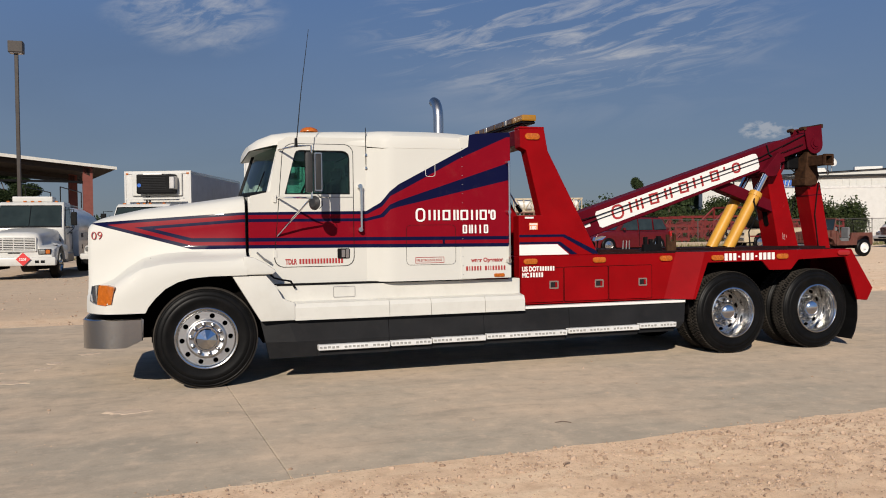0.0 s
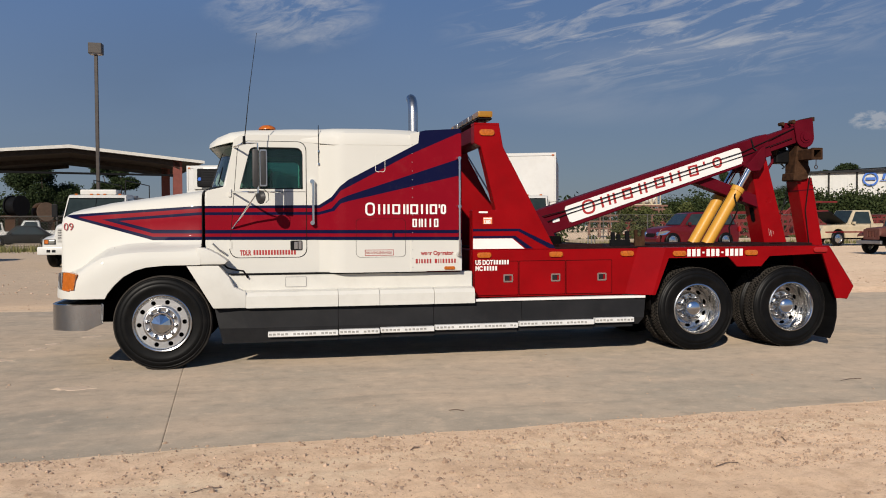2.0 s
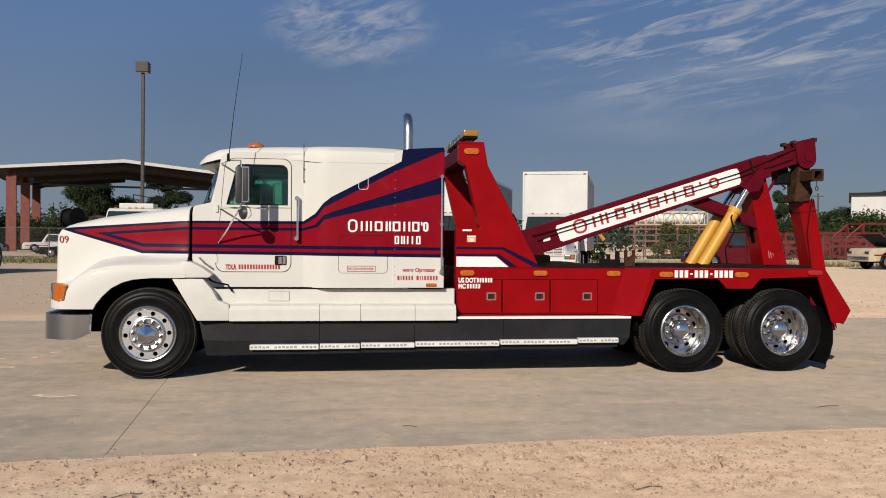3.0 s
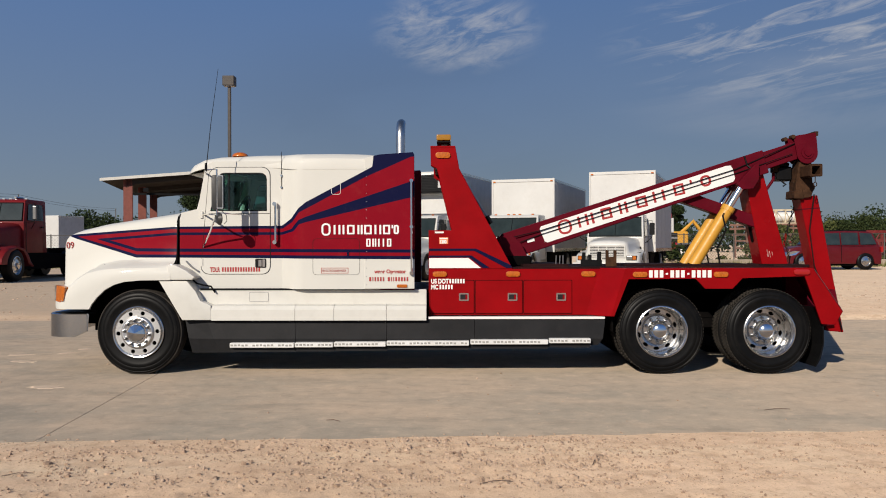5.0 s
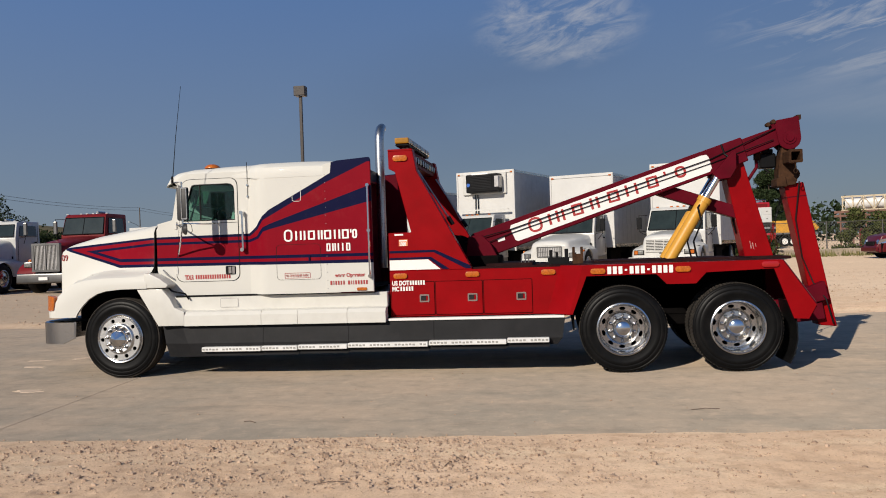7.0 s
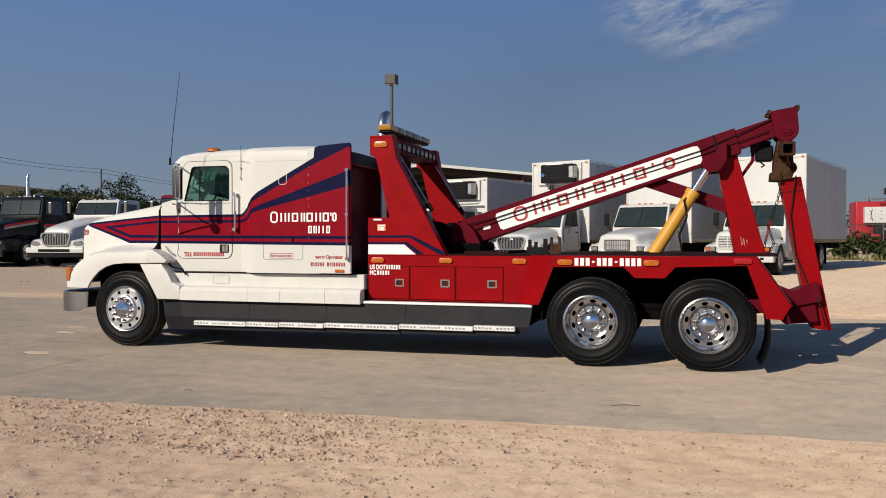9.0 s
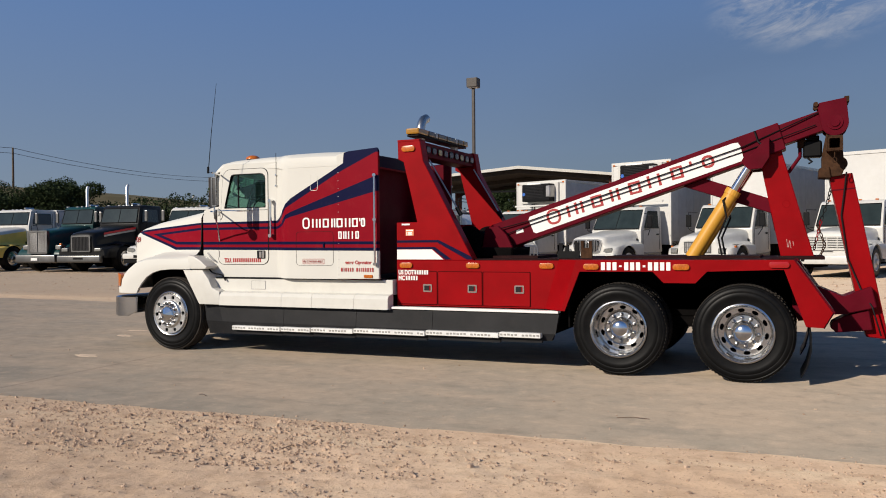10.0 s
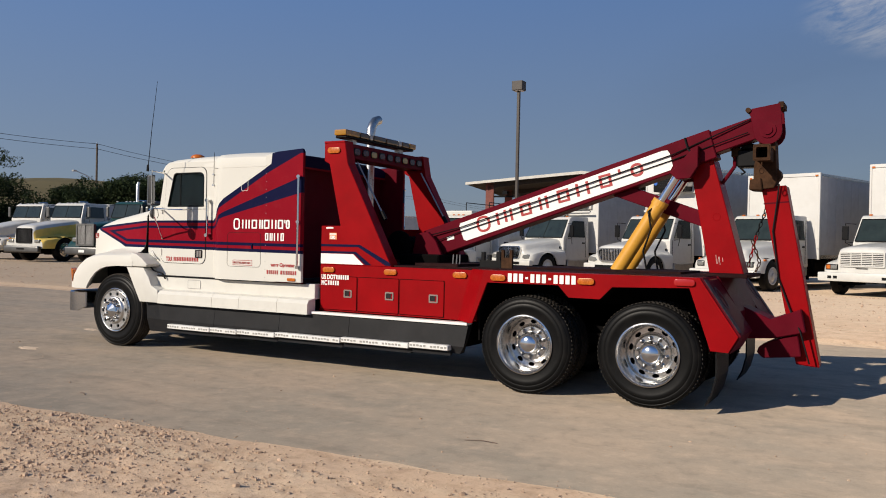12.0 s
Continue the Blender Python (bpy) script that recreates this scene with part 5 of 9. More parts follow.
part("frame_leg", prism([(8.09, 2.52), (8.325, 2.60), (8.68, 1.31), (8.315, 1.31), (8.12, 2.30)], *LEG_Y, 0.008), m_red, truck, "red sloping frame leg")
slot = prism(rrect(-0.05, 0.05, -0.13, 0.13, 0.045), -0.004, 0.004)
slot.transform(Matrix.Translation((8.222, 0.12, 1.76)) @ Matrix.Rotation(radians(-11), 4, "Y") @ Matrix.Rotation(radians(90), 4, "Z"))
part("leg_slot", slot, m_under, truck)
for xs, zs, dx, dz in ((8.375, 1.53, 0.012, -0.10), (8.395, 1.43, 0.012, 0.08), (8.41, 1.51, 0.014, -0.09), (8.445, 1.50, 0.008, -0.05)):
    part("scratch", prism([(xs, zs), (xs + 0.007, zs), (xs + dx + 0.006, zs + dz), (xs + dx, zs + dz)], LEG_Y[0] - 0.002, LEG_Y[0] + 0.001), m_scratch, truck)
part("leg_boss", lathe([(0.0, 0.001), (0.036, 0.001), (0.039, 0.003), (0.044, 0.003), (0.046, 0.0)], 20), m_red, truck).matrix_basis = pose(8.375, LEG_Y[0], 1.95, 0, 0, 180)
part("frame_brace", prism([(7.19, 2.20), (7.446, 2.287), (8.25, 2.00), (8.22, 1.84)], -0.05, 0.14, 0.006), m_boom, truck, "dark red brace under the boom")
part("pivot_bracket", tube([(7.98, -0.24, 2.42), (7.98, 0.24, 2.42)], 0.05, 14), m_boom, truck)
part("strap", tube([(8.03, -0.15, 2.83), (8.07, -0.152, 2.70), (8.20, -0.215, 2.58)], 0.012, 6), m_black, truck)
part("leg_foot", boxes((8.30, 8.78, -0.5, 0.5, 1.293, 1.33, 0.005)), m_deck, truck)
part("boom_label", prism([(5.02, 1.63), (5.12, 1.655), (5.11, 1.70), (5.01, 1.675)], -hw - 0.003, -hw - 0.001), m_letter_white, boom)
part("turntable", boxes((4.45, 5.05, -0.42, 0.42, 1.31, 1.45, 0.02)), m_under, truck)
for y in (-0.25, 0.25):
    part("boom_cheek", prism([(4.56, 1.42), (5.02, 1.42), (4.92, 1.62), (4.80, 1.74), (4.62, 1.72)], y - 0.03, y + 0.03, 0.008), m_boom, truck)
part("winch", lathe([(0, -0.38), (0.19, -0.38), (0.19, -0.36), (0.12, -0.35), (0.12, 0.35), (0.19, 0.36), (0.19, 0.38), (0, 0.38)], 24), m_under, truck, smooth=True).matrix_basis = pose(4.42, 0, 1.56)
part("cargo_hook", boxes((6.02, 6.16, -0.62, -0.58, 1.31, 1.44), (6.02, 6.055, -0.62, -0.58, 1.44, 1.53), (6.125, 6.16, -0.62, -0.58, 1.44, 1.53)), m_rust, truck)
part("cargo_rack", boxes((5.70, 5.98, -0.55, -0.50, 1.31, 1.40), (5.72, 5.76, -0.55, -0.50, 1.40, 1.50), (5.80, 5.84, -0.55, -0.50, 1.40, 1.47), (5.92, 5.97, -0.55, -0.50, 1.40, 1.51)), m_black, truck)
part("winch_controls", merge(merge(tube([(5.35, -0.6, 1.3), (5.36, -0.6, 1.46)], 0.008, 5), tube([(5.40, -0.6, 1.3), (5.41, -0.6, 1.46)], 0.008, 5)), tube([(5.45, -0.6, 1.3), (5.45, -0.6, 1.46)], 0.008, 5)), m_steel, truck)
# underlift tower
tower = part("lift_tower", prism([(8.835, 2.27), (9.085, 2.29), (9.45, 0.37), (9.22, 0.39), (9.10, 0.95)], -0.06, 0.22, 0.008), m_red, truck, "red underlift tower")
part("tower_seam", prism([(8.862, 2.10), (9.117, 2.12), (9.120, 2.105), (8.865, 2.085)], -0.062, 0.222), m_boom, tower)
head_plate = [(8.76, 2.30), (8.80, 2.24), (8.97, 2.26), (9.0, 2.34), (8.985, 2.56), (8.975, 2.76), (8.93, 2.80), (8.82, 2.80), (8.785, 2.62), (8.76, 2.48)]
receiver = part("receiver", prism(head_plate, -0.12, 0.12, 0.012, 2), m_rust, truck, "rusty steel receiver head")
part("receiver_foot", prism([(8.72, 2.24), (8.73, 2.35), (8.84, 2.37), (8.86, 2.23)], -0.15, 0.15, 0.01), m_rust, receiver)
part("receiver_roll", lathe([(0.0, -0.10), (0.07, -0.10), (0.08, -0.09), (0.08, 0.09), (0.07, 0.10), (0.0, 0.10)], 18), m_rust, receiver, smooth=True).matrix_basis = pose(8.955, 0, 2.40)
part("hook_block", boxes((8.56, 8.77, 0.02, 0.20, 2.50, 2.70, 0.02), (8.60, 8.74, 0.05, 0.17, 2.70, 2.76, 0.01)), m_black, truck, "black latch block")
part("latch_lever", tube([(8.60, 0.0, 2.50), (8.66, -0.02, 2.44), (8.62, -0.02, 2.42)], 0.012, 6), m_black, truck)
tube_out = plate(rrect(8.81, 8.96, 2.53, 2.68, 0.012), [rrect(8.83, 8.94, 2.55, 2.66, 0.01)], -0.46, 0.28)
part("receiver_tube", tube_out, m_rust, truck, "square rusty receiver tube, open at the end")
part("tube_collar", plate(rrect(8.80, 8.97, 2.52, 2.69, 0.014), [rrect(8.812, 8.958, 2.532, 2.678, 0.012)], -0.46, -0.42), m_rust, truck)
part("tube_pin", tube([(8.885, -0.43, 2.53), (8.885, -0.43, 2.44)] + [(8.885 + 0.022 * math.sin(a), -0.43, 2.415 + 0.03 * math.cos(a)) for a in [2 * math.pi * k / 10 for k in range(11)]], 0.006, 6), m_rust, truck)
for y in (-0.095, 0.095):
    part("head_link", box(8.82, 8.96, y - 0.015, y + 0.015, 2.72, 2.92, 0.005), m_rust, truck)
part("lift_arm", prism([(8.66, 1.00), (8.98, 0.86), (9.27, 0.98), (9.32, 0.74), (9.0, 0.66), (8.74, 0.64)], -0.20, 0.20, 0.01), m_boom, truck, "dark red lift arm")
part("lift_tongue", prism([(8.84, 0.50), (8.86, 0.56), (8.98, 0.63), (9.24, 0.72), (9.28, 0.48), (8.90, 0.44)], -0.16, 0.16, 0.01), m_boom, truck)
part("tail_plate", prism([(8.44, 0.75), (8.44, 1.306), (8.50, 1.306), (8.72, 0.95), (8.72, 0.62), (8.5, 0.6)], -0.56, 0.56), m_boom, truck)
part("lift_hose", tube([(9.02, -0.10, 2.30), (9.0, -0.085, 2.1), (8.965, -0.08, 1.8), (9.03, -0.08, 1.3), (9.16, -0.09, 0.95), (9.27, -0.22, 0.75), (9.36, -0.20, 0.42)], 0.009, 6), m_black, truck, smooth=True)
part("lamp_arm", tube([(8.40, 0.10, 2.33), (8.53, 0.10, 2.52), (8.53, 0.10, 2.66)], 0.022, 8), m_boom, truck)
part("work_light", box(8.50, 8.60, 0.03, 0.14, 2.62, 2.72, 0.015, 2), m_rust, truck, "small rusty work lamp")


def chain(pts, name, mt, parent, link=0.048):
    bm = bmesh.new()
    pts = [Vector(p) for p in pts]
    for i, (a, b) in enumerate(zip(pts, pts[1:])):
        k = max(1, int((b - a).length / link))
        for j in range(k):
            c = a + (b - a) * ((j + 0.5) / k)
            d = (b - a).normalized()
            loop = [(0.015 * math.cos(t), 0, 0.030 * math.sin(t)) for t in [2 * math.pi * q / 10 for q in range(11)]]
            l_ = tube(loop, 0.006, 5, cap=False)
            q = Vector((0, 0, 1)).rotation_difference(d)
            l_.transform(Matrix.Translation(c) @ q.to_matrix().to_4x4() @ Matrix.Rotation(radians(90 * (j % 2)), 4, "Z"))
            merge(bm, l_)
    return part(name, bm, mt, parent)


chain([(8.90, 0.20, 2.30), (8.84, 0.22, 2.0), (8.76, 0.22, 1.75)], "hanging_cable", m_black, truck)
chain([(8.76, 0.22, 1.75), (8.68, 0.20, 1.40)], "chain", m_red, truck)
chain([(8.72, 0.2, 1.7), (8.8, 0.22, 1.45), (8.74, 0.2, 1.3)], "chain", m_rust, truck)

m_decal = worn("worn_grey_decal", (0.11, 0.085, 0.085), 0.7, vary=0.3, scale=14, dirt=(0.05, 0.01, 0.012), dirt_amount=0.6, bumps=0, spec=0.1)
# worn decal on the sloping back of each fender
for s in (-1, 1):
    slope_m = Matrix(((0, 0.826, -0.565, 8.482), (-1, 0, 0, 0), (0, 0.565, 0.826, 1.306), (0, 0, 0, 1)))
    for poly, hole in ((rrect(-0.07, 0.07, -0.62, -0.02, 0.02), []), (ring(0, -0.24, 0.13, 24, 0.75), [ring(0, -0.24, 0.10, 24, 0.75)])):
        d_ = plate(poly, hole, 0.001, 0.004)
        d_.transform(slope_m @ Matrix.Translation((1.20 if not hole else 1.0, 0, 0)) if s < 0 else slope_m @ Matrix.Translation((-1.20 if not hole else -1.0, 0, 0)))
        bmesh.ops.recalc_face_normals(d_, faces=d_.faces[:])
        part("worn_decal", d_, m_decal, truck)

# writing: the unit mark and class words; names and numbers stay plain shapes
TX = Matrix.Rotation(radians(90), 4, "X")


def mark(kind, w, h, stroke, m, material, parent):
    """One plain shape for a character of a name: a hollow oval, a bar, two bars or a tick."""
    if kind == "oval":
        bm = plate(rrect(-w / 2, w / 2, 0, h, w * 0.42), [rrect(-w / 2 + stroke, w / 2 - stroke, stroke * 0.9, h - stroke * 0.9, max(0.004, w * 0.42 - stroke))], -0.0025, 0.0)
    elif kind == "frame":
        bm = plate(rrect(-w / 2, w / 2, 0, h, 0.006), [rrect(-w / 2 + stroke, w / 2 - stroke, stroke * 0.8, h - stroke * 0.8, 0.004)], -0.0025, 0.0)
    elif kind == "pair":
        bm = merge(prism(rrect(-w / 2, -w / 2 + stroke, 0, h, 0.003), -0.0025, 0.0), prism(rrect(w / 2 - stroke, w / 2, 0, h, 0.003), -0.0025, 0.0))
    elif kind == "tick":
        bm = prism(rrect(-w / 2, w / 2, h * 0.62, h, 0.003), -0.0025, 0.0)
    else:
        bm = prism(rrect(-stroke / 2, stroke / 2, 0, h, 0.003), -0.0025, 0.0)
    bm.transform(m)
    bmesh.ops.recalc_face_normals(bm, faces=bm.faces[:])
    part("name_mark", bm, material, parent)


NAME = ("oval", "bar", "pair", "frame", "pair", "frame", "pair", "frame", "tick", "oval")
letters("09", 0.125, Matrix.Translation((-1.165, -0.716, 1.565)) @ Matrix.Rotation(radians(-15), 4, "Z") @ TX, "unit_number", m_letter_red, truck, 0.004, -0.002)
letters("TDLR", 0.082, Matrix.Translation((0.858, -1.0695, 1.262)) @ TX @ Matrix.Diagonal((0.62, 1, 1, 1)), "writing", m_letter_red, truck, 0.001, 0.0035)
bars([0.021] * 15, 0.0125, 1.011, 1.264, 0.056, -1.069, "writing", m_letter_red, truck)
letters("FIRE EXTINGUISHER INSIDE", 0.042, Matrix.Translation((2.322, -1.2275, 1.265)) @ TX @ Matrix.Diagonal((0.60, 1, 1, 1)), "writing", m_letter_red, truck, 0.001)
part("label_frame", plate(rrect(2.31, 2.655, 1.245, 1.315, 0.005), [rrect(2.316, 2.649, 1.251, 1.309, 0.004)], -1.2275, -1.2268), m_letter_red, truck)
for kind_, x, w in zip(NAME, (2.375, 2.483, 2.570, 2.688, 2.805, 2.905, 3.030, 3.140, 3.213, 3.262), (0.115, 0.03, 0.075, 0.095, 0.065, 0.095, 0.085, 0.09, 0.018, 0.066)):
    mark(kind_, w, 0.155 if x < 2.4 else 0.118, 0.024, Matrix.Translation((x, -1.2305 if x < 2.86 else -1.2345, 1.722 if x < 2.4 else 1.738)) @ Matrix.Shear("XZ", 4, (0.07, 0)), m_letter_white, truck)
for kind_, x, w in (("frame", 2.91, 0.055), ("pair", 2.985, 0.05), ("bar", 3.042, 0.02), ("bar", 3.10, 0.02), ("frame", 3.172, 0.055)):
    mark(kind_, w, 0.10, 0.019, Matrix.Translation((x, -1.2345, 1.582)), m_letter_white, truck)
letters("wner Operator", 0.066, Matrix.Translation((2.985, -1.2345, 1.247)) @ TX @ Matrix.Diagonal((0.96, 1, 1, 1)), "writing", m_letter_red, truck, 0.001, 0.0022)
bars([0.024, 0.010, 0.018, 0.018, 0.018, 0.018, -0.012, 0.026, 0.010, 0.010, 0.020, 0.018, 0.020, 0.018, 0.020], 0.0165, 2.92, 1.147, 0.050, -1.2345, "name_mark", m_letter_red, truck)
letters("US DOT", 0.080, Matrix.Translation((3.695, -1.0715, 1.11)) @ TX @ Matrix.Diagonal((0.78, 1, 1, 1)), "writing", m_letter_white, truck, 0.001, 0.0035)
bars([0.022] * 6, 0.0125, 3.93, 1.11, 0.056, -1.0715, "writing", m_letter_white, truck)
letters("MC", 0.080, Matrix.Translation((3.695, -1.0715, 1.035)) @ TX @ Matrix.Diagonal((0.78, 1, 1, 1)), "writing", m_letter_white, truck, 0.001, 0.0035)
bars([0.022] * 5, 0.0145, 3.804, 1.035, 0.056, -1.0715, "writing", m_letter_white, truck)
for i in range(12):
    # the two dashes are short bars at half height
    dash = i in (3, 7)
    mark("bar", 0.05, 0.022 if dash else 0.092, 0.030 if dash else 0.046, Matrix.Translation((6.447 + i * 0.0665, -1.302, 1.225 if dash else 1.189)), m_letter_white, truck)
letters("1380", 0.058, Matrix.Translation((3.806, -1.061, 1.622)) @ TX @ Matrix.Diagonal((0.76, 1, 1, 1)), "writing", m_letter_white, truck, 0.001, 0.003)
part("sticker_band", boxes((3.806, 3.909, -1.0607, -1.0596, 1.676, 1.692)), m_letter_white, truck)
part("small_sticker", boxes((3.745, 3.86, -1.0605, -1.056, 1.752, 1.774)), m_letter_white, truck)
slope = math.atan2(2.695 - 1.858, 7.78 - 5.205)
for kind_, u, w in zip(NAME, (0.124, 0.197, 0.252, 0.340, 0.428, 0.524, 0.615, 0.720, 0.786, 0.860), (0.195, 0.05, 0.115, 0.15, 0.12, 0.155, 0.165, 0.15, 0.03, 0.15)):
    h_ = 0.205 if u < 0.13 else 0.155
    x = 5.235 + u * 2.65
    z = 1.742 + (x - 5.235) * math.tan(slope) - h_ / 2 + 0.008
    mark(kind_, w, h_, 0.034, Matrix.Translation((x, -hw - 0.0055, z)) @ Matrix.Rotation(-slope * 0.75, 4, "Y") @ Matrix.Shear("XZ", 4, (0.12, 0)), m_letter_red, boom)


# ---- parked vehicles behind ----
m_truck_white = worn("fleet_white_paint", (0.58, 0.57, 0.53), 0.35, coat=0.3, vary=0.05, dirt_amount=0.16, bumps=0)
m_box_white = worn("box_panel_white", (0.58, 0.57, 0.54), 0.5, vary=0.05, scale=1.2, dirt=(0.4, 0.36, 0.3), dirt_amount=0.2, bumps=0)
m_box_side = worn("ribbed_aluminium_panel", (0.48, 0.48, 0.47), 0.5, metal=0.0, vary=0.08, dirt_amount=0.2, bumps=0)
m_dark_glass = worn("dark_vehicle_glass", (0.022, 0.031, 0.029), 0.08, coat=0.3, vary=0.2, dirt_amount=0.02, bumps=0)
m_dull_bumper = worn("weathered_bumper", (0.19, 0.187, 0.18), 0.34, metal=1.0, vary=0.15, dirt=(0.12, 0.10, 0.08), dirt_amount=0.25, bumps=0)
m_teal = worn("teal_paint", (0.007, 0.042, 0.042), 0.35, coat=0.2, dirt_amount=0.08, spec=0.2)
m_maroon = worn("black_truck_paint", (0.009, 0.009, 0.009), 0.35, coat=0.1, dirt=(0.05, 0.045, 0.04), dirt_amount=0.12, spec=0.15)
m_paleyellow = worn("pale_yellow_paint", (0.78, 0.55, 0.12), 0.35, coat=0.4, dirt_amount=0.1)
m_kwred = worn("faded_red_paint", (0.155, 0.009, 0.011), 0.45, coat=0.1, vary=0.15, dirt=(0.12, 0.05, 0.04), dirt_amount=0.2, spec=0.12)
m_suvred = worn("metallic_dark_red", (0.095, 0.002, 0.005), 0.35, coat=0.1, vary=0.08, dirt_amount=0.05)
m_tan = worn("cream_paint", (0.52, 0.43, 0.29), 0.4, coat=0.3, dirt_amount=0.12)
m_brown = worn("brown_primer", (0.115, 0.038, 0.026), 0.6, vary=0.2, dirt_amount=0.25)
m_placard = worn("red_placard", (0.6, 0.03, 0.03), 0.5, dirt_amount=0.05)
m_sign_blue = worn("blue_sign", (0.03, 0.12, 0.45), 0.5, dirt_amount=0.05)
m_tank = worn("white_tank", (0.68, 0.67, 0.65), 0.3, coat=0.3, dirt_amount=0.2)


wheel_cache = {}


def add_wheel(parent, x, y, r, w, s, rim_mat, name="wheel"):
    """A road wheel whose axle runs along x; s: the side that shows its outer face."""
    key = (r, w, rim_mat.name)
    e = new(name)
    e.parent = parent
    e.matrix_basis = pose(x, y, r, 0, 0, 90 if s > 0 else -90)
    if key not in wheel_cache:
        rim = r * 0.56
        t = part("tyre", lathe([(rim, 0.03), (rim + 0.02, 0.0), (r * 0.8, -0.006), (r - 0.03, 0.01), (r, 0.045), (r, w - 0.045), (r - 0.03, w), (rim, w)], 32), m_tyre, e, smooth=True)
        d = part("rim", lathe([(rim + 0.012, 0.0), (rim - 0.01, -0.006), (rim - 0.03, 0.05), (rim * 0.72, 0.045), (rim * 0.70, 0.02), (rim * 0.35, 0.0), (rim * 0.33, -0.05), (0, -0.06)], 28), rim_mat, e, smooth=True)
        wheel_cache[key] = (t.data, d.data)
    else:
        for nm, me in zip(("tyre", "rim"), wheel_cache[key]):
            o = new(nm, me)
            o.parent = e
    return e


def cab_parts(t, y0, z_sill, z_roof, hw, depth, paint, slope=0.42, roof_lamps=True):
    """Cab with windscreen, side glass and doors; y0: foot of the windscreen."""
    zb, yb = z_sill, y0 + depth
    side = [(y0, 0.75), (y0, zb), (y0 + slope, z_roof - 0.08), (y0 + slope + 0.12, z_roof), (yb, z_roof), (yb, 0.75)]
    shell = prism(side, -hw, hw, 0.05, 2)
    for v in shell.verts:
        if v.co.z > zb:
            v.co.y *= 1 - 0.07 * (v.co.z - zb) / (z_roof - zb)
    shell.transform(Matrix.Rotation(radians(90), 4, "Z") @ Matrix.Diagonal((1, -1, 1, 1)))
    # x and y change places: the profile's first number becomes y
    bmesh.ops.recalc_face_normals(shell, faces=shell.faces[:])
    part("cab", shell, paint, t, smooth=True)
    ws = [[(-hw * 0.92, y0 - 0.006, zb + 0.05), (hw * 0.92, y0 - 0.006, zb + 0.05)], [(-hw * 0.87, y0 + slope * 0.93 - 0.008, z_roof - 0.13), (hw * 0.87, y0 + slope * 0.93 - 0.008, z_roof - 0.13)]]
    thick = [[(x, y + 0.02, z - 0.01) for x, y, z in row] for row in ws]
    bmw = loft([[ws[0][0], ws[0][1], thick[0][1], thick[0][0]], [ws[1][0], ws[1][1], thick[1][1], thick[1][0]]], True, True)
    pts = [Vector(p) for p in (ws[0][0], ws[0][1], ws[1][1], ws[1][0])]
    bmw.transform(Matrix.Translation((0, -0.012, 0.008)))
    part("windscreen", bmw, m_dark_glass, t)
    part("windscreen_seal", merge(tube([(p.x, p.y - 0.016, p.z) for p in (*pts, pts[0])], 0.018, 5), tube([(0, pts[0].y - 0.018, pts[0].z), (0, pts[2].y - 0.018, pts[2].z)], 0.012, 5)), m_black, t)
    for s in (-1, 1):
        win_ = [(y0 + 0.25, zb + 0.06), (yb - 0.28, zb + 0.06), (yb - 0.28, z_roof - 0.16), (y0 + slope + 0.16, z_roof - 0.16)]
        g = prism(win_, -0.01, 0.01)
        g.transform(Matrix(((0, s, 0, 0), (1, 0, 0, 0), (0, 0, 1, 0), (0, 0, 0, 1))))
        for v in g.verts:
            v.co.x += s * (hw * (1 - 0.07 * (v.co.z - zb) / (z_roof - zb)) + 0.004)
        part("side_window", g, m_dark_glass, t)
        for ya, za in ((yb - 0.24, z_roof - 0.15), (y0 + 0.14, zb)):
            part("door_seam", box(s * (hw + 0.003) - 0.004, s * (hw + 0.003) + 0.004, ya, ya + 0.015, 0.85, za), m_black, t)
        part("door_handle", boxes((s * hw - 0.015, s * hw + 0.025, yb - 0.42, yb - 0.30, zb - 0.18, zb - 0.13)), m_black, t)
        xm = s * (hw + 0.28)
        part("mirror", box(xm - (0.09 if roof_lamps != "chrome" else 0.06), xm + (0.09 if roof_lamps != "chrome" else 0.06), y0 + 0.10, y0 + 0.18, zb + 0.08, zb + 0.52, 0.02, 2), m_black if roof_lamps != "chrome" else m_dull_bumper, t)
        part("mirror_arm", merge(tube([(s * hw, y0 + 0.25, zb + 0.58), (xm, y0 + 0.14, zb + 0.6), (xm, y0 + 0.14, zb + 0.02), (s * hw, y0 + 0.25, zb)], 0.014, 5), tube([(xm, y0 + 0.14, zb), (s * hw, y0 + 0.5, zb - 0.2)], 0.012, 5)), m_black, t)
        part("step_tank", boxes((min(s * 0.7, s * (hw + 0.02)), max(s * 0.7, s * (hw + 0.02)), y0 + 0.25, yb - 0.1, 0.45, 0.76, 0.03)), m_steel, t)
    for i in range(5):
        x = (i - 2) * (0.22 if 0 < i < 4 else 0.36)
        part("roof_lamp", box(x - 0.05, x + 0.05, y0 + slope + 0.10, y0 + slope + 0.17, z_roof - 0.01, z_roof + (0.035 if roof_lamps != "chrome" else 0.022), 0.01), m_amber if roof_lamps != "chrome" else m_reflector, t)


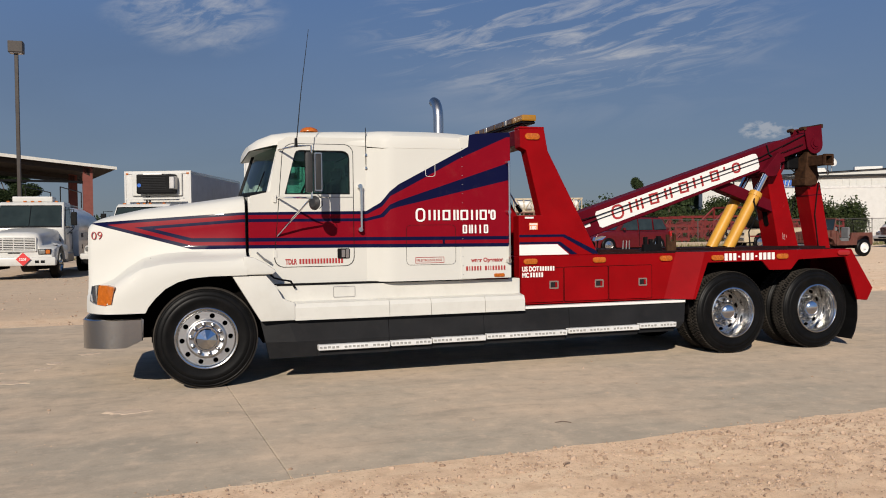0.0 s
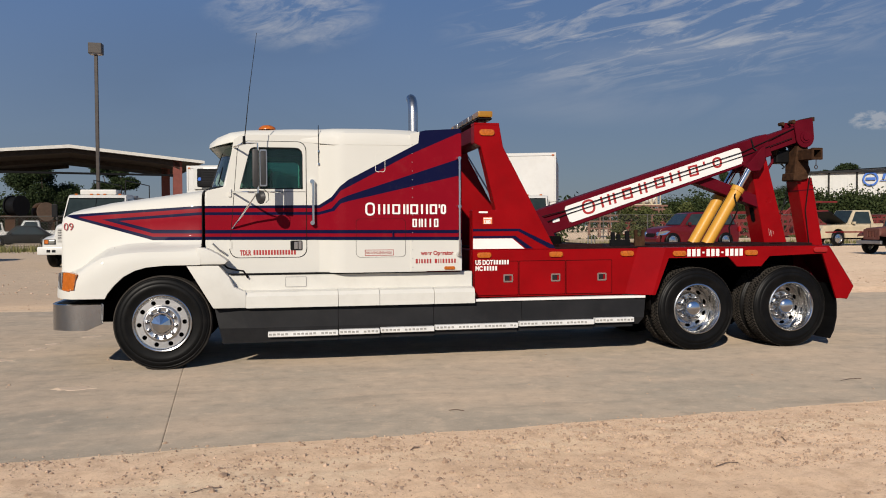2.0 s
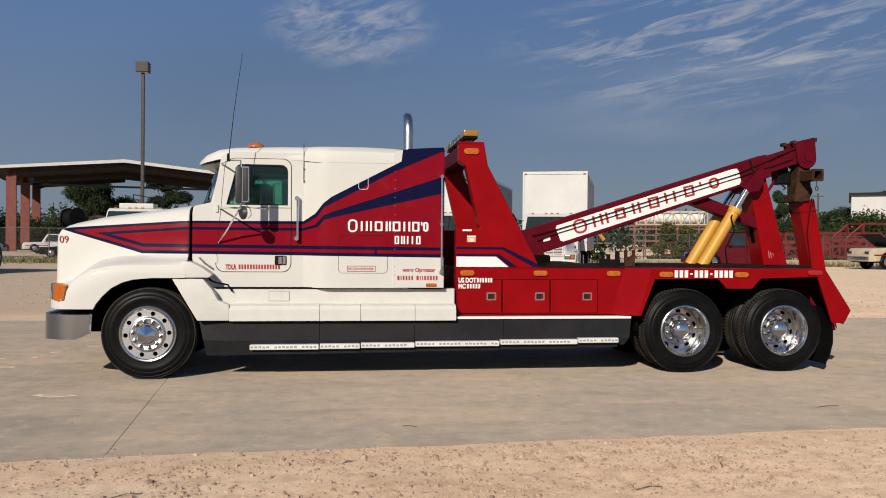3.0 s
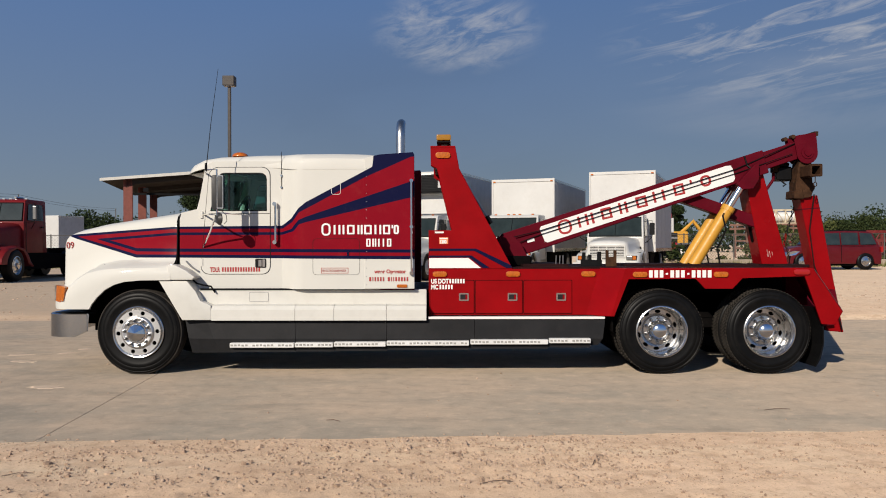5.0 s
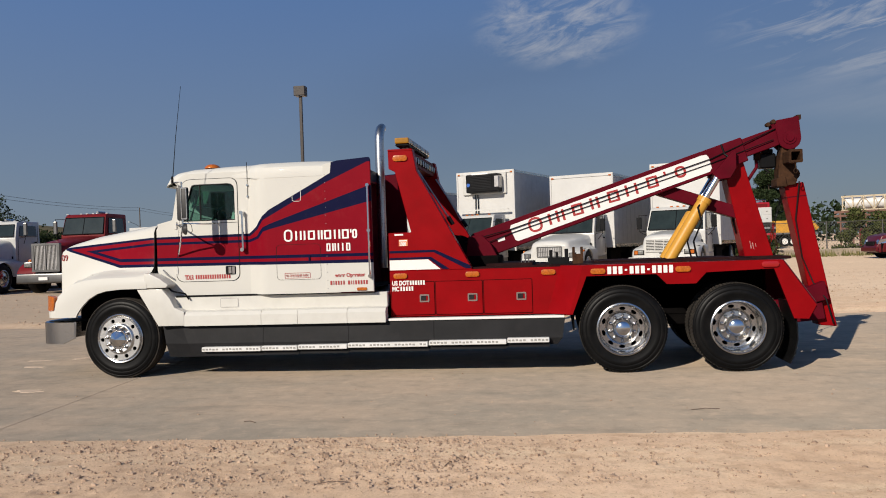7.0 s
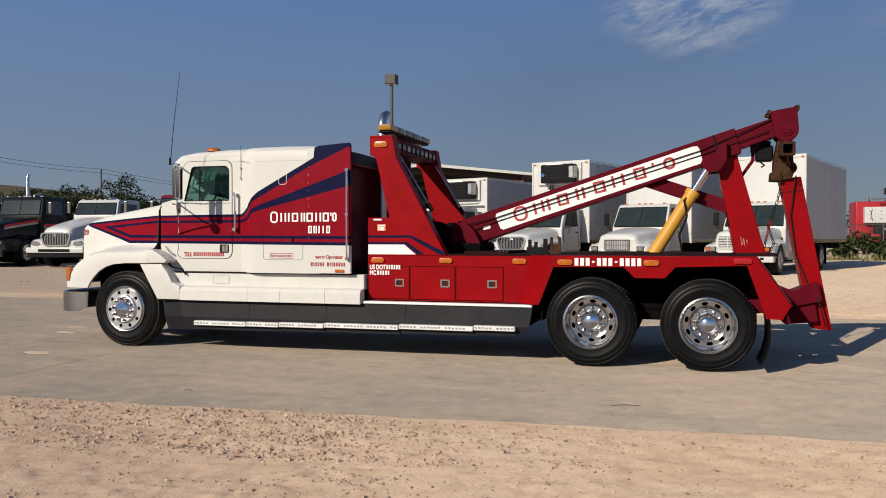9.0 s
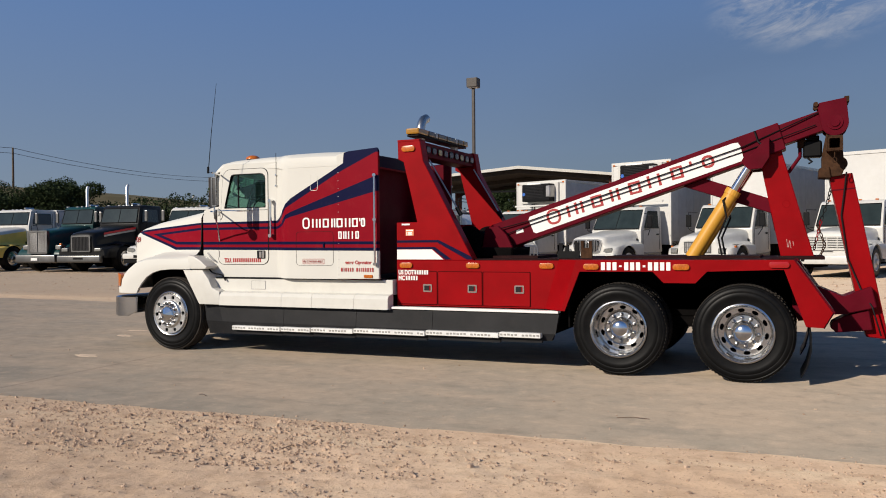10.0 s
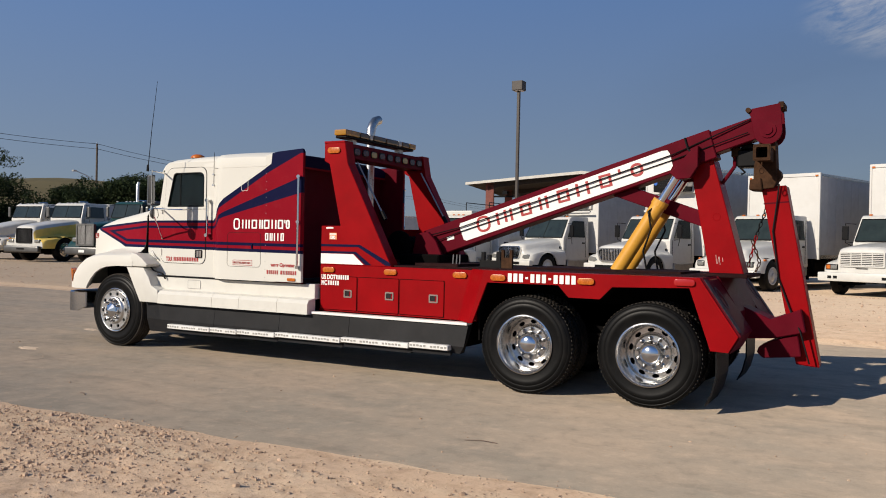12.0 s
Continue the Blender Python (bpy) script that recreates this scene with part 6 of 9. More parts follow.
def front_clip(t, y0, y1, zf, zb, wn, wb, paint, side_paint, fw=1.12, zfen=1.05, r=0.48):
    """Hood and fenders in one skin, with open wheel arches; y0: the nose, y1: the foot of the windscreen."""
    arch = r + 0.07

    def section(y):
        f, u = y - y0, (y - y0) / (y1 - y0)
        zt = zf + (zb - zf) * u ** 0.8 - interp(f, [(0, 0.12), (0.02, 0.06), (0.06, 0.02), (0.14, 0), (3, 0)])
        w = wn + (wb - wn) * u - interp(f, [(0, 0.05), (0.06, 0.015), (0.14, 0), (3, 0)])
        fo = fw - interp(f, [(0, 0.10), (0.06, 0.05), (0.14, 0.02), (0.3, 0), (3, 0)])
        zc = zfen + interp(y, [(y0, -0.16), (y0 + 0.15, -0.08), (-0.35, 0), (0.1, 0.03), (y1, 0.02)])
        za = max(0.56, r - 0.02 + math.sqrt(max(0.0, arch * arch - y * y)))
        zc = max(zc, za + 0.05)
        zm = max(zc + 0.05, min(zc + 0.10, zt - 0.21))
        half = [(0, zt + 0.03), (w * 0.55, zt + 0.018), (w * 0.85, zt - 0.02), (w * 0.96, zt - 0.07), (w + 0.01, max(zm + 0.01, zt - 0.17)), (w + 0.05, zm), (w + 0.13, zc + 0.035), (fo * 0.90, zc + 0.005), (fo * 0.975, zc - 0.03),
                (fo, max(za + 0.01, zc - 0.10)), (fo + 0.006, max(za + 0.005, zc - 0.22)), (fo, za), (fo - 0.05, za)]
        return [(-x, y, z) for x, z in half[::-1]] + [(x, y, z) for x, z in half[1:]]

    ys = sorted({round(v, 3) for v in (y0, y0 + 0.02, y0 + 0.06, y0 + 0.14, y0 + 0.24, -arch - 0.015, arch + 0.015, *[arch * math.cos(math.pi * k / 14) for k in range(15)], 0.8, y1)})
    secs = [section(y) for y in ys]
    k = len(secs[0])
    face = bmesh.new()
    ring_ = [face.verts.new((x, y + 0.001, z)) for x, y, z in secs[0]]
    for i in range(k // 2 - 1):
        face.faces.new((ring_[i], ring_[i + 1], ring_[k - 2 - i], ring_[k - 1 - i]))
    face.faces.new((ring_[k // 2 - 1], ring_[k // 2], ring_[k // 2 + 1]))
    bmesh.ops.recalc_face_normals(face, faces=face.faces[:])
    part("nose", face, paint, t)
    if side_paint is paint:
        part("hood", loft(secs, False), paint, t, smooth=True)
    else:
        part("hood", loft([q[8:k - 8] for q in secs], False), paint, t, smooth=True)
        part("fender", loft([q[:9] for q in secs], False), side_paint, t, smooth=True)
        part("fender", loft([q[k - 9:] for q in secs], False), side_paint, t, smooth=True)
    for sd in (-1, 1):
        part("arch_liner", boxes((min(sd * 0.5, sd * 0.8), max(sd * 0.5, sd * 0.8), -arch, arch + 0.1, 0.3, r + arch - 0.02), (min(sd * 0.5, sd * (fw - 0.06)), max(sd * 0.5, sd * (fw - 0.06)), -0.4, 0.4, r + arch - 0.02, r + arch + 0.0)), m_under, t)
        part("hood_latch", box(sd * (wb + 0.04) - 0.02, sd * (wb + 0.04) + 0.02, y1 - 0.16, y1 - 0.10, zfen + 0.08, zfen + 0.2, 0.006), m_black, t)
    return section


def lamp_pair(t, yg, x0, x1, x2, z0, z1):
    """Headlight with its amber turn signal beside it, on both sides."""
    for s in (-1, 1):
        part("lamp_bezel", box(min(s * (x0 - 0.02), s * (x2 + 0.02)), max(s * (x0 - 0.02), s * (x2 + 0.02)), yg - 0.012, yg + 0.1, z0 - 0.02, z1 + 0.02, 0.01), m_black, t)
        part("headlight", box(min(s * x0, s * x1), max(s * x0, s * x1), yg - 0.03, yg + 0.05, z0, z1, 0.015, 2), m_headlight, t, "clear headlight")
        if x2 > x1:
            part("turn_signal", box(min(s * (x1 + 0.01), s * x2), max(s * (x1 + 0.01), s * x2), yg - 0.024, yg + 0.05, z0, z1, 0.012), m_amber, t, "amber turn signal")


m_headlight = worn("headlight_glass", (0.32, 0.32, 0.30), 0.15, metal=0.6, coat=0.6, vary=0.25, scale=25, dirt_amount=0.05, bumps=0)


def hood_parts(t, y_front, y_back, zf, zb, hwf, hwb, paint, fender_paint, style, r=0.48):
    """Hood with front fenders, grille, bumper and lamps. style: slats, oval, mesh, slope or tall."""
    yg = y_front - 0.015
    if style != "tall":
        sec = front_clip(t, y_front, y_back, zf, zb, hwf, hwb, paint, fender_paint, 1.12, 1.06 if style == "oval" else 1.02, r)
    if style == "slats":
        part("grille", boxes((-0.58, 0.58, yg - 0.01, yg + 0.03, 0.88, 1.24)), m_black, t)
        for i in range(7):
            part("grille_slat", box(-0.58, 0.58, yg - 0.035, yg, 0.885 + i * 0.052, 0.915 + i * 0.052, 0.006), paint, t)
        for x in (-0.29, 0.0, 0.29):
            part("grille_post", box(x - 0.012, x + 0.012, yg - 0.037, yg, 0.88, 1.24), paint, t)
        part("grille_frame", plate(rrect(-0.62, 0.62, 0.845, 1.275, 0.03), [rrect(-0.58, 0.58, 0.88, 1.24, 0.015)], yg - 0.03, yg + 0.03), paint, t)
        part("name_bar", boxes((-0.16, 0.16, yg - 0.012, yg, 0.795, 0.815)), m_skirt, t)
        lamp_pair(t, yg, 0.68, 0.86, 0.99, 0.77, 0.89)
        part("bumper", box(-1.17, 1.17, y_front - 0.20, y_front + 0.06, 0.42, 0.68, 0.05, 2), paint, t, smooth=True)
        for x in (-0.82, -0.66, 0.66, 0.82):
            part("bumper_slot", boxes((x - 0.055, x + 0.055, y_front - 0.205, y_front - 0.18, 0.50, 0.58)), m_black, t)
    elif style == "oval":
        trap = [(-0.46, 1.24), (0.46, 1.24), (0.57, 1.20), (0.60, 1.12), (0.50, 0.82), (0.43, 0.77), (-0.43, 0.77), (-0.50, 0.82), (-0.60, 1.12), (-0.57, 1.20)]
        inner = [(x * 0.89, 1.01 + (z - 1.01) * 0.82) for x, z in trap]
        part("grille_frame", plate(trap, [inner], yg - 0.05, yg + 0.02), m_chrome, t)
        part("grille", prism(inner, yg - 0.012, yg + 0.03), m_black, t)
        for i in range(-7, 8):
            x = i * 0.064
            h = 0.185 if abs(i) < 7 else 0.12
            part("grille_bar", box(x - 0.011, x + 0.011, yg - 0.028, yg - 0.008, 1.01 - h, 1.01 + h), m_chrome, t)
        part("badge", prism([(0, 1.20), (0.07, 1.14), (0, 1.08), (-0.07, 1.14)], yg - 0.065, yg - 0.03), m_chrome, t)
        for s in (-1, 1):
            part("headlight", prism([(s * 0.64, 0.82), (s * 0.70, 0.91), (s * 0.95, 0.94), (s * 1.01, 0.89), (s * 0.98, 0.79), (s * 0.76, 0.76)], yg - 0.012, yg + 0.12, 0.01), m_headlight, t, "clear swept headlight")
            vent = [(0.55, 1.16), (0.62, 1.24), (0.90, 1.25), (0.80, 1.17)]
            v_ = prism([(y, z) for y, z in vent], -0.008, 0.008)
            v_.transform(Matrix(((0, 1, 0, s * (hwb - 0.02)), (1, 0, 0, 0), (0, 0, 1, 0.02), (0, 0, 0, 1))))
            part("hood_vent", v_, m_black, t)
        part("bumper", box(-1.13, 1.13, y_front - 0.14, y_front + 0.06, 0.52, 0.72, 0.05, 2), paint, t, smooth=True)
        part("lower_bumper", box(-1.10, 1.10, y_front - 0.11, y_front + 0.06, 0.36, 0.52, 0.03), m_black, t, smooth=True)
        part("bumper_grille", boxes((-0.62, 0.62, y_front - 0.15, y_front - 0.1, 0.56, 0.66)), m_black, t)
    elif style == "mesh":
        part("grille", boxes((-0.42, 0.42, yg - 0.008, yg + 0.03, 0.80, 1.10)), m_steel, t)
        part("grille_frame", plate(rrect(-0.46, 0.46, 0.765, 1.135, 0.03), [rrect(-0.42, 0.42, 0.80, 1.10, 0.02)], yg - 0.025, yg + 0.02), m_dull_bumper, t)
        for i in range(-6, 7):
            part("grille_bar", box(i * 0.064 - 0.008, i * 0.064 + 0.008, yg - 0.02, yg - 0.004, 0.80, 1.10), m_dull_bumper, t)
        part("grille_rail", boxes((-0.42, 0.42, yg - 0.022, yg, 0.945, 0.96)), m_dull_bumper, t)
        lamp_pair(t, yg, 0.72, 0.93, 0.93, 0.76, 0.89)
        for s in (-1, 1):
            part("fender_lamp", box(s * 1.10 - 0.03, s * 1.10 + 0.03, y_front + 0.34, y_front + 0.46, 0.93, 1.0, 0.015, 2), m_amber, t, "amber fender lamp")
        part("bumper", box(-1.15, 1.15, y_front - 0.18, y_front + 0.05, 0.42, 0.66, 0.05, 2), paint if paint is m_truck_white and fender_paint is paint else m_dull_bumper, t, smooth=True)
        for x in (-0.85, 0.85):
            part("fog_slot", boxes((x - 0.12, x + 0.12, y_front - 0.185, y_front - 0.13, 0.50, 0.58)), m_black, t)
    elif style == "slope":
        part("grille", boxes((-0.38, 0.38, yg - 0.01, yg + 0.03, 0.82, zf - 0.12)), m_skirt, t)
        part("grille_frame", plate(rrect(-0.43, 0.43, 0.78, zf - 0.07, 0.04), [rrect(-0.37, 0.37, 0.83, zf - 0.13, 0.03)], yg - 0.035, yg + 0.02), m_dull_bumper if paint is not m_truck_white else m_black, t)
        for i in range(-5, 6):
            part("grille_bar", box(i * 0.064 - 0.006, i * 0.064 + 0.006, yg - 0.024, yg - 0.004, 0.83, zf - 0.13), m_mirror_back, t)
        for s in (-1, 1):
            part("headlight", box(min(s * 0.60, s * 0.88), max(s * 0.60, s * 0.88), yg - 0.03, yg + 0.10, 0.80, 0.93, 0.03, 2), m_headlight, t, "clear headlight")
        part("bumper", box(-0.98, 0.98, y_front - 0.20, y_front + 0.0, 0.38, 0.66, 0.05, 3), m_dull_bumper, t, "dull chrome bumper", smooth=True)
        part("tow_slot", boxes((-0.22, 0.22, y_front - 0.205, y_front - 0.18, 0.50, 0.57)), m_black, t)
        if paint is m_maroon:
            for za, zc, mt in ((-0.075, -0.155, m_placard), (-0.165, -0.235, m_steel)):
                for s in (-1, 1):
                    rows = []
                    for y in np.linspace(y_front + 0.5, y_back - 0.02, 7):
                        q = sec(y)
                        k = len(q) // 2
                        (xa, _, zza), (xb, _, zzb) = q[k + 3], q[k + 4]
                        zt = q[k][2] - 0.03
                        rows.append([(s * (xb + 0.004 + 0.012), y, zt + za), (s * (xb + 0.020), y, zt + zc)])
                    part("hood_stripe", loft(rows, False), mt, t)
    else:
        secs = []
        for k in range(9):
            u = k / 8
            y = y_front + (y_back - y_front) * u
            zt = zf + (zb - zf) * u ** 0.8
            w = hwf + (hwb - hwf) * u
            if k == 0:
                zt, w = zt - 0.07, w - 0.04
            half = [(0, zt + 0.03), (w * 0.6, zt + 0.015), (w * 0.88, zt - 0.03), (w * 0.97, zt - 0.10), (w, zt - 0.2), (w + 0.01, 0.75)]
            secs.append([(-x, y, z) for x, z in half[::-1]] + [(x, y, z) for x, z in half[1:]])
        part("hood", loft(secs, True), paint, t, smooth=True)
        for s in (-1, 1):
            # a solid fender: crown over the wheel, skirted down towards the bumper and the step
            top = [(-0.98, 0.62), (-0.93, 0.80), (-0.74, 0.98), (-0.45, 1.09), (0.0, 1.13), (0.40, 1.08), (0.66, 0.92), (0.86, 0.66), (1.02, 0.52)]
            low = [(-0.96, 0.56), (-0.62, 0.56), (-0.56, 0.74), (-0.40, 0.93), (0.0, 1.04), (0.36, 0.97), (0.56, 0.80), (0.72, 0.56), (1.0, 0.46)]
            rows = [[(s * (hwf - 0.02), ya, za + 0.02), (s * 1.02, ya, za), (s * 1.12, ya, za - 0.05), (s * 1.13, (ya + yb) / 2, (za + zc) / 2), (s * 1.11, yb, zc), (s * (hwf - 0.02), yb, zc)] for (ya, za), (yb, zc) in zip(top, low)]
            part("front_fender", loft(rows, True, True), fender_paint, t, smooth=True)
            hx = s * (hwf + 0.27)
            part("lamp_pod", box(hx - 0.15, hx + 0.15, y_front + 0.14, y_front + 0.5, 0.86, 1.06, 0.05, 2), m_dull_bumper, t, smooth=True)
            part("headlight", box(hx - 0.12, hx + 0.12, y_front + 0.12, y_front + 0.2, 0.89, 1.03, 0.02, 2), m_headlight, t, "clear headlight")
            part("turn_signal", box(hx - 0.05, hx + 0.05, y_front + 0.25, y_front + 0.34, 1.05, 1.13, 0.02, 2), m_amber, t)
        part("grille", boxes((-0.40, 0.40, yg - 0.05, yg + 0.05, 0.78, zf + 0.0)), m_skirt, t)
        part("grille_frame", plate(rrect(-0.47, 0.47, 0.72, zf + 0.07, 0.03), [rrect(-0.39, 0.39, 0.79, zf, 0.02)], yg - 0.09, yg + 0.04), m_dull_bumper, t)
        for i in range(-8, 9):
            part("grille_bar", box(i * 0.045 - 0.009, i * 0.045 + 0.009, yg - 0.07, yg - 0.04, 0.79, zf), m_steel, t)
        part("grille_post", box(-0.022, 0.022, yg - 0.095, yg, 0.75, zf + 0.09, 0.006), m_dull_bumper, t)
        part("bumper", box(-0.94, 0.94, y_front - 0.24, y_front - 0.02, 0.36, 0.68, 0.05, 3), m_dull_bumper, t, "dull chrome bumper", smooth=True)
        part("plate_bar", boxes((-0.15, 0.15, y_front - 0.275, y_front - 0.262, 0.46, 0.56)), m_letter_white, t)
    for s in (-1, 1):
        part("wiper", tube([(s * 0.15, y_back + 0.02, zb + 0.07), (s * 0.5, y_back + 0.03, zb + 0.14)], 0.008, 4), m_black, t)


def box_truck(label, x, y, rz, style, top, length, reefer=False, width=1.25):
    t = thing("box_truck", label, "truck", pose(x, y, lot_height(x, y), 0, 0, rz), group="parked fleet trucks")
    hood_parts(t, -0.90, 1.0, 1.28 if style != "slats" else 1.38, 1.55, 0.68, 0.88, m_truck_white, m_truck_white, style)
    cab_parts(t, 0.95, 1.56, 2.42, 1.03, 1.55, m_truck_white)
    for s in (-1, 1):
        add_wheel(t, s * 1.10, 0, 0.48, 0.25, s, m_truck_white)
        add_wheel(t, s * 1.20, 5.6, 0.48, 0.5, s, m_truck_white)
    # frame rails, plus wide dark blocks added for the shadow under the truck
    part("chassis", boxes((-0.45, 0.45, -0.7, 2.7 + length, 0.55, 0.85), (-0.9, 0.9, 2.7, 4.2, 0.45, 0.9), (-1.0, 1.0, 2.8, 2.7 + length, 0.78, 1.02), (-0.85, 0.85, -0.6, 2.7, 0.38, 0.8)), m_under, t)
    for s in (-1, 1):
        part("mud_flap", boxes((s * 0.95 - 0.28, s * 0.95 + 0.28, 6.25, 6.28, 0.2, 1.0)), m_black, t)
        part("fuel_tank", box(min(s * 0.5, s * 1.05), max(s * 0.5, s * 1.05), 2.9, 4.3, 0.42, 0.95, 0.06, 2), m_under, t)
    y0, y1 = 2.75, 2.75 + length
    part("cargo_box", box(-width, width, y0, y1, 1.02, top, 0.03, 2), m_box_white, t, "white cargo box")
    for s in (-1, 1):
        part("box_side", boxes((s * width - 0.006, s * width + 0.006, y0 + 0.08, y1 - 0.08, 1.14, top - 0.12)), m_box_side, t)
        part("corner_post", box(s * width - 0.05 if s > 0 else s * width - 0.02, s * width + 0.02 if s > 0 else s * width + 0.05, y0 - 0.025, y0 + 0.07, 1.0, top + 0.01, 0.012), m_box_white, t)
        part("side_rail", boxes((s * width - 0.014, s * width + 0.014, y0, y1, top - 0.11, top - 0.02), (s * width - 0.014, s * width + 0.014, y0, y1, 1.02, 1.15)), m_alu, t)
        part("box_lamp", boxes((s * (width - 0.1) - 0.05, s * (width - 0.1) + 0.05, y0 - 0.035, y0 - 0.01, top - 0.11, top - 0.06)), m_amber, t)
        seams = bmesh.new()
        for yy in np.arange(y0 + 0.6, y1 - 0.2, 0.6):
            merge(seams, box(s * width - 0.011, s * width + 0.011, yy, yy + 0.03, 1.15, top - 0.12))
        tagged(part("panel_seam", seams, m_box_side, t), kind="stuff")
    part("front_rail", boxes((-width, width, y0 - 0.03, y0, top - 0.10, top + 0.008)), m_box_white, t)
    if reefer:
        part("cooling_unit", box(-0.95, 0.95, y0 - 0.10, y0 - 0.02, top - 0.92, top - 0.08, 0.02), m_truck_white, t)
        part("unit_housing", box(-0.62, 0.78, y0 - 0.48, y0 - 0.08, top - 0.86, top - 0.14, 0.05, 2), m_black, t, "black cooling unit with louvres")
        for i in range(9):
            part("louvre", box(-0.42, 0.50, y0 - 0.50, y0 - 0.47, top - 0.72 + i * 0.062, top - 0.69 + i * 0.062), m_skirt, t)
        part("unit_badge", boxes((-0.35, 0.35, y0 - 0.492, y0 - 0.47, top - 0.16, top - 0.10)), m_letter_white, t)
        part("unit_disc", lathe([(0, -0.02), (0.07, -0.02), (0.07, 0.0)], 16), m_sign_blue, t).matrix_basis = pose(-0.5, y0 - 0.485, top - 0.55)
        part("unit_end", box(0.60, 0.82, y0 - 0.49, y0 - 0.12, top - 0.70, top - 0.22, 0.03), m_steel, t)
        part("hose_run", merge(tube([(-0.4, y0 - 0.06, top - 0.86), (-0.42, y0 - 0.06, 2.45)], 0.02, 6), tube([(-0.3, y0 - 0.06, top - 0.86), (-0.3, y0 - 0.06, 2.45)], 0.02, 6)), m_black, t)
        part("shelf_rail", boxes((-1.1, 1.1, y0 - 0.35, y0 - 0.28, 2.62, 2.68)), m_truck_white, t)
    return t


box_truck("white box truck with slatted grille and tall plain box", 9.65, 27.6, -20, "slats", 4.12, 7.3)
box_truck("white box truck with square mesh grille and lower box", 5.85, 28.0, -20, "mesh", 3.86, 6.6)
box_truck("white refrigerated box truck with chrome oval grille", 2.1, 28.5, -20, "oval", 4.2, 6.6, True)
box_truck("white refrigerated box truck with low cooling unit", -2.2, 29.6, -20, "oval", 3.68, 6.2, True)


def tanker(x, y, rz):
    t = thing("tank_truck", "white fuel tank truck with red hazard placard", "truck", pose(x, y, lot_height(x, y), 0, 0, rz), group="parked fleet trucks")
    hood_parts(t, -0.90, 1.0, 1.38, 1.55, 0.68, 0.88, m_truck_white, m_truck_white, "slats")
    cab_parts(t, 0.95, 1.56, 2.42, 1.03, 1.55, m_truck_white)
    part("roof_box", box(-0.6, 0.6, 1.5, 2.1, 2.42, 2.60, 0.03, 2), m_truck_white, t)
    for s in (-1, 1):
        add_wheel(t, s * 1.10, 0, 0.48, 0.25, s, m_alu)
        add_wheel(t, s * 1.20, 5.2, 0.48, 0.5, s, m_alu)
    part("chassis", boxes((-0.45, 0.45, -0.7, 7.4, 0.55, 0.85)), m_under, t)
    tank_ = lathe([(0, 0), (0.95, 0.02), (1.1, 0.12), (1.12, 0.3), (1.12, 4.2), (1.1, 4.4), (0, 4.5)], 32)
    tank_.transform(Matrix.Translation((0, 2.7, 1.62)) @ Matrix.Diagonal((1.05, 1, 0.72, 1)))
    part("tank", tank_, m_tank, t, "white oval fuel tank", smooth=True)
    part("side_locker", boxes((0.85, 1.15, 2.75, 6.8, 0.6, 1.5, 0.03), (-1.15, -0.85, 2.75, 6.8, 0.6, 1.5, 0.03)), m_tank, t)
    part("catwalk", boxes((-0.4, 0.4, 2.8, 7.0, 2.42, 2.47)), m_steel, t)
    rail = bmesh.new()
    for xx in (-0.55, 0.55):
        merge(rail, tube([(xx, 3.0, 2.4), (xx, 3.0, 3.0), (xx, 6.9, 3.0), (xx, 6.9, 2.4)], 0.02, 6))
    part("guard_rail", rail, m_black, t)
    for yy in (3.4, 4.4, 5.4, 6.4):
        part("hatch", lathe([(0, 0), (0.22, 0), (0.22, 0.1), (0, 0.12)], 16, "z"), m_steel, t).matrix_basis = pose(0, yy, 2.46)
    sign = part("placard", box(-0.14, 0.14, -1.16, -1.15, -0.14, 0.14), m_placard, t, "red diamond hazard placard reading 1203")
    sign.matrix_basis = Matrix.Translation((0.30, 0, 0.62)) @ Matrix.Rotation(radians(45), 4, "Y")
    letters("1203", 0.10, Matrix.Translation((0.19, -1.163, 0.585)) @ TX, "writing", m_letter_white, t, 0.002, 0.003)
    part("side_marks", boxes((1.152, 1.156, 3.2, 3.6, 1.25, 1.4), (1.152, 1.156, 3.3, 3.5, 0.85, 1.0)), m_navy, t)


tanker(-5.1, 27.8, -3)


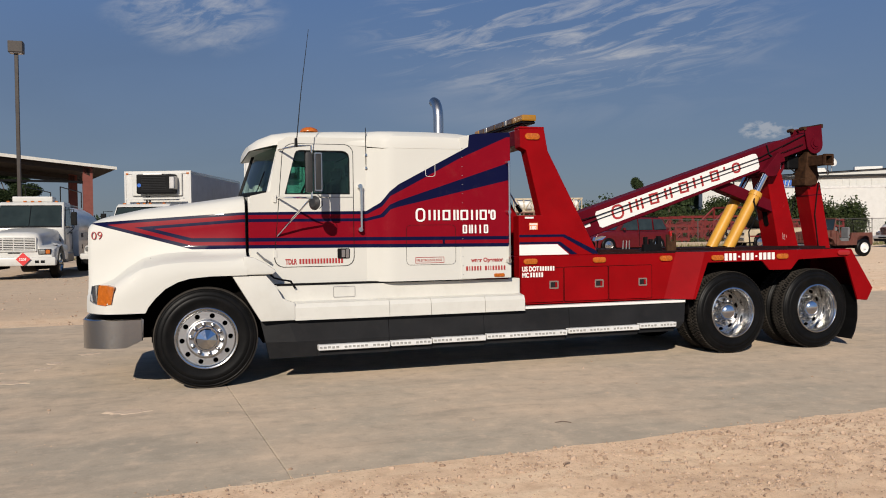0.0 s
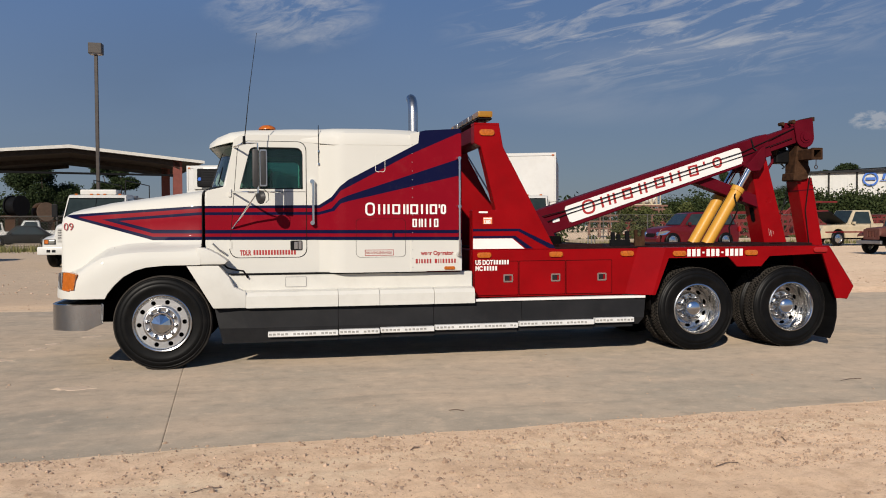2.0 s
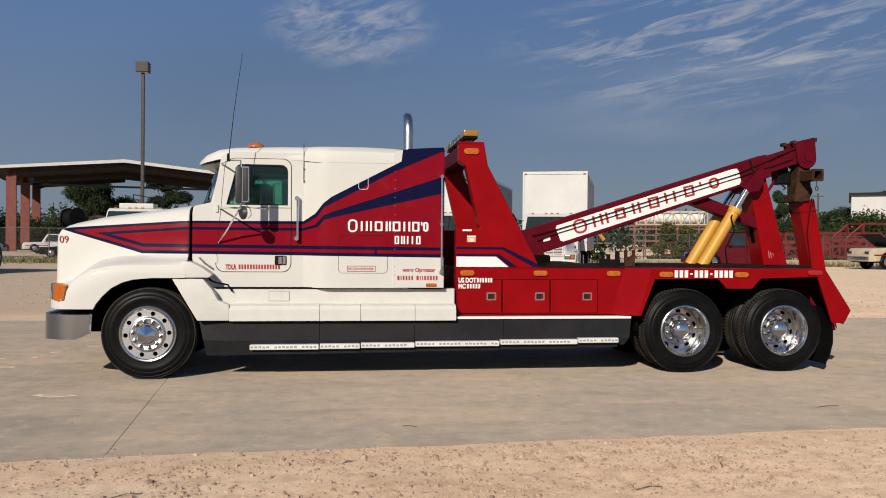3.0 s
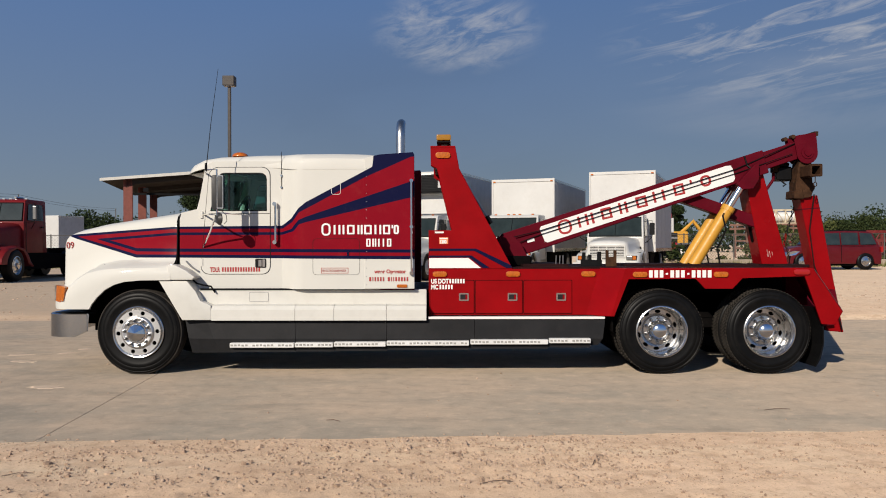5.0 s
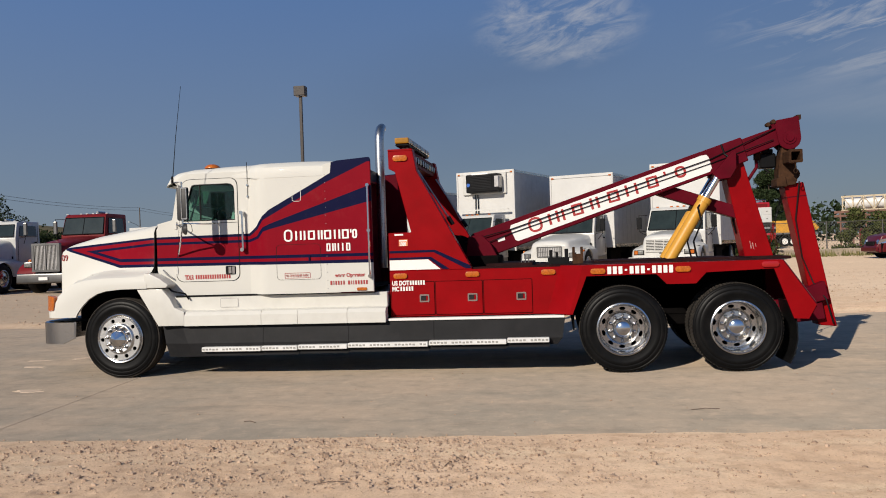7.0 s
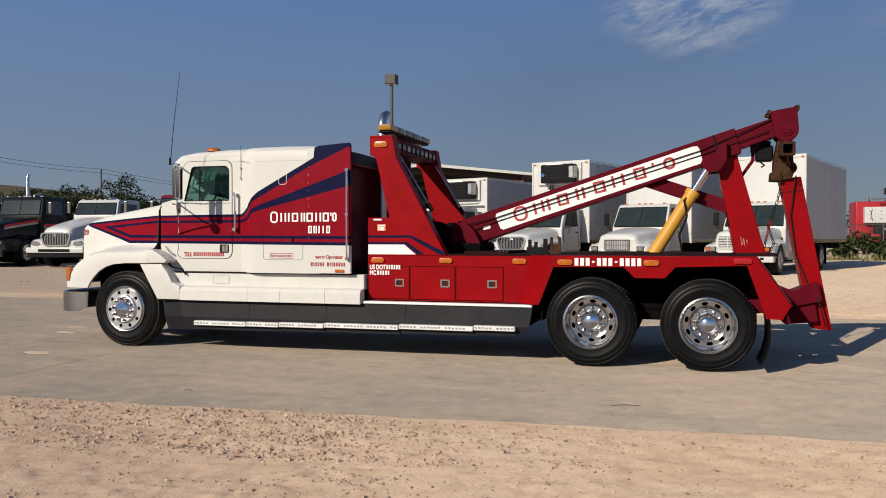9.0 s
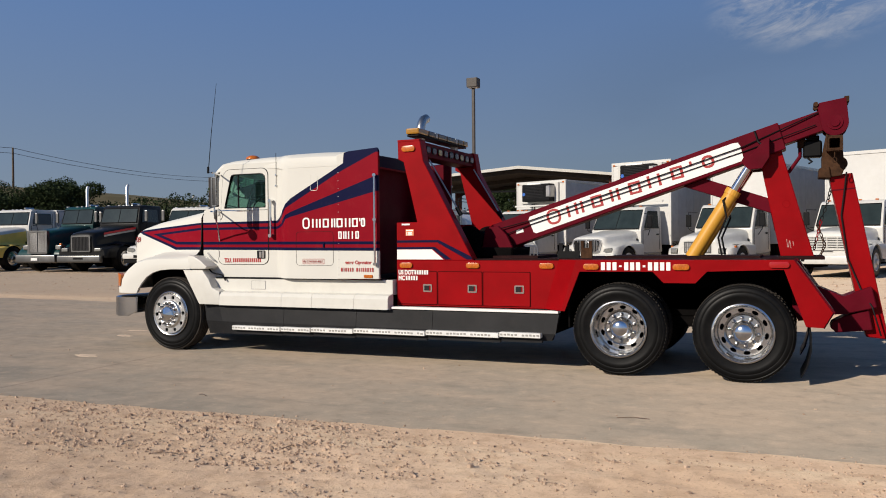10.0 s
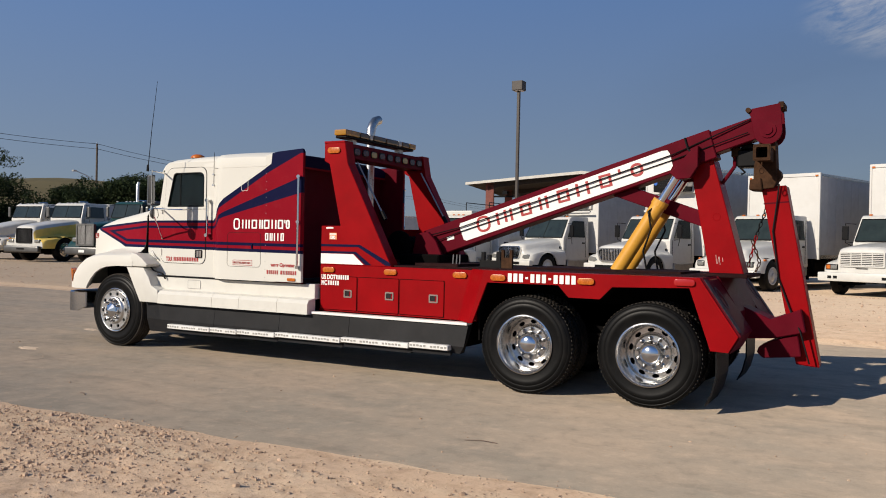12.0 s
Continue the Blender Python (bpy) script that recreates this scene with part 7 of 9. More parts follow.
def tractor(label, x, y, rz, paint, fender, stripe=None, stacks=True, sleeper=False, style="tall", z_cab=2.65, size=1.14):
    t = thing("tractor_unit", label, "truck", pose(x, y, lot_height(x, y), 0, 0, rz) @ Matrix.Scale(size, 4), group="parked tractor units")
    if style == "tall":
        hood_parts(t, -1.05, 1.12, 1.56, 1.86, 0.50, 0.72, paint, fender, style)
    else:
        hood_parts(t, -1.12, 1.12, 1.48 if style == "slope" else 1.36, 1.84, 0.54, 0.78, paint, fender, style, 0.50)
    cab_parts(t, 1.05, 1.90, z_cab, 0.80 if style == "tall" else 0.92, 1.6, paint, 0.2, "chrome")
    part("cab_underside", boxes((-0.8, 0.8, 1.0, 2.7, 0.4, 0.9)), m_under, t)
    part("air_horn", tube([(0.3, 1.5, z_cab + 0.06), (0.3, 2.0, z_cab + 0.06)], 0.04, 8), m_bumper, t)
    if sleeper:
        part("sleeper", box(-0.95, 0.95, 2.66, 3.5, 0.9, z_cab + 0.02, 0.06, 2), m_box_side, t, smooth=True)
    if stripe is not None:
        part("door_band", boxes((0.923, 0.928, 1.2, 2.6, 1.50, 1.60)), stripe, t)
        part("door_line", boxes((0.923, 0.928, 1.2, 2.6, 1.42, 1.485)), m_steel, t)
    for s in (-1, 1):
        add_wheel(t, s * 1.10, 0, 0.51, 0.28, s, m_alu)
        for yy in (4.4, 5.7):
            add_wheel(t, s * 1.2, yy, 0.51, 0.55, s, m_alu)
        if stacks and s < 0:
            part("exhaust_pipe", tube([(s * 0.95, 2.85, 0.9), (s * 0.95, 2.85, 3.5), (s * 0.95, 2.92, 3.62)], 0.07, 12), m_pipe, t, smooth=True)
    # last, low block is added to darken the ground gap like a shadow
    part("chassis", boxes((-0.45, 0.45, -0.9, 6.4, 0.55, 0.9), (-0.9, 0.9, 4.2, 5.4, 0.9, 1.05), (-0.85, 0.85, -0.5, 6.2, 0.36, 0.85)), m_under, t)
    return t


tractor("teal tractor unit with tall chrome grille", -22.70, 26.7, 8, m_teal, m_teal)
tractor("black tractor unit with maroon and silver hood stripes", -20.05, 26.7, 8, m_maroon, m_maroon, m_placard, True, False, "slope")
tractor("white and pale yellow tractor unit with black grille", -26.65, 26.3, 8, m_truck_white, m_paleyellow, None, False, True, "slope", 2.6)
tractor("plain white tractor unit with square grille", -30.40, 26.6, 8, m_truck_white, m_truck_white, None, False, False, "mesh", 2.6)
tractor("white day cab truck with chrome oval grille", -16.40, 27.0, 5, m_truck_white, m_truck_white, None, False, False, "oval", 2.5)
tractor("faded red tractor unit with tall chrome grille", -12.60, 27.2, 2, m_kwred, m_kwred, None, False, False)
tractor("white tractor unit parked at the end of the yard", 42.2, 39.4, -96, m_truck_white, m_truck_white, None, False, False, "oval", 2.6, 1.0)


def car(name, label, category, x, y, rz, length, height, paint, kind_="suv", wheel_r=0.34, rim=None, hood_up=False, lift=0.0):
    """A car or pickup: nose towards -x, wheels along y."""
    t = thing(name, label, category, pose(x, y, lot_height(x, y), 0, 0, rz))
    L = length / 2
    wb = L * (0.64 if kind_ == "suv" else 0.60)
    zb, zh = 0.28 + lift, height * (0.63 if kind_ == "suv" else 0.56 + lift * 0.25)

    def arch(cx):
        return [(cx + (wheel_r + 0.06) * math.cos(a), zb + 0.02 + (wheel_r + 0.10) * math.sin(a)) for a in [math.pi * i / 8 for i in range(9)]]

    low = [(L, zb), (L + 0.02, zh * 0.75), (L - 0.04, zh), (-L * 0.42, zh), (-L * 0.92, zh - 0.13), (-L, zh * 0.62), (-L, zb)] if kind_ != "pickup" else \
          [(L, zb + 0.1), (L, zh), (-L * 0.40, zh), (-L * 0.94, zh - 0.06), (-L, zh * 0.72), (-L, zb)]
    if kind_ == "suv":
        low = [(L * 0.98, zb), (L, zh * 0.55), (L * 0.985, zh * 0.80), (L * 0.95, zh), (L * 0.4, zh + 0.0), (-L * 0.44, zh - 0.02), (-L * 0.62, zh - 0.045), (-L * 0.80, zh - 0.10), (-L * 0.90, zh - 0.17), (-L * 0.955, zh * 0.68), (-L * 0.97, zh * 0.55), (-L, zh * 0.48), (-L, zb + 0.08), (-L * 0.96, zb)]

    def taper(bm_):
        """Narrow the nose and tail in plan."""
        if kind_ == "suv":
            for v in bm_.verts:
                f = max(0.0, abs(v.co.x) / L - 0.62) / 0.38
                v.co.y *= 1 - (0.20 if v.co.x < 0 else 0.12) * min(1.1, f) ** 2
                if v.co.z > zh * 0.8:
                    v.co.y *= 0.965
        return bm_

    poly = low + arch(-wb)[::-1] + arch(wb)[::-1]
    hw_ = 0.88
    part("body", taper(prism(poly, -hw_, hw_, 0.05 if kind_ == "suv" else 0.03, 3 if kind_ == "suv" else 2)), paint, t, smooth=True)
    part("underbody", boxes((-L + 0.2, L - 0.2, -hw_ + 0.1, hw_ - 0.1, zb - 0.06, zb + 0.45)), m_under, t)
    if kind_ == "pickup":
        gh = [(-L * 0.38, zh), (-L * 0.20, height), (L * 0.18, height), (L * 0.24, zh)]
        wins = [[(-L * 0.30, zh + 0.04), (-L * 0.165, height - 0.09), (L * 0.14, height - 0.09), (L * 0.17, zh + 0.04)]]
    elif kind_ == "sedan":
        gh = [(-L * 0.40, zh), (-L * 0.12, height), (L * 0.38, height - 0.03), (L * 0.75, zh)]
        wins = [[(-L * 0.30, zh + 0.03), (-L * 0.09, height - 0.08), (L * 0.13, height - 0.08), (L * 0.13, zh + 0.03)], [(L * 0.16, zh + 0.03), (L * 0.16, height - 0.08), (L * 0.36, height - 0.1), (L * 0.6, zh + 0.03)]]
    else:
        gh = [(-L * 0.47, zh - 0.05), (-L * 0.23, height - 0.09), (-L * 0.12, height - 0.03), (L * 0.25, height), (L * 0.70, height - 0.03), (L * 0.82, height - 0.10), (L * 0.95, zh - 0.02)]
        wins = [[(-L * 0.34, zh + 0.03), (-L * 0.17, height - 0.13), (L * 0.12, height - 0.10), (L * 0.12, zh + 0.03)], [(L * 0.15, zh + 0.03), (L * 0.15, height - 0.08), (L * 0.50, height - 0.09), (L * 0.50, zh + 0.03)],
                [(L * 0.54, zh + 0.03), (L * 0.54, height - 0.09), (L * 0.78, height - 0.13), (L * 0.87, zh + 0.06)]]
    g = prism(gh, -hw_ + 0.04, hw_ - 0.04, 0.03, 2)
    taper(g)
    for v in g.verts:
        v.co.y *= 1 - 0.16 * max(0, v.co.z - zh) / (height - zh)
    part("greenhouse", g, paint, t, smooth=True)
    for s in (-1, 1):
        for w_ in wins:
            gl = prism(w_, -0.006, 0.006)
            for v in gl.verts:
                v.co.y += s * ((hw_ - 0.04) * (1 - 0.16 * max(0, v.co.z - zh) / (height - zh)) + 0.004)
            part("side_window", gl, m_dark_glass, t)
    (xa, za), (xb, zb2) = gh[0], gh[1]
    part("windscreen", loft([[(xa + 0.03, -0.74, za + 0.10), (xa + 0.03, 0.74, za + 0.10), (xa + 0.10, 0.74, za + 0.06), (xa + 0.10, -0.74, za + 0.06)], [(xb - 0.035, -0.64, zb2 - 0.015), (xb - 0.035, 0.64, zb2 - 0.015), (xb, 0.64, zb2 - 0.08), (xb, -0.64, zb2 - 0.08)]], True, True), m_dark_glass, t)
    for s in (-1, 1):
        for wx in (-wb, wb):
            e = add_wheel(t, 0, 0, wheel_r, 0.22, 1, rim or m_alu)
            e.matrix_basis = pose(wx, s * (hw_ + 0.01), wheel_r, 0, 0, 0 if s < 0 else 180)
        part("headlight", box(-L - 0.01, -L + 0.16, min(s * 0.5, s * 0.84), max(s * 0.5, s * 0.84), zh * 0.68, zh * 0.82, 0.02), m_chrome, t) if kind_ != "suv" else \
            part("headlight", taper(prism([(-L * 0.975, zh * 0.56), (-L * 0.95, zh * 0.72), (-L * 0.80, zh * 0.79), (-L * 0.70, zh * 0.76), (-L * 0.80, zh * 0.60)], s * 0.60, s * 0.893, 0.012)), m_chrome, t)
        part("tail_light", box(L - 0.08, L + 0.03, min(s * 0.68, s * 0.87), max(s * 0.68, s * 0.87), zh * 0.72, zh * 0.95, 0.02), m_redlens, t)
        part("door_seam", boxes((L * 0.135, L * 0.145, s * hw_ - 0.003, s * hw_ + 0.003, zb + 0.1, zh)), m_black, t)
        part("wing_mirror", box(-L * 0.30, -L * 0.24, min(s * 0.9, s * 1.05), max(s * 0.9, s * 1.05), zh + 0.02, zh + 0.16, 0.02), paint, t)
    part("bumper", boxes((-L - 0.06, -L + 0.05, -0.84, 0.84, zb + 0.05, zb + 0.28, 0.03)), m_chrome if kind_ == "pickup" else paint, t)
    if kind_ == "pickup":
        for ya in (-0.88, 0.80):
            part("bed_rail", boxes((L * 0.28, L - 0.05, ya, ya + 0.08, zh, zh + 0.05)), paint, t)
        part("side_stripe", boxes((-L * 0.9, L * 0.95, -0.886, -0.882, zh * 0.62, zh * 0.68)), m_kwred, t)
    if kind_ == "suv":
        for ya in (-0.66, 0.62):
            part("roof_rail", box(-L * 0.05, L * 0.7, ya, ya + 0.04, height - 0.03, height + 0.045), m_black, t)
        part("grille", box(-L - 0.012, -L + 0.1, -0.42, 0.42, zh * 0.50, zh * 0.66, 0.01), m_black, t)
        part("lower_grille", box(-L - 0.012, -L + 0.1, -0.55, 0.55, zb + 0.06, zb + 0.2, 0.01), m_black, t)
    if hood_up:
        h = prism([(-L * 0.40, zh + 0.03), (-L * 0.38, zh + 0.04), (-L * 0.75, zh + 0.75), (-L * 0.77, zh + 0.73)], -0.75, 0.75)
        part("raised_hood", h, m_black, t, "open hood, dark underside")
    return t


def off_road_car(x, y, rz):
    """An old open off-road car, nose towards -x."""
    t = thing("off_road_car", "rusty brown open off-road car with white steel wheels", "car", pose(x, y, lot_height(x, y), 0, 0, rz))
    part("hood", loft([[(xx, -w, 0.78), (xx, -w, z), (xx, -w * 0.85, z + 0.05), (xx, w * 0.85, z + 0.05), (xx, w, z), (xx, w, 0.78)] for xx, w, z in ((-1.62, 0.42, 1.02), (-1.55, 0.46, 1.05), (-0.62, 0.62, 1.11))], True), m_brown, t)
    part("grille", plate(rrect(-0.45, 0.45, 0.62, 1.05, 0.04), [rrect(-0.03 + k * 0.085, 0.03 + k * 0.085, 0.72, 0.98, 0.02, 2) for k in (-2, -1, 0, 1, 2)], 0, 0.03), m_brown, t).matrix_basis = pose(-1.62, 0, 0, 0, 0, 90)
    part("cowl", box(-0.66, -0.40, -0.72, 0.72, 0.55, 1.14, 0.03, 2), m_brown, t)
    for s in (-1, 1):
        part("fender", loft([[(xx, s * 0.48, z), (xx, s * 0.86, z), (xx, s * 0.86, z - 0.07), (xx, s * 0.48, z - 0.03)] for xx, z in ((-1.62, 0.80), (-1.5, 0.90), (-0.95, 0.92), (-0.72, 0.82), (-0.60, 0.55))], True, True), m_brown, t)
        side = [(-0.42, 0.50), (-0.42, 1.12), (-0.34, 1.10), (-0.26, 0.74), (-0.16, 0.68), (0.24, 0.68), (0.34, 0.76), (0.40, 1.04), (1.52, 1.04), (1.52, 0.50), (1.38, 0.50), (1.34, 0.80), (1.22, 0.90), (0.82, 0.90), (0.70, 0.80), (0.66, 0.50)]
        part("tub_side", prism(side, s * 0.74, s * 0.70), m_brown, t)
        part("rear_fender", box(0.40, 1.50, min(s * 0.45, s * 0.72), max(s * 0.45, s * 0.72), 0.9, 0.95), m_brown, t)
        part("seat", boxes((0.0, 0.42, s * 0.36 - 0.22, s * 0.36 + 0.22, 0.62, 0.80, 0.04), (0.36, 0.48, s * 0.36 - 0.22, s * 0.36 + 0.22, 0.78, 1.28, 0.04)), m_grey_cloth, t, "faded grey seat")
        part("screen_post", tube([(-0.52, s * 0.68, 1.12), (-0.38, s * 0.66, 1.66)], 0.028, 6), m_brown, t)
        part("headlight", lathe([(0, -0.02), (0.085, -0.01), (0.09, 0.02)], 14), m_letter_white, t).matrix_basis = pose(-1.63, s * 0.33, 0.93, 0, 0, -90)
        part("bow", tube([(0.55, s * 0.68, 1.04), (0.50, s * 0.66, 1.62), (1.35, s * 0.66, 1.55), (1.45, s * 0.68, 1.04)], 0.018, 6), m_black, t)
    part("screen_bar", boxes((-0.405, -0.355, -0.68, 0.68, 1.63, 1.69), (-0.545, -0.495, -0.68, 0.68, 1.10, 1.17), (-0.47, -0.43, -0.02, 0.02, 1.14, 1.66)), m_brown, t)
    part("windscreen", loft([[(-0.51, -0.66, 1.15), (-0.51, 0.66, 1.15)], [(-0.38, -0.65, 1.65), (-0.38, 0.65, 1.65)]], False), m_dark_glass, t)
    part("tub_floor", box(-0.42, 1.5, -0.7, 0.7, 0.46, 0.52), m_under, t)
    part("tailgate", box(1.48, 1.53, -0.7, 0.7, 0.5, 1.03, 0.01), m_brown, t)
    part("chassis", boxes((-1.7, 1.6, -0.4, 0.4, 0.36, 0.52), (-1.5, -0.6, -0.4, 0.4, 0.5, 0.8)), m_under, t)
    part("bumper", box(-1.78, -1.70, -0.72, 0.72, 0.44, 0.58, 0.01), m_steel, t)
    part("steering_wheel", tube([(-0.20 + 0.06 * math.sin(k), -0.36 + 0.19 * math.cos(k), 1.16 + 0.17 * math.sin(k)) for k in [2 * math.pi * i / 16 for i in range(17)]], 0.014, 5), m_black, t)
    for s in (-1, 1):
        for wx in (-1.12, 1.02):
            w_ = add_wheel(t, 0, 0, 0.38, 0.2, 1, m_letter_white)
            w_.matrix_basis = pose(wx, s * 0.80, 0.38, 0, 0, 0 if s < 0 else 180)
    return t


m_grey_cloth = worn("faded_grey_cloth", (0.16, 0.16, 0.165), 0.9, vary=0.15)
car("suv", "dark metallic red sport utility car on the gravel", "car", 23.0, 40.0, 3, 4.95, 1.95, m_suvred, "suv", 0.43)
car("pickup", "cream pickup truck with its hood raised", "pickup", 33.9, 41.2, 4, 5.9, 2.05, m_tan, "pickup", 0.43, None, True, 0.16)
off_road_car(26.8, 28.9, 0)
box_truck("white box truck seen from behind at the fence", -22.2, 58, 165, "slats", 3.3, 2.4)
car("sedan", "black parked sedan near the fence", "car", -16.2, 58.5, 12, 4.7, 1.42, m_maroon, "sedan", 0.33)
car("pickup", "white pickup truck beside a black sedan", "pickup", -17.6, 65.5, 14, 5.2, 1.8, m_truck_white, "pickup", 0.38)
car("pickup", "white pickup truck behind the fence", "pickup", -25.5, 82, 17, 5.4, 1.75, m_truck_white, "pickup", 0.38)


# ---- structures behind ----
def light_pole(x, y, h):
    t = thing("lamp_post", "tall dark brown yard lamp post with square head", "lamp post", pose(x, y, lot_height(x, y)))
    m_pole = worn("brown_pole_paint", (0.035, 0.026, 0.021), 0.5, vary=0.15)
    part("pole", box(-0.075, 0.075, -0.075, 0.075, 0, h, 0.012), m_pole, t)
    part("base", lathe([(0, 0), (0.3, 0), (0.3, 0.7), (0, 0.7)], 20, "z"), m_concrete, t)
    part("lamp_head", box(-0.30, 0.30, -0.26, 0.26, h - 0.12, h + 0.38, 0.03, 2), m_pole, t)
    part("lens", boxes((-0.24, 0.24, -0.20, 0.20, h - 0.14, h - 0.118)), m_letter_white, t)


light_pole(-7.35, 40.1, 9.55)


def canopy():
    t = thing("canopy", "open steel canopy with low gable roof on red columns", "canopy", pose(-19.6, 84.6, 0.4, 0, 0, 14))
    m_fascia = worn("weathered_white_fascia", (0.62, 0.60, 0.54), 0.6, vary=0.08, dirt=(0.25, 0.18, 0.12), dirt_amount=0.3)
    m_under_roof = worn("dark_roof_underside", (0.045, 0.035, 0.028), 0.85, vary=0.2)
    m_col = worn("red_oxide_column", (0.19, 0.055, 0.04), 0.6, vary=0.15)
    for s in (-1, 1):
        part("roof_slope", prism([(0, 9.38), (s * 12.8, 8.15), (s * 12.8, 7.95), (0, 9.15)], 0.0, 25.0), m_under_roof, t)
        part("roof_sheet", prism([(0, 9.45), (s * 12.9, 8.22), (s * 12.9, 8.16), (0, 9.39)], -0.1, 25.1), m_fascia, t)
        part("fascia", prism([(0, 9.42), (s * 12.9, 8.2), (s * 12.9, 7.93), (0, 9.12)], -0.16, -0.06), m_fascia, t, "weathered white fascia board")
        for y in (0.8, 12.2, 23.6):
            if s > 0 and y > 20:
                continue
            part("column", box(s * 10.3 - 0.45, s * 10.3 + 0.45, y, y + 0.5, 0, 8.5), m_col, t, "red steel column")
            part("bollard", lathe([(0, 0), (0.14, 0), (0.14, 1.2), (0, 1.3)], 12, "z"), m_paleyellow, t).matrix_basis = pose(s * 10.3 - 1.0, y - 0.8, 0)
            part("rafter", prism([(0, 9.12), (s * 10.5, 8.1), (s * 10.5, 7.3), (s * 9.4, 7.75), (0, 8.72)], y, y + 0.4), m_under_roof, t)
    part("tie_beam", boxes((-10, 10, 0.9, 1.1, 6.6, 6.8)), m_black, t)
    part("floodlight", boxes((-8.7, -8.2, 0.2, 0.6, 6.9, 7.3)), m_black, t)


canopy()


def warehouse():
    t = thing("warehouse", "long white ribbed metal warehouse with blue sign shapes", "warehouse", pose(66.27, 101.46, 0.4, 0, 0, -34))
    m_clad = worn("white_cladding", (0.56, 0.555, 0.52), 0.5, vary=0.04, dirt_amount=0.15)
    part("wall", boxes((4.4, 60, 0, 25, 0, 8.3)), m_clad, t)
    part("roof", loft([[(4.1, -0.5, 8.3), (30, -0.5, 9.2), (60.5, -0.5, 8.3)], [(4.1, 25.5, 8.3), (30, 25.5, 9.6), (60.5, 25.5, 8.3)]], False), m_steel, t)
    part("gable", prism([(4.4, 8.25), (30, 9.1), (60, 8.25)], 0.0, 0.2), m_clad, t)
    part("eave_trim", boxes((4.1, 60.5, -0.55, -0.1, 8.12, 8.4)), m_skirt, t)
    ribs = bmesh.new()
    for x in np.arange(4.6, 60, 0.9):
        merge(ribs, box(x, x + 0.12, -0.06, 0.0, 0.2, 8.05))
    tagged(part("cladding_rib", ribs, m_clad, t), kind="stuff")
    for x in (19.8, 31, 42, 52):
        part("sliding_door", boxes((x, x + 8, -0.16, -0.05, 0, 6.6)), m_box_white, t)
        part("door_track", boxes((x - 0.5, x + 8.5, -0.2, -0.05, 6.6, 6.85)), m_steel, t)
    for x in (8.5, 11.9, 18.3):
        part("downspout", box(x, x + 0.22, -0.2, 0.0, 0, 8.1), m_skirt, t)
    part("corner_trim", boxes((19.1, 19.3, -0.22, -0.02, 0, 8.1)), m_skirt, t)
    part("sign_ring", plate(ring(13.6, 7.2, 0.95, 24), [ring(13.6, 7.2, 0.72, 24)], -0.28, -0.2), m_sign_blue, t, "blue ring shaped sign mark")
    part("sign_bar", boxes((13.05, 14.2, -0.3, -0.2, 7.05, 7.40)), m_sign_blue, t)
    for i in range(7):
        part("sign_block", prism([(14.95 + i * 0.44, 7.15), (15.27 + i * 0.44, 7.15), (15.42 + i * 0.44, 7.85), (15.10 + i * 0.44, 7.85)], -0.28, -0.2), m_sign_blue, t)
    part("sign_line", boxes((14.7, 18.2, -0.28, -0.2, 6.90, 6.98)), m_sign_blue, t)
    dish = part("satellite_dish", lathe([(0.0, 0.25), (0.35, 0.18), (0.62, 0.04), (0.68, -0.04)], 20), m_box_white, t, smooth=True)
    dish.matrix_basis = pose(21.5, 1.0, 10.3, -20, 0, 25)
    part("dish_mast", tube([(21.5, 1.3, 8.6), (21.5, 1.3, 10.2)], 0.06, 6), m_steel, t)
    for x, w in ((18.0, 3.0), (24.5, 3.5), (32, 3)):
        part("roof_vent", box(x, x + w, 2, 3, 8.8, 9.6, 0.1, 2), m_box_white, t)


warehouse()


def utility_pole(x, y, h, lamp=True):
    t = thing("utility_pole", "grey wooden utility pole with a street lamp arm", "utility pole", pose(x, y, lot_height(x, y)), group="utility poles")
    part("pole", tube([(0, 0, 0), (0, 0, h)], 0.2, 8, r2=0.14), m_bark, t)
    part("insulator", lathe([(0, 0), (0.05, 0), (0.06, 0.12), (0.03, 0.2), (0, 0.22)], 8, "z"), m_steel, t).matrix_basis = pose(0, 0, h)
    if lamp:
        part("lamp_arm", tube([(0, 0, h * 0.62), (-0.9, -1.1, h * 0.68), (-1.9, -2.3, h * 0.72)], 0.07, 6), m_steel, t)
        part("lamp_head", box(-2.3, -1.8, -2.8, -2.2, h * 0.715, h * 0.73, 0.01), m_steel, t)
    else:
        part("crossarm", boxes((-1.1, 1.1, -0.06, 0.06, h - 0.6, h - 0.45)), m_bark, t)
    return Vector((x, y, lot_height(x, y) + h))


tops = [utility_pole(x, y, h) for x, y, h in ((-95, 35, 16.5), (-101, 86, 16.0), (-107, 138, 15.2), (-119, 227, 15.5), (-130, 320, 15.5))]
utility_pole(86, 132, 10.5, False)
for i, (a, b) in enumerate(zip(tops, tops[1:])):
    for off, sag in ((0.0, 0.9), (-0.8, 0.8)):
        pts = [a.lerp(b, u) + Vector((0, 0, off - sag * 4 * u * (1 - u))) for u in [k / 14 for k in range(15)]]
        w_ = tagged(part("power_line", tube(pts, 0.04, 4), m_black), "thin black sagging power line between poles", "power line", "power lines")


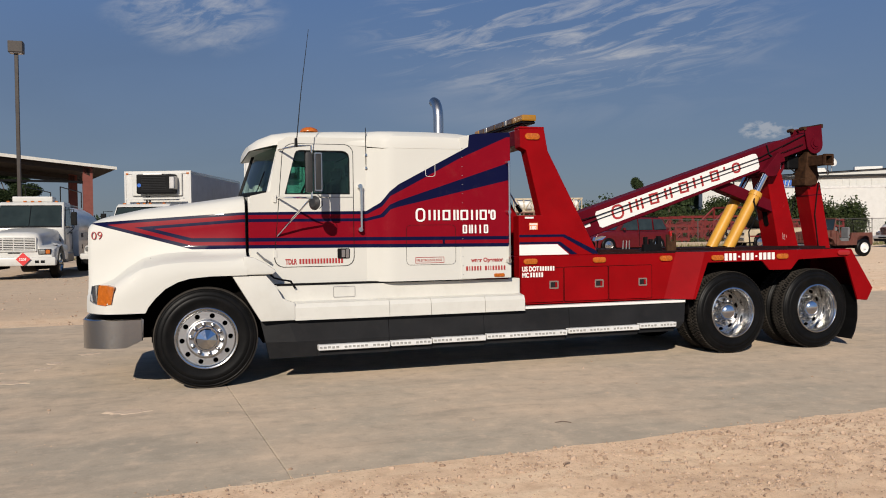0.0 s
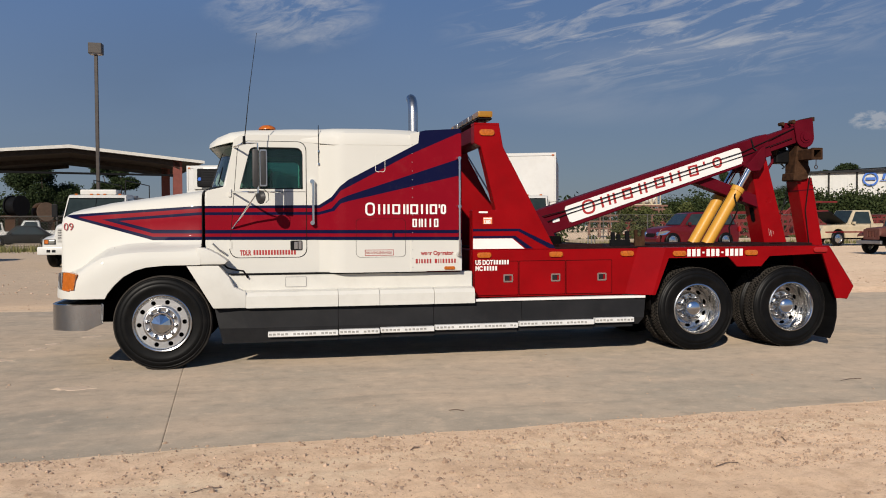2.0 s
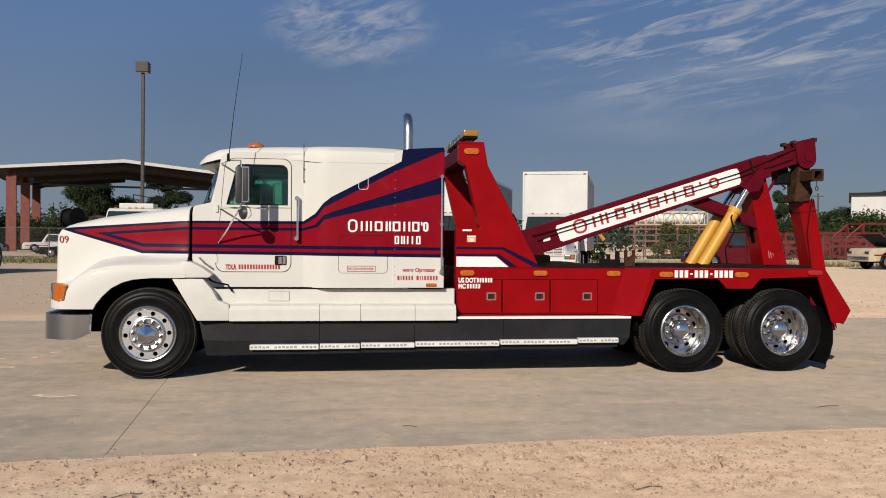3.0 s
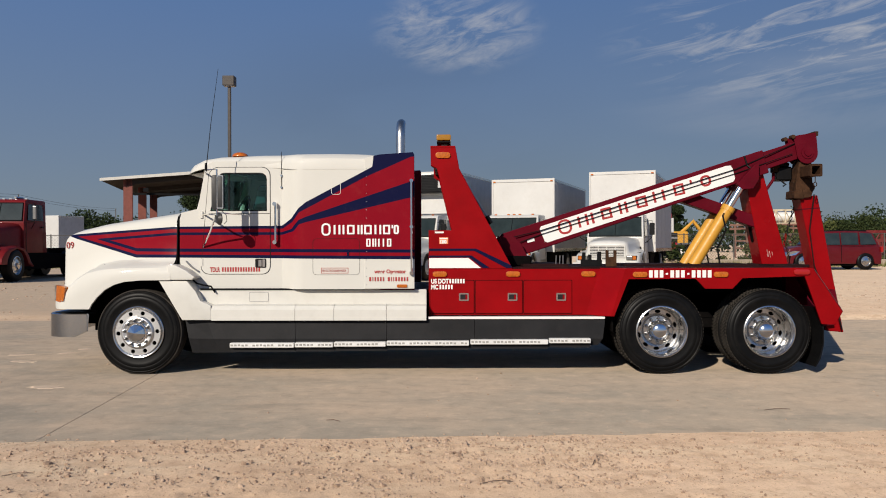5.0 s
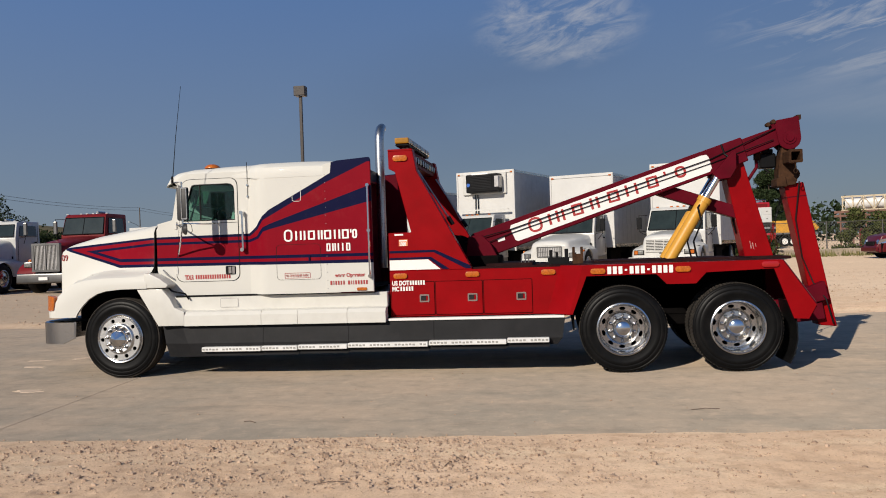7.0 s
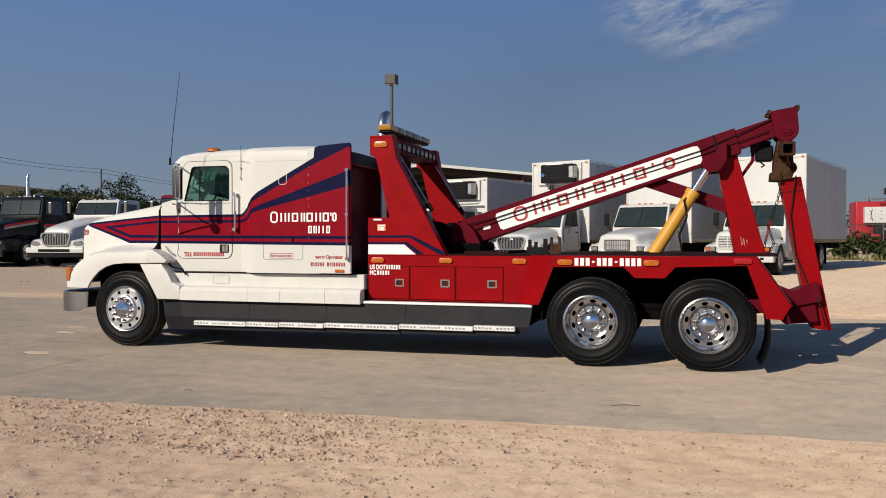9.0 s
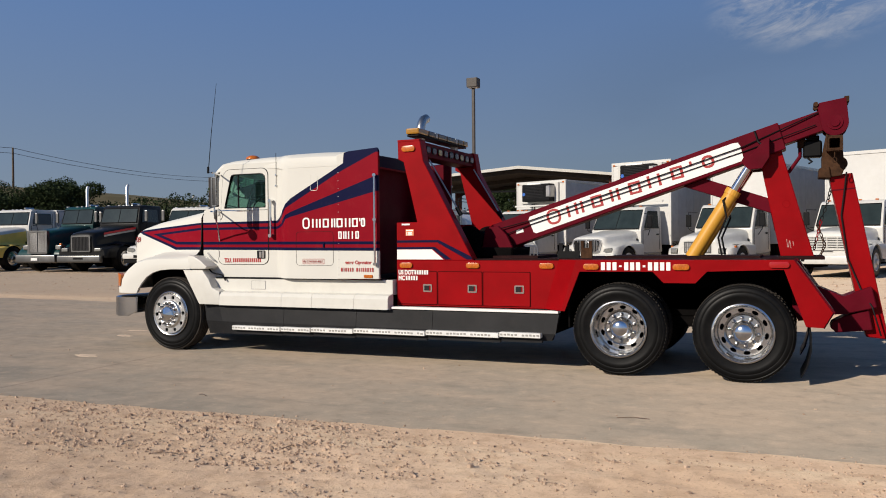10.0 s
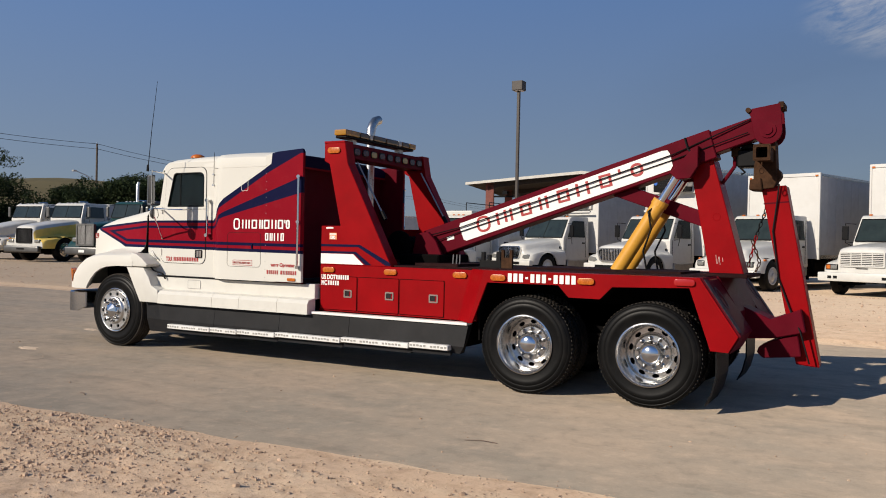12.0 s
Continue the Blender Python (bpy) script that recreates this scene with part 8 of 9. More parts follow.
# ---- fence ----
def fence(xa, xb, y):
    t = thing("fence", "grey chain-link fence with steel posts", "fence", pose(0, 0, 0))
    z0 = lot_height(0, y)
    m_f = worn("galvanised_wire", (0.10, 0.095, 0.085), 0.6, metal=0.3, vary=0.2)
    post = None
    for x in np.arange(xa, xb + 0.1, 3.0):
        if post is None:
            post = part("post", tube([(0, 0, z0 - 0.1), (0, 0, z0 + 1.95)], 0.035, 6), m_f, t)
            post.location = (x, y, 0)
        else:
            share(post, t, pose(x, y, 0))
    part("top_rail", tube([(xa, y, z0 + 1.9), (xb, y, z0 + 1.9)], 0.024, 5), m_f, t)
    verts, faces = [], []
    h, r = 1.85, 0.006
    for x in np.arange(xa, xb - h, 0.17):
        for sgn in (1, -1):
            x0, x1 = (x, x + h) if sgn > 0 else (x + h, x)
            k = len(verts)
            verts += [(x0 - r, y, z0), (x0 + r, y, z0), (x1 + r, y, z0 + h), (x1 - r, y, z0 + h)]
            faces.append((k, k + 1, k + 2, k + 3))
    me = bpy.data.meshes.new("wire_mesh")
    me.from_pydata(verts, [], faces)
    me.materials.append(m_f)
    o = new("wire_mesh", me)
    o.parent = t
    tagged(o, kind="stuff")


fence(-62, -8, 47)
fence(12, 75, 47.5)
tagged(part("kerb_wall", boxes((13, 75, 46.6, 46.9, 0.2, 0.75, 0.03)), m_concrete), "low pale concrete wall at the foot of the fence", "wall", kind="structure")


# ---- plants ----
def cloud_ob(name, centers, count, size, mt, parent, seed):
    """Many small leaf clumps scattered in blobs: (x, y, z, rx, ry, rz) rows."""
    rng = np.random.default_rng(seed)
    c = np.array(centers)
    vol = c[:, 3] * c[:, 4] * c[:, 5]
    c = c[rng.choice(len(c), count, p=vol / vol.sum())]

    def unit(v):
        return v / np.linalg.norm(v, axis=1, keepdims=True)

    rad = rng.uniform(0.3, 1.0, (count, 1)) ** 0.45 * rng.uniform(0.78, 1.12, (count, 1)) * (1 + 0.16 * np.sin(c[:, :1] * 9 + rng.integers(0, 5, (count, 1)) * 1.3))
    p = c[:, :3] + unit(rng.normal(size=(count, 3))) * c[:, 3:] * rad
    a = unit(rng.normal(size=(count, 3)))
    b = unit(np.cross(a, rng.normal(size=(count, 3))))
    s = size * rng.uniform(0.5, 1.3, (count, 1))
    verts = np.stack((p - a * s, p + b * s * 0.6, p + a * s, p - b * s * 0.6), axis=1).reshape(-1)
    me = bpy.data.meshes.new(name)
    me.vertices.add(count * 4)
    me.vertices.foreach_set("co", verts)
    me.loops.add(count * 4)
    me.loops.foreach_set("vertex_index", np.arange(count * 4, dtype=np.int32))
    me.polygons.add(count)
    me.polygons.foreach_set("loop_start", np.arange(0, count * 4, 4, dtype=np.int32))
    me.update(calc_edges=True)
    me.materials.append(mt)
    o = new(name, me)
    if parent is not None:
        o.parent = parent
    return o


def tree(seed, h, spread):
    rng = np.random.default_rng(seed)
    t = thing("tree", "full dark green broadleaf tree behind the yard", "tree", pose(0, 0, 0), group="trees behind the yard")
    th = h * 0.35
    trunk = tube([(0, 0, -0.2), (0.1, 0, th * 0.5), (0, 0.1, th), (0.05, 0.05, h * 0.7)], h * 0.03, 8, r2=h * 0.008)
    blobs = []
    for i in range(20):
        a = rng.uniform(0, 2 * math.pi)
        rr = spread * rng.uniform(0.1, 0.75)
        z = h * rng.uniform(0.16, 0.88)
        rr *= 1.15 - abs(z / h - 0.55)
        p = (rr * math.cos(a), rr * math.sin(a), z)
        merge(trunk, tube([(0, 0, th * rng.uniform(0.7, 1.3)), (p[0] * 0.5, p[1] * 0.5, (th + z) / 2), p], h * 0.011, 5, r2=h * 0.003))
        s = spread * rng.uniform(0.26, 0.44)
        blobs.append((*p, s, s, s * 0.72))
    part("trunk", trunk, m_bark, t)
    cloud_ob("crown", blobs, 36000, h * 0.0135, m_leaf, t, seed + 50)
    return t


tree_kinds = [tree(3, 8.5, 4.2), tree(7, 10.0, 4.4), tree(12, 7.0, 4.6), tree(21, 12.0, 3.6)]
spots = [(-77.8, 67.5, 1.25), (-73.8, 72.4, 1.15), (-64.5, 86.5, 0.85), (-60, 92, 0.6), (-90, 46, 0.9),
         (-32.0, 121, 1.05), (-26.8, 122, 1.1), (-22.3, 118, 0.95), (-13.8, 124, 0.5),
         (31, 112, 0.5), (36, 118, 0.55), (67, 111.5, 0.48, 1.7), (73, 136, 0.6), (54, 104, 0.5), (85.7, 123.8, 1.05), (91.9, 119.4, 1.15), (106.6, 105.6, 1.2), (24, 126, 0.7), (17, 130, 0.7), (37.4, 126, 1.0)]
for i, (x, y, s, *tall) in enumerate(spots):
    src = tree_kinds[i % 4]
    if i < 4:
        src.matrix_basis = pose(x, y, lot_height(x, y), 0, 0, i * 70) @ Matrix.Diagonal((s, s, s * 0.85, 1))
        continue
    o = copy_thing(src, pose(x, y, lot_height(x, y), 0, 0, i * 67))
    o.scale = (s, s, s * (tall[0] if tall else 0.85 + 0.1 * (i % 3)))

woods, rngw = [], np.random.default_rng(5)
for x in np.arange(-260, 260, 5.0):
    y = 190 + 25 * math.sin(x * 0.05) + rngw.uniform(-8, 8)
    h = rngw.uniform(4.0, 8.5)
    woods.append((x, y, 1 + h * 0.5, 5.5, 4, h * 0.6))
for y in np.arange(20, 190, 5.0):
    h = rngw.uniform(4.0, 7.0)
    woods.append((-150 + rngw.uniform(-6, 6), y, 1 + h * 0.5, 4, 5.5, h * 0.6))
    woods.append((170 + rngw.uniform(-6, 6), y, 1 + h * 0.5, 4, 5.5, h * 0.6))
near_woods = []
belt = [(-90, 7), (-60, 11), (-57.5, 12.5), (-56.3, 11.3), (-55.8, 8), (-55, 6.6), (-54, 6.8), (-53.4, 8.0), (-52.6, 9.2), (-52, 9.2), (-51.2, 8.6), (-50.8, 8.0), (-50.4, 6.6), (-50.0, 7.8), (-49.5, 9.2), (-48.8, 9.8), (-48.2, 9.7), (-47.5, 8.7), (-47, 7.8),
        (-46.4, 6.7), (-45, 7.0), (-44, 7.6), (-42.9, 7.9), (-41.7, 8.2), (-40.6, 7.7), (-40.1, 8.3), (-39.3, 9.1), (-38.4, 9.2), (-37.6, 8.0), (-37, 6.2), (-36.5, 5.2), (-33, 5.0), (-31, 4.6), (-28, 4.6), (-27, 6), (-25.8, 6.2), (-25.2, 4.6), (-22, 3.5), (-12, 3.2)]
for a in np.arange(-88, -12, 0.40):
    h = interp(a, belt) * rngw.uniform(0.95, 1.03)
    for z_, r_ in ((h - 1.2, rngw.uniform(0.8, 1.3)), (h * 0.6, 1.7), (h * 0.3, 2.2)):
        d = 110 + rngw.uniform(-5, 5)
        aa = a + rngw.uniform(-0.2, 0.2)
        near_woods.append((8 + d * math.sin(radians(aa)), d * math.cos(radians(aa)), max(0.8, z_) + 0.4, r_, r_, r_ * 0.85))
for a in np.arange(14, 50, 1.2):
    d = 135 + rngw.uniform(-12, 12)
    h = rngw.uniform(3.5, 6.5)
    woods.append((2 + d * math.sin(radians(a)), d * math.cos(radians(a)), 0.5 + h * 0.5, 3.4, 3.4, h * 0.55))
tagged(cloud_ob("tree_belt", near_woods, 430000, 0.15, m_leaf, None, 78), "dark green belt of trees behind the parked trucks", "trees", kind="stuff")
tagged(cloud_ob("far_woods", woods, 80000, 0.42, m_leaf, None, 77), "dark green line of far woods on the horizon", "woods", kind="stuff")

bushes, rngb = [], np.random.default_rng(9)
for k in range(60):
    x = rngb.uniform(45, 64)
    h = rngb.uniform(2.6, 4.5) * interp(x, [(45, 0.75), (48, 1.0), (56, 1.0), (64, 0.85)])
    bushes.append((x, 65 + rngb.uniform(-2, 3), 0.4 + h * 0.5, 1.5, 1.4, h * 0.55))
for x in np.arange(50, 110, 2.2):
    h = rngb.uniform(2.8, 4.8)
    bushes.append((x, 100 + rngb.uniform(-5, 5), 0.4 + h * 0.5, 2.4, 2.0, h * 0.58))
for x in np.arange(60, 80, 0.9):
    h = rngb.uniform(1.2, 2.4)
    bushes.append((x, 55 + rngb.uniform(-1.5, 2), 0.3 + h * 0.5, 1.1, 1.0, h * 0.55))
for x, z, r in ((16.3, 1.0, 0.75), (17.0, 1.25, 0.8), (17.6, 0.8, 0.6), (15.6, 0.75, 0.55)):
    for k in range(4):
        bushes.append((x + rngb.normal() * 0.25, 46.4 + rngb.normal() * 0.2, z + rngb.normal() * 0.15, r * 0.7, r * 0.6, r * 0.75))
tagged(cloud_ob("bushes", bushes, 230000, 0.13, m_bush, None, 31), "tangled green bushes behind the yard", "bushes", kind="stuff")
vines = []
for k in range(38):
    x = rngb.uniform(22.2, 27.5)
    vines.append((x, 48.0 + rngb.uniform(-0.15, 0.3), rngb.uniform(0.7, 2.75), rngb.uniform(0.25, 0.6), 0.3, rngb.uniform(0.2, 0.5)))
for x in np.arange(14, 62, 0.7):
    h = rngb.uniform(0.25, 0.8)
    vines.append((x, 47.6 + rngb.uniform(-0.3, 0.5), 0.3 + h * 0.5, 0.4, 0.3, h * 0.5))
tagged(cloud_ob("vines", vines, 26000, 0.085, m_vine, None, 32), "yellowish green vines climbing the wire fence", "vines", kind="stuff")

verts, faces, rngg = [], [], np.random.default_rng(17)
for i in range(9000):
    if i % 3:
        x, y = rngg.uniform(-45, -6), 46.3 + rngg.normal() * 1.3
    else:
        x, y = rngg.uniform(12, 60), 45.8 + rngg.normal() * 0.6
    z = lot_height(x, y)
    a, h, w = rngg.uniform(0, math.pi), rngg.uniform(0.12, 0.42), rngg.uniform(0.02, 0.05)
    k = len(verts)
    verts += [(x - w * math.cos(a), y - w * math.sin(a), z), (x + w * math.cos(a), y + w * math.sin(a), z), (x + rngg.normal() * 0.08, y + rngg.normal() * 0.08, z + h)]
    faces.append((k, k + 1, k + 2))
me = bpy.data.meshes.new("grass")
me.from_pydata(verts, [], faces)
me.materials.append(m_grass)
tagged(new("grass", me), "dry green grass at the foot of the fence", "grass", kind="stuff")


# ---- yard clutter behind the fence ----
def pipe_rack(x, y, rz):
    """Cream pipes in a cage of thin bars, resting on a rusty lattice stand."""
    t = thing("pipe_rack", "large cream pipes in a barred cage on a rusty lattice stand", "pipe rack", pose(x, y, lot_height(x, y), 0, 0, rz))
    rng = np.random.default_rng(4)
    for yy in (-0.62, 0.62):
        part("pipe", lathe([(0.42, 0), (0.52, 0), (0.52, 6.0), (0.42, 6.0), (0.42, 0)], 18, "x"), m_tank, t, smooth=True).matrix_basis = pose(-3.1, yy, 3.85)
    part("pipe_mouth", lathe([(0.0, 0.0), (0.43, 0.0), (0.43, 0.05), (0.0, 0.05)], 18, "x"), m_black, t).matrix_basis = pose(2.83, -0.62, 3.85)
    for zz in (3.22, 4.45):
        for yy in (-1.2, 1.2):
            part("rail", box(-3.4, 3.4, yy - 0.05, yy + 0.05, zz - 0.05, zz + 0.05), m_tan, t)
    for k in range(9):
        xx = -3.3 + k * 0.825
        for yy in (-1.2, 1.2):
            part("upright", box(xx - 0.045, xx + 0.045, yy - 0.05, yy + 0.05, 3.2, 4.45), m_tan, t)
            if k < 8:
                part("brace", tube([(xx, yy, 3.22), (xx + 0.825, yy, 4.45)] if k % 2 else [(xx, yy, 4.45), (xx + 0.825, yy, 3.22)], 0.035, 5), m_tan, t)
        part("cross_beam", box(xx - 0.05, xx + 0.05, -1.15, 1.15, 4.35, 4.45), m_tan, t)
        part("rope", tube([(xx + rng.uniform(-0.2, 0.2), -1.25, 4.5), (xx + rng.uniform(-0.3, 0.3), -1.28, 3.8), (xx + rng.uniform(-0.4, 0.4), -1.25, 3.1)], 0.03, 5), m_tan, t, smooth=True)
    for zz, w in ((0.9, 3.6), (1.6, 3.6), (2.2, 3.8), (2.75, 4.0), (3.1, 4.0)):
        for yy in (-1.3, 1.3):
            part("stand_beam", box(-w, w, yy - 0.07, yy + 0.07, zz - 0.08, zz + 0.08), m_lattice, t)
    for xx in np.linspace(-3.5, 3.5, 8):
        for yy in (-1.3, 1.3):
            part("stand_post", box(xx - 0.06, xx + 0.06, yy - 0.065, yy + 0.065, 0, 3.1), m_lattice, t)


m_lattice = worn("faded_rusty_paint", (0.17, 0.085, 0.06), 0.7, vary=0.35, scale=5, dirt=(0.10, 0.06, 0.04), dirt_amount=0.5)
pipe_rack(34.5, 75, -18)


def steel_frame(x, y, rz, w, h, gantry=False):
    """A welded frame of red beams on legs; some carry a sloping side gantry."""
    paint = m_yardred
    t = thing("steel_frame", "weathered red welded steel equipment frame in the yard", "frame", pose(x, y, lot_height(x, y), 0, 0, rz), group="steel frames")
    for zz in (0.5, h * 0.72, h):
        for yy in (-0.83, 0.83):
            part("beam", box(-w, w, yy - 0.07, yy + 0.07, zz - 0.09, zz + 0.09), paint, t)
    for xx in np.linspace(-w, w, 6):
        for yy in (-0.83, 0.83):
            part("upright", box(xx - 0.07, xx + 0.07, yy - 0.075, yy + 0.075, 0, h), paint, t)
        part("cross_beam", box(xx - 0.05, xx + 0.05, -0.76, 0.76, h - 0.07, h + 0.07), paint, t)
    for i in range(5):
        xa, xb = -w + i * w / 2.5, -w + (i + 1) * w / 2.5
        part("brace", tube([(xa, -0.83, 0.5), (xb, -0.83, h)] if i % 2 else [(xa, -0.83, h), (xb, -0.83, 0.5)], 0.05, 5), paint, t)
    if gantry:
        for yy in (-0.83, 0.83):
            part("gantry_leg", tube([(-w * 0.2, yy, h), (w * 0.35, yy, h + 1.15)], 0.08, 6), paint, t)
            part("gantry_post", box(w * 0.35 - 0.07, w * 0.35 + 0.07, yy - 0.07, yy + 0.07, h, h + 1.2), paint, t)
        part("gantry_beam", box(w * 0.35 - 0.07, w + 0.6, -0.83, 0.83, h + 1.1, h + 1.22), paint, t)


m_yardred = worn("weathered_red_paint", (0.16, 0.016, 0.014), 0.55, vary=0.3, scale=4, dirt=(0.10, 0.04, 0.03), dirt_amount=0.45)
for a in ((33.5, 52.5, -4, 2.6, 1.5), (38.8, 54, 3, 2.6, 1.75, True), (44.5, 55, -3, 2.6, 1.6), (50, 56, 2, 2.8, 1.9), (36.0, 59, 5, 3.0, 2.2), (42.5, 60, -2, 3.0, 2.3), (28.5, 56, 3, 2.4, 1.4)):
    steel_frame(*a)


m_reel_wood = worn("reel_wood", (0.11, 0.07, 0.045), 0.8)


def cable_reel(x, y, rz, size, lift, wound):
    t = thing("cable_reel", "large reel of cable on a raised steel stand", "cable reel", pose(x, y, 0.4, 0, 0, rz), group="cable reels")
    for yy in (-0.55, 0.55):
        part("flange", lathe([(0, yy - 0.06), (size, yy - 0.06), (size, yy + 0.06), (0, yy + 0.06)], 28), m_reel_wood if wound is m_rust else m_black, t).matrix_basis = pose(0, 0, lift + size)
    part("cable", lathe([(size * 0.85, -0.5), (size * 0.85, 0.5)], 28), wound, t).matrix_basis = pose(0, 0, lift + size)
    for xx in (-0.7, 0.7):
        part("stand_leg", box(xx - 0.08, xx + 0.08, -0.6, 0.6, 0, lift + 0.1), m_rust, t)
    part("stand_beam", box(-1.2, 1.2, -0.6, 0.6, lift - 0.05, lift + 0.12), m_rust, t)


cable_reel(-23.4, 81.0, 60, 1.0, 2.3, m_black)
cable_reel(-21.6, 83.0, 40, 0.9, 1.9, m_rust)
part_m = boxes((-2.2, 2.2, -1, 1, 0.5, 2.3, 0.1), (-3.4, -2.2, -0.9, 0.9, 0.5, 2.6, 0.12))
ym = thing("loader", "yellow machine parked far in the yard", "machine", pose(33.5, 110, 0.5) @ Matrix.Scale(1.3, 4))
part("body", part_m, m_yellow, ym)
part("boom_arm", tube([(1.5, 0, 2.0), (3.0, 0, 3.4), (4.6, 0, 1.4)], 0.22, 6), m_yellow, ym)
for xx in (-1.6, 1.4):
    for s in (-1, 1):
        w_ = add_wheel(ym, 0, 0, 0.55, 0.4, 1, m_yellow)
        w_.matrix_basis = pose(xx, s * 1.1, 0.55, 0, 0, 0 if s < 0 else 180)

hill = bmesh.new()
rows = []
for i in range(70):
    a = radians(-88 + i * 1.4)
    h = 15.5 * math.exp(-((a + 0.92) / 0.42) ** 2) + 2.0 + noise.noise((a * 9, 0, 0)) * 1.2
    d_ = Vector((math.sin(a), math.cos(a), 0))
    rows.append([hill.verts.new(d_ * r + Vector((8, 0, z))) for r, z in ((185, 0), (225, h * 0.85), (250, h), (320, h * 0.8), (420, 0))])
for p, q in zip(rows, rows[1:]):
    for k in range(4):
        hill.faces.new((p[k], p[k + 1], q[k + 1], q[k]))
tagged(part("hill", hill, worn("dry_hillside", (0.135, 0.115, 0.065), 0.95, vary=0.2, scale=0.08, spec=0.05), smooth=True), "low dry grassy hill beyond the trees", "hill", kind="structure")

# ---- loose stones on the gravel ----
def pebbles():
    rng = np.random.default_rng(4)
    verts, faces = [], []

    def stone(x, y, s):
        z = max(ground_height(x, y), ROAD_Z if 5.2 < y < 16.9 else -1)
        sx, sy, sz = s * rng.uniform(0.8, 1.5), s * rng.uniform(0.8, 1.4), s * rng.uniform(0.6, 1.1)
        k = len(verts)
        tw = rng.uniform(0, 6.28)
        ring_ = [(math.cos(tw + a) * sx * rng.uniform(0.75, 1.2), math.sin(tw + a) * sy * rng.uniform(0.75, 1.2)) for a in (0, 1.26, 2.51, 3.77, 5.03)]
        tx, ty = rng.uniform(-0.4, 0.4) * sx, rng.uniform(-0.4, 0.4) * sy
        verts.extend([(x + a, y + b, z - 0.003) for a, b in ring_] + [(x + a * 0.85, y + b * 0.85, z + sz * rng.uniform(0.5, 1.0)) for a, b in ring_] + [(x + tx, y + ty, z + sz * 1.3)])
        faces.extend([(k + i, k + (i + 1) % 5, k + 5 + (i + 1) % 5, k + 5 + i) for i in range(5)] + [(k + 5 + i, k + 5 + (i + 1) % 5, k + 10) for i in range(5)])

    # stones and dirt crumbs lie in drifts, with a fine scatter between
    for c in range(520):
        cx, cy = rng.uniform(-3.5, 12.8), rng.uniform(2.0, 5.95)
        spread = rng.uniform(0.05, 0.30)
        for i in range(int(6 + 60 * rng.uniform() ** 2)):
            y = cy + rng.normal() * spread * 0.55
            if y < edge_line(cx) + 0.05:
                stone(cx + rng.normal() * spread * 1.5, y, abs(rng.normal()) * 0.0042 + 0.0024)
        if rng.uniform() < 0.3:
            stone(cx, cy, rng.uniform(0.009, 0.017))
    # churned strip where vehicles turn off the concrete
    for c in range(120):
        cx, cy = 3.6 + rng.normal() * 1.5, rng.uniform(4.3, 5.7)
        for i in range(int(8 + 50 * rng.uniform() ** 2)):
            y = cy + rng.normal() * 0.09
            if y < edge_line(cx):
                stone(cx + rng.normal() * 0.3, y, abs(rng.normal()) * 0.0055 + 0.0028)
        stone(cx, cy, rng.uniform(0.010, 0.024))
    for i in range(3000):
        stone(rng.uniform(-3.5, 13), rng.uniform(2.0, 5.75), abs(rng.normal()) * 0.003 + 0.0022)
    for i in range(420):
        x = rng.uniform(-3.5, 13)
        stone(x, edge_line(x) - 0.03 + rng.normal() * 0.07, abs(rng.normal()) * 0.0035 + 0.0025)
    for i in range(260):
        stone(rng.uniform(-3, 12), rng.uniform(6.2, 12), abs(rng.normal()) * 0.004 + 0.003)
    for c in range(330):
        cx, cy = rng.uniform(-32, 24), rng.uniform(16.6, 27)
        for i in range(int(4 + 22 * rng.uniform() ** 2)):
            stone(cx + rng.normal() * 0.7, max(16.5, cy + rng.normal() * 0.16), abs(rng.normal()) * 0.010 + 0.006)
    me = bpy.data.meshes.new("loose_stones")
    me.from_pydata(verts, [], faces)
    me.materials.append(m_stones)
    tagged(new("loose_stones", me), "loose pale pebbles scattered over gravel and concrete edge", "stones", kind="stuff")


pebbles()


def flatbed_trailer(x, y, rz):
    t = thing("flatbed_trailer", "long grey flatbed trailer with three white-rimmed axles", "trailer", pose(x, y, lot_height(x, y), 0, 0, rz))
    part("deck", box(-6.0, 3.2, -1.25, 1.25, 1.25, 1.42, 0.02), m_steel, t)
    part("chassis_beam", boxes((-5.8, 3.0, -0.5, -0.36, 0.85, 1.25), (-5.8, 3.0, 0.36, 0.5, 0.85, 1.25)), m_under, t)
    part("headboard", box(-6.0, -5.9, -1.2, 1.2, 1.42, 1.9, 0.02), m_steel, t)
    for xx in np.arange(-5.4, 3.1, 0.85):
        part("stake_pocket", box(xx - 0.05, xx + 0.05, -1.29, -1.25, 1.24, 1.42, 0.005), m_under, t)
    for xx in (-0.1, 0.75, 1.6):
        for s in (-1, 1):
            w_ = add_wheel(t, 0, 0, 0.53, 0.4, 1, m_letter_white)
            w_.matrix_basis = pose(xx, s * 1.2, 0.53, 0, 0, 0 if s < 0 else 180)
    for s in (-1, 1):
        part("landing_leg", box(-4.4, -4.28, s * 0.8 - 0.06, s * 0.8 + 0.06, 0, 1.25, 0.01), m_steel, t)
    return t


flatbed_trailer(28.6, 86, 8)


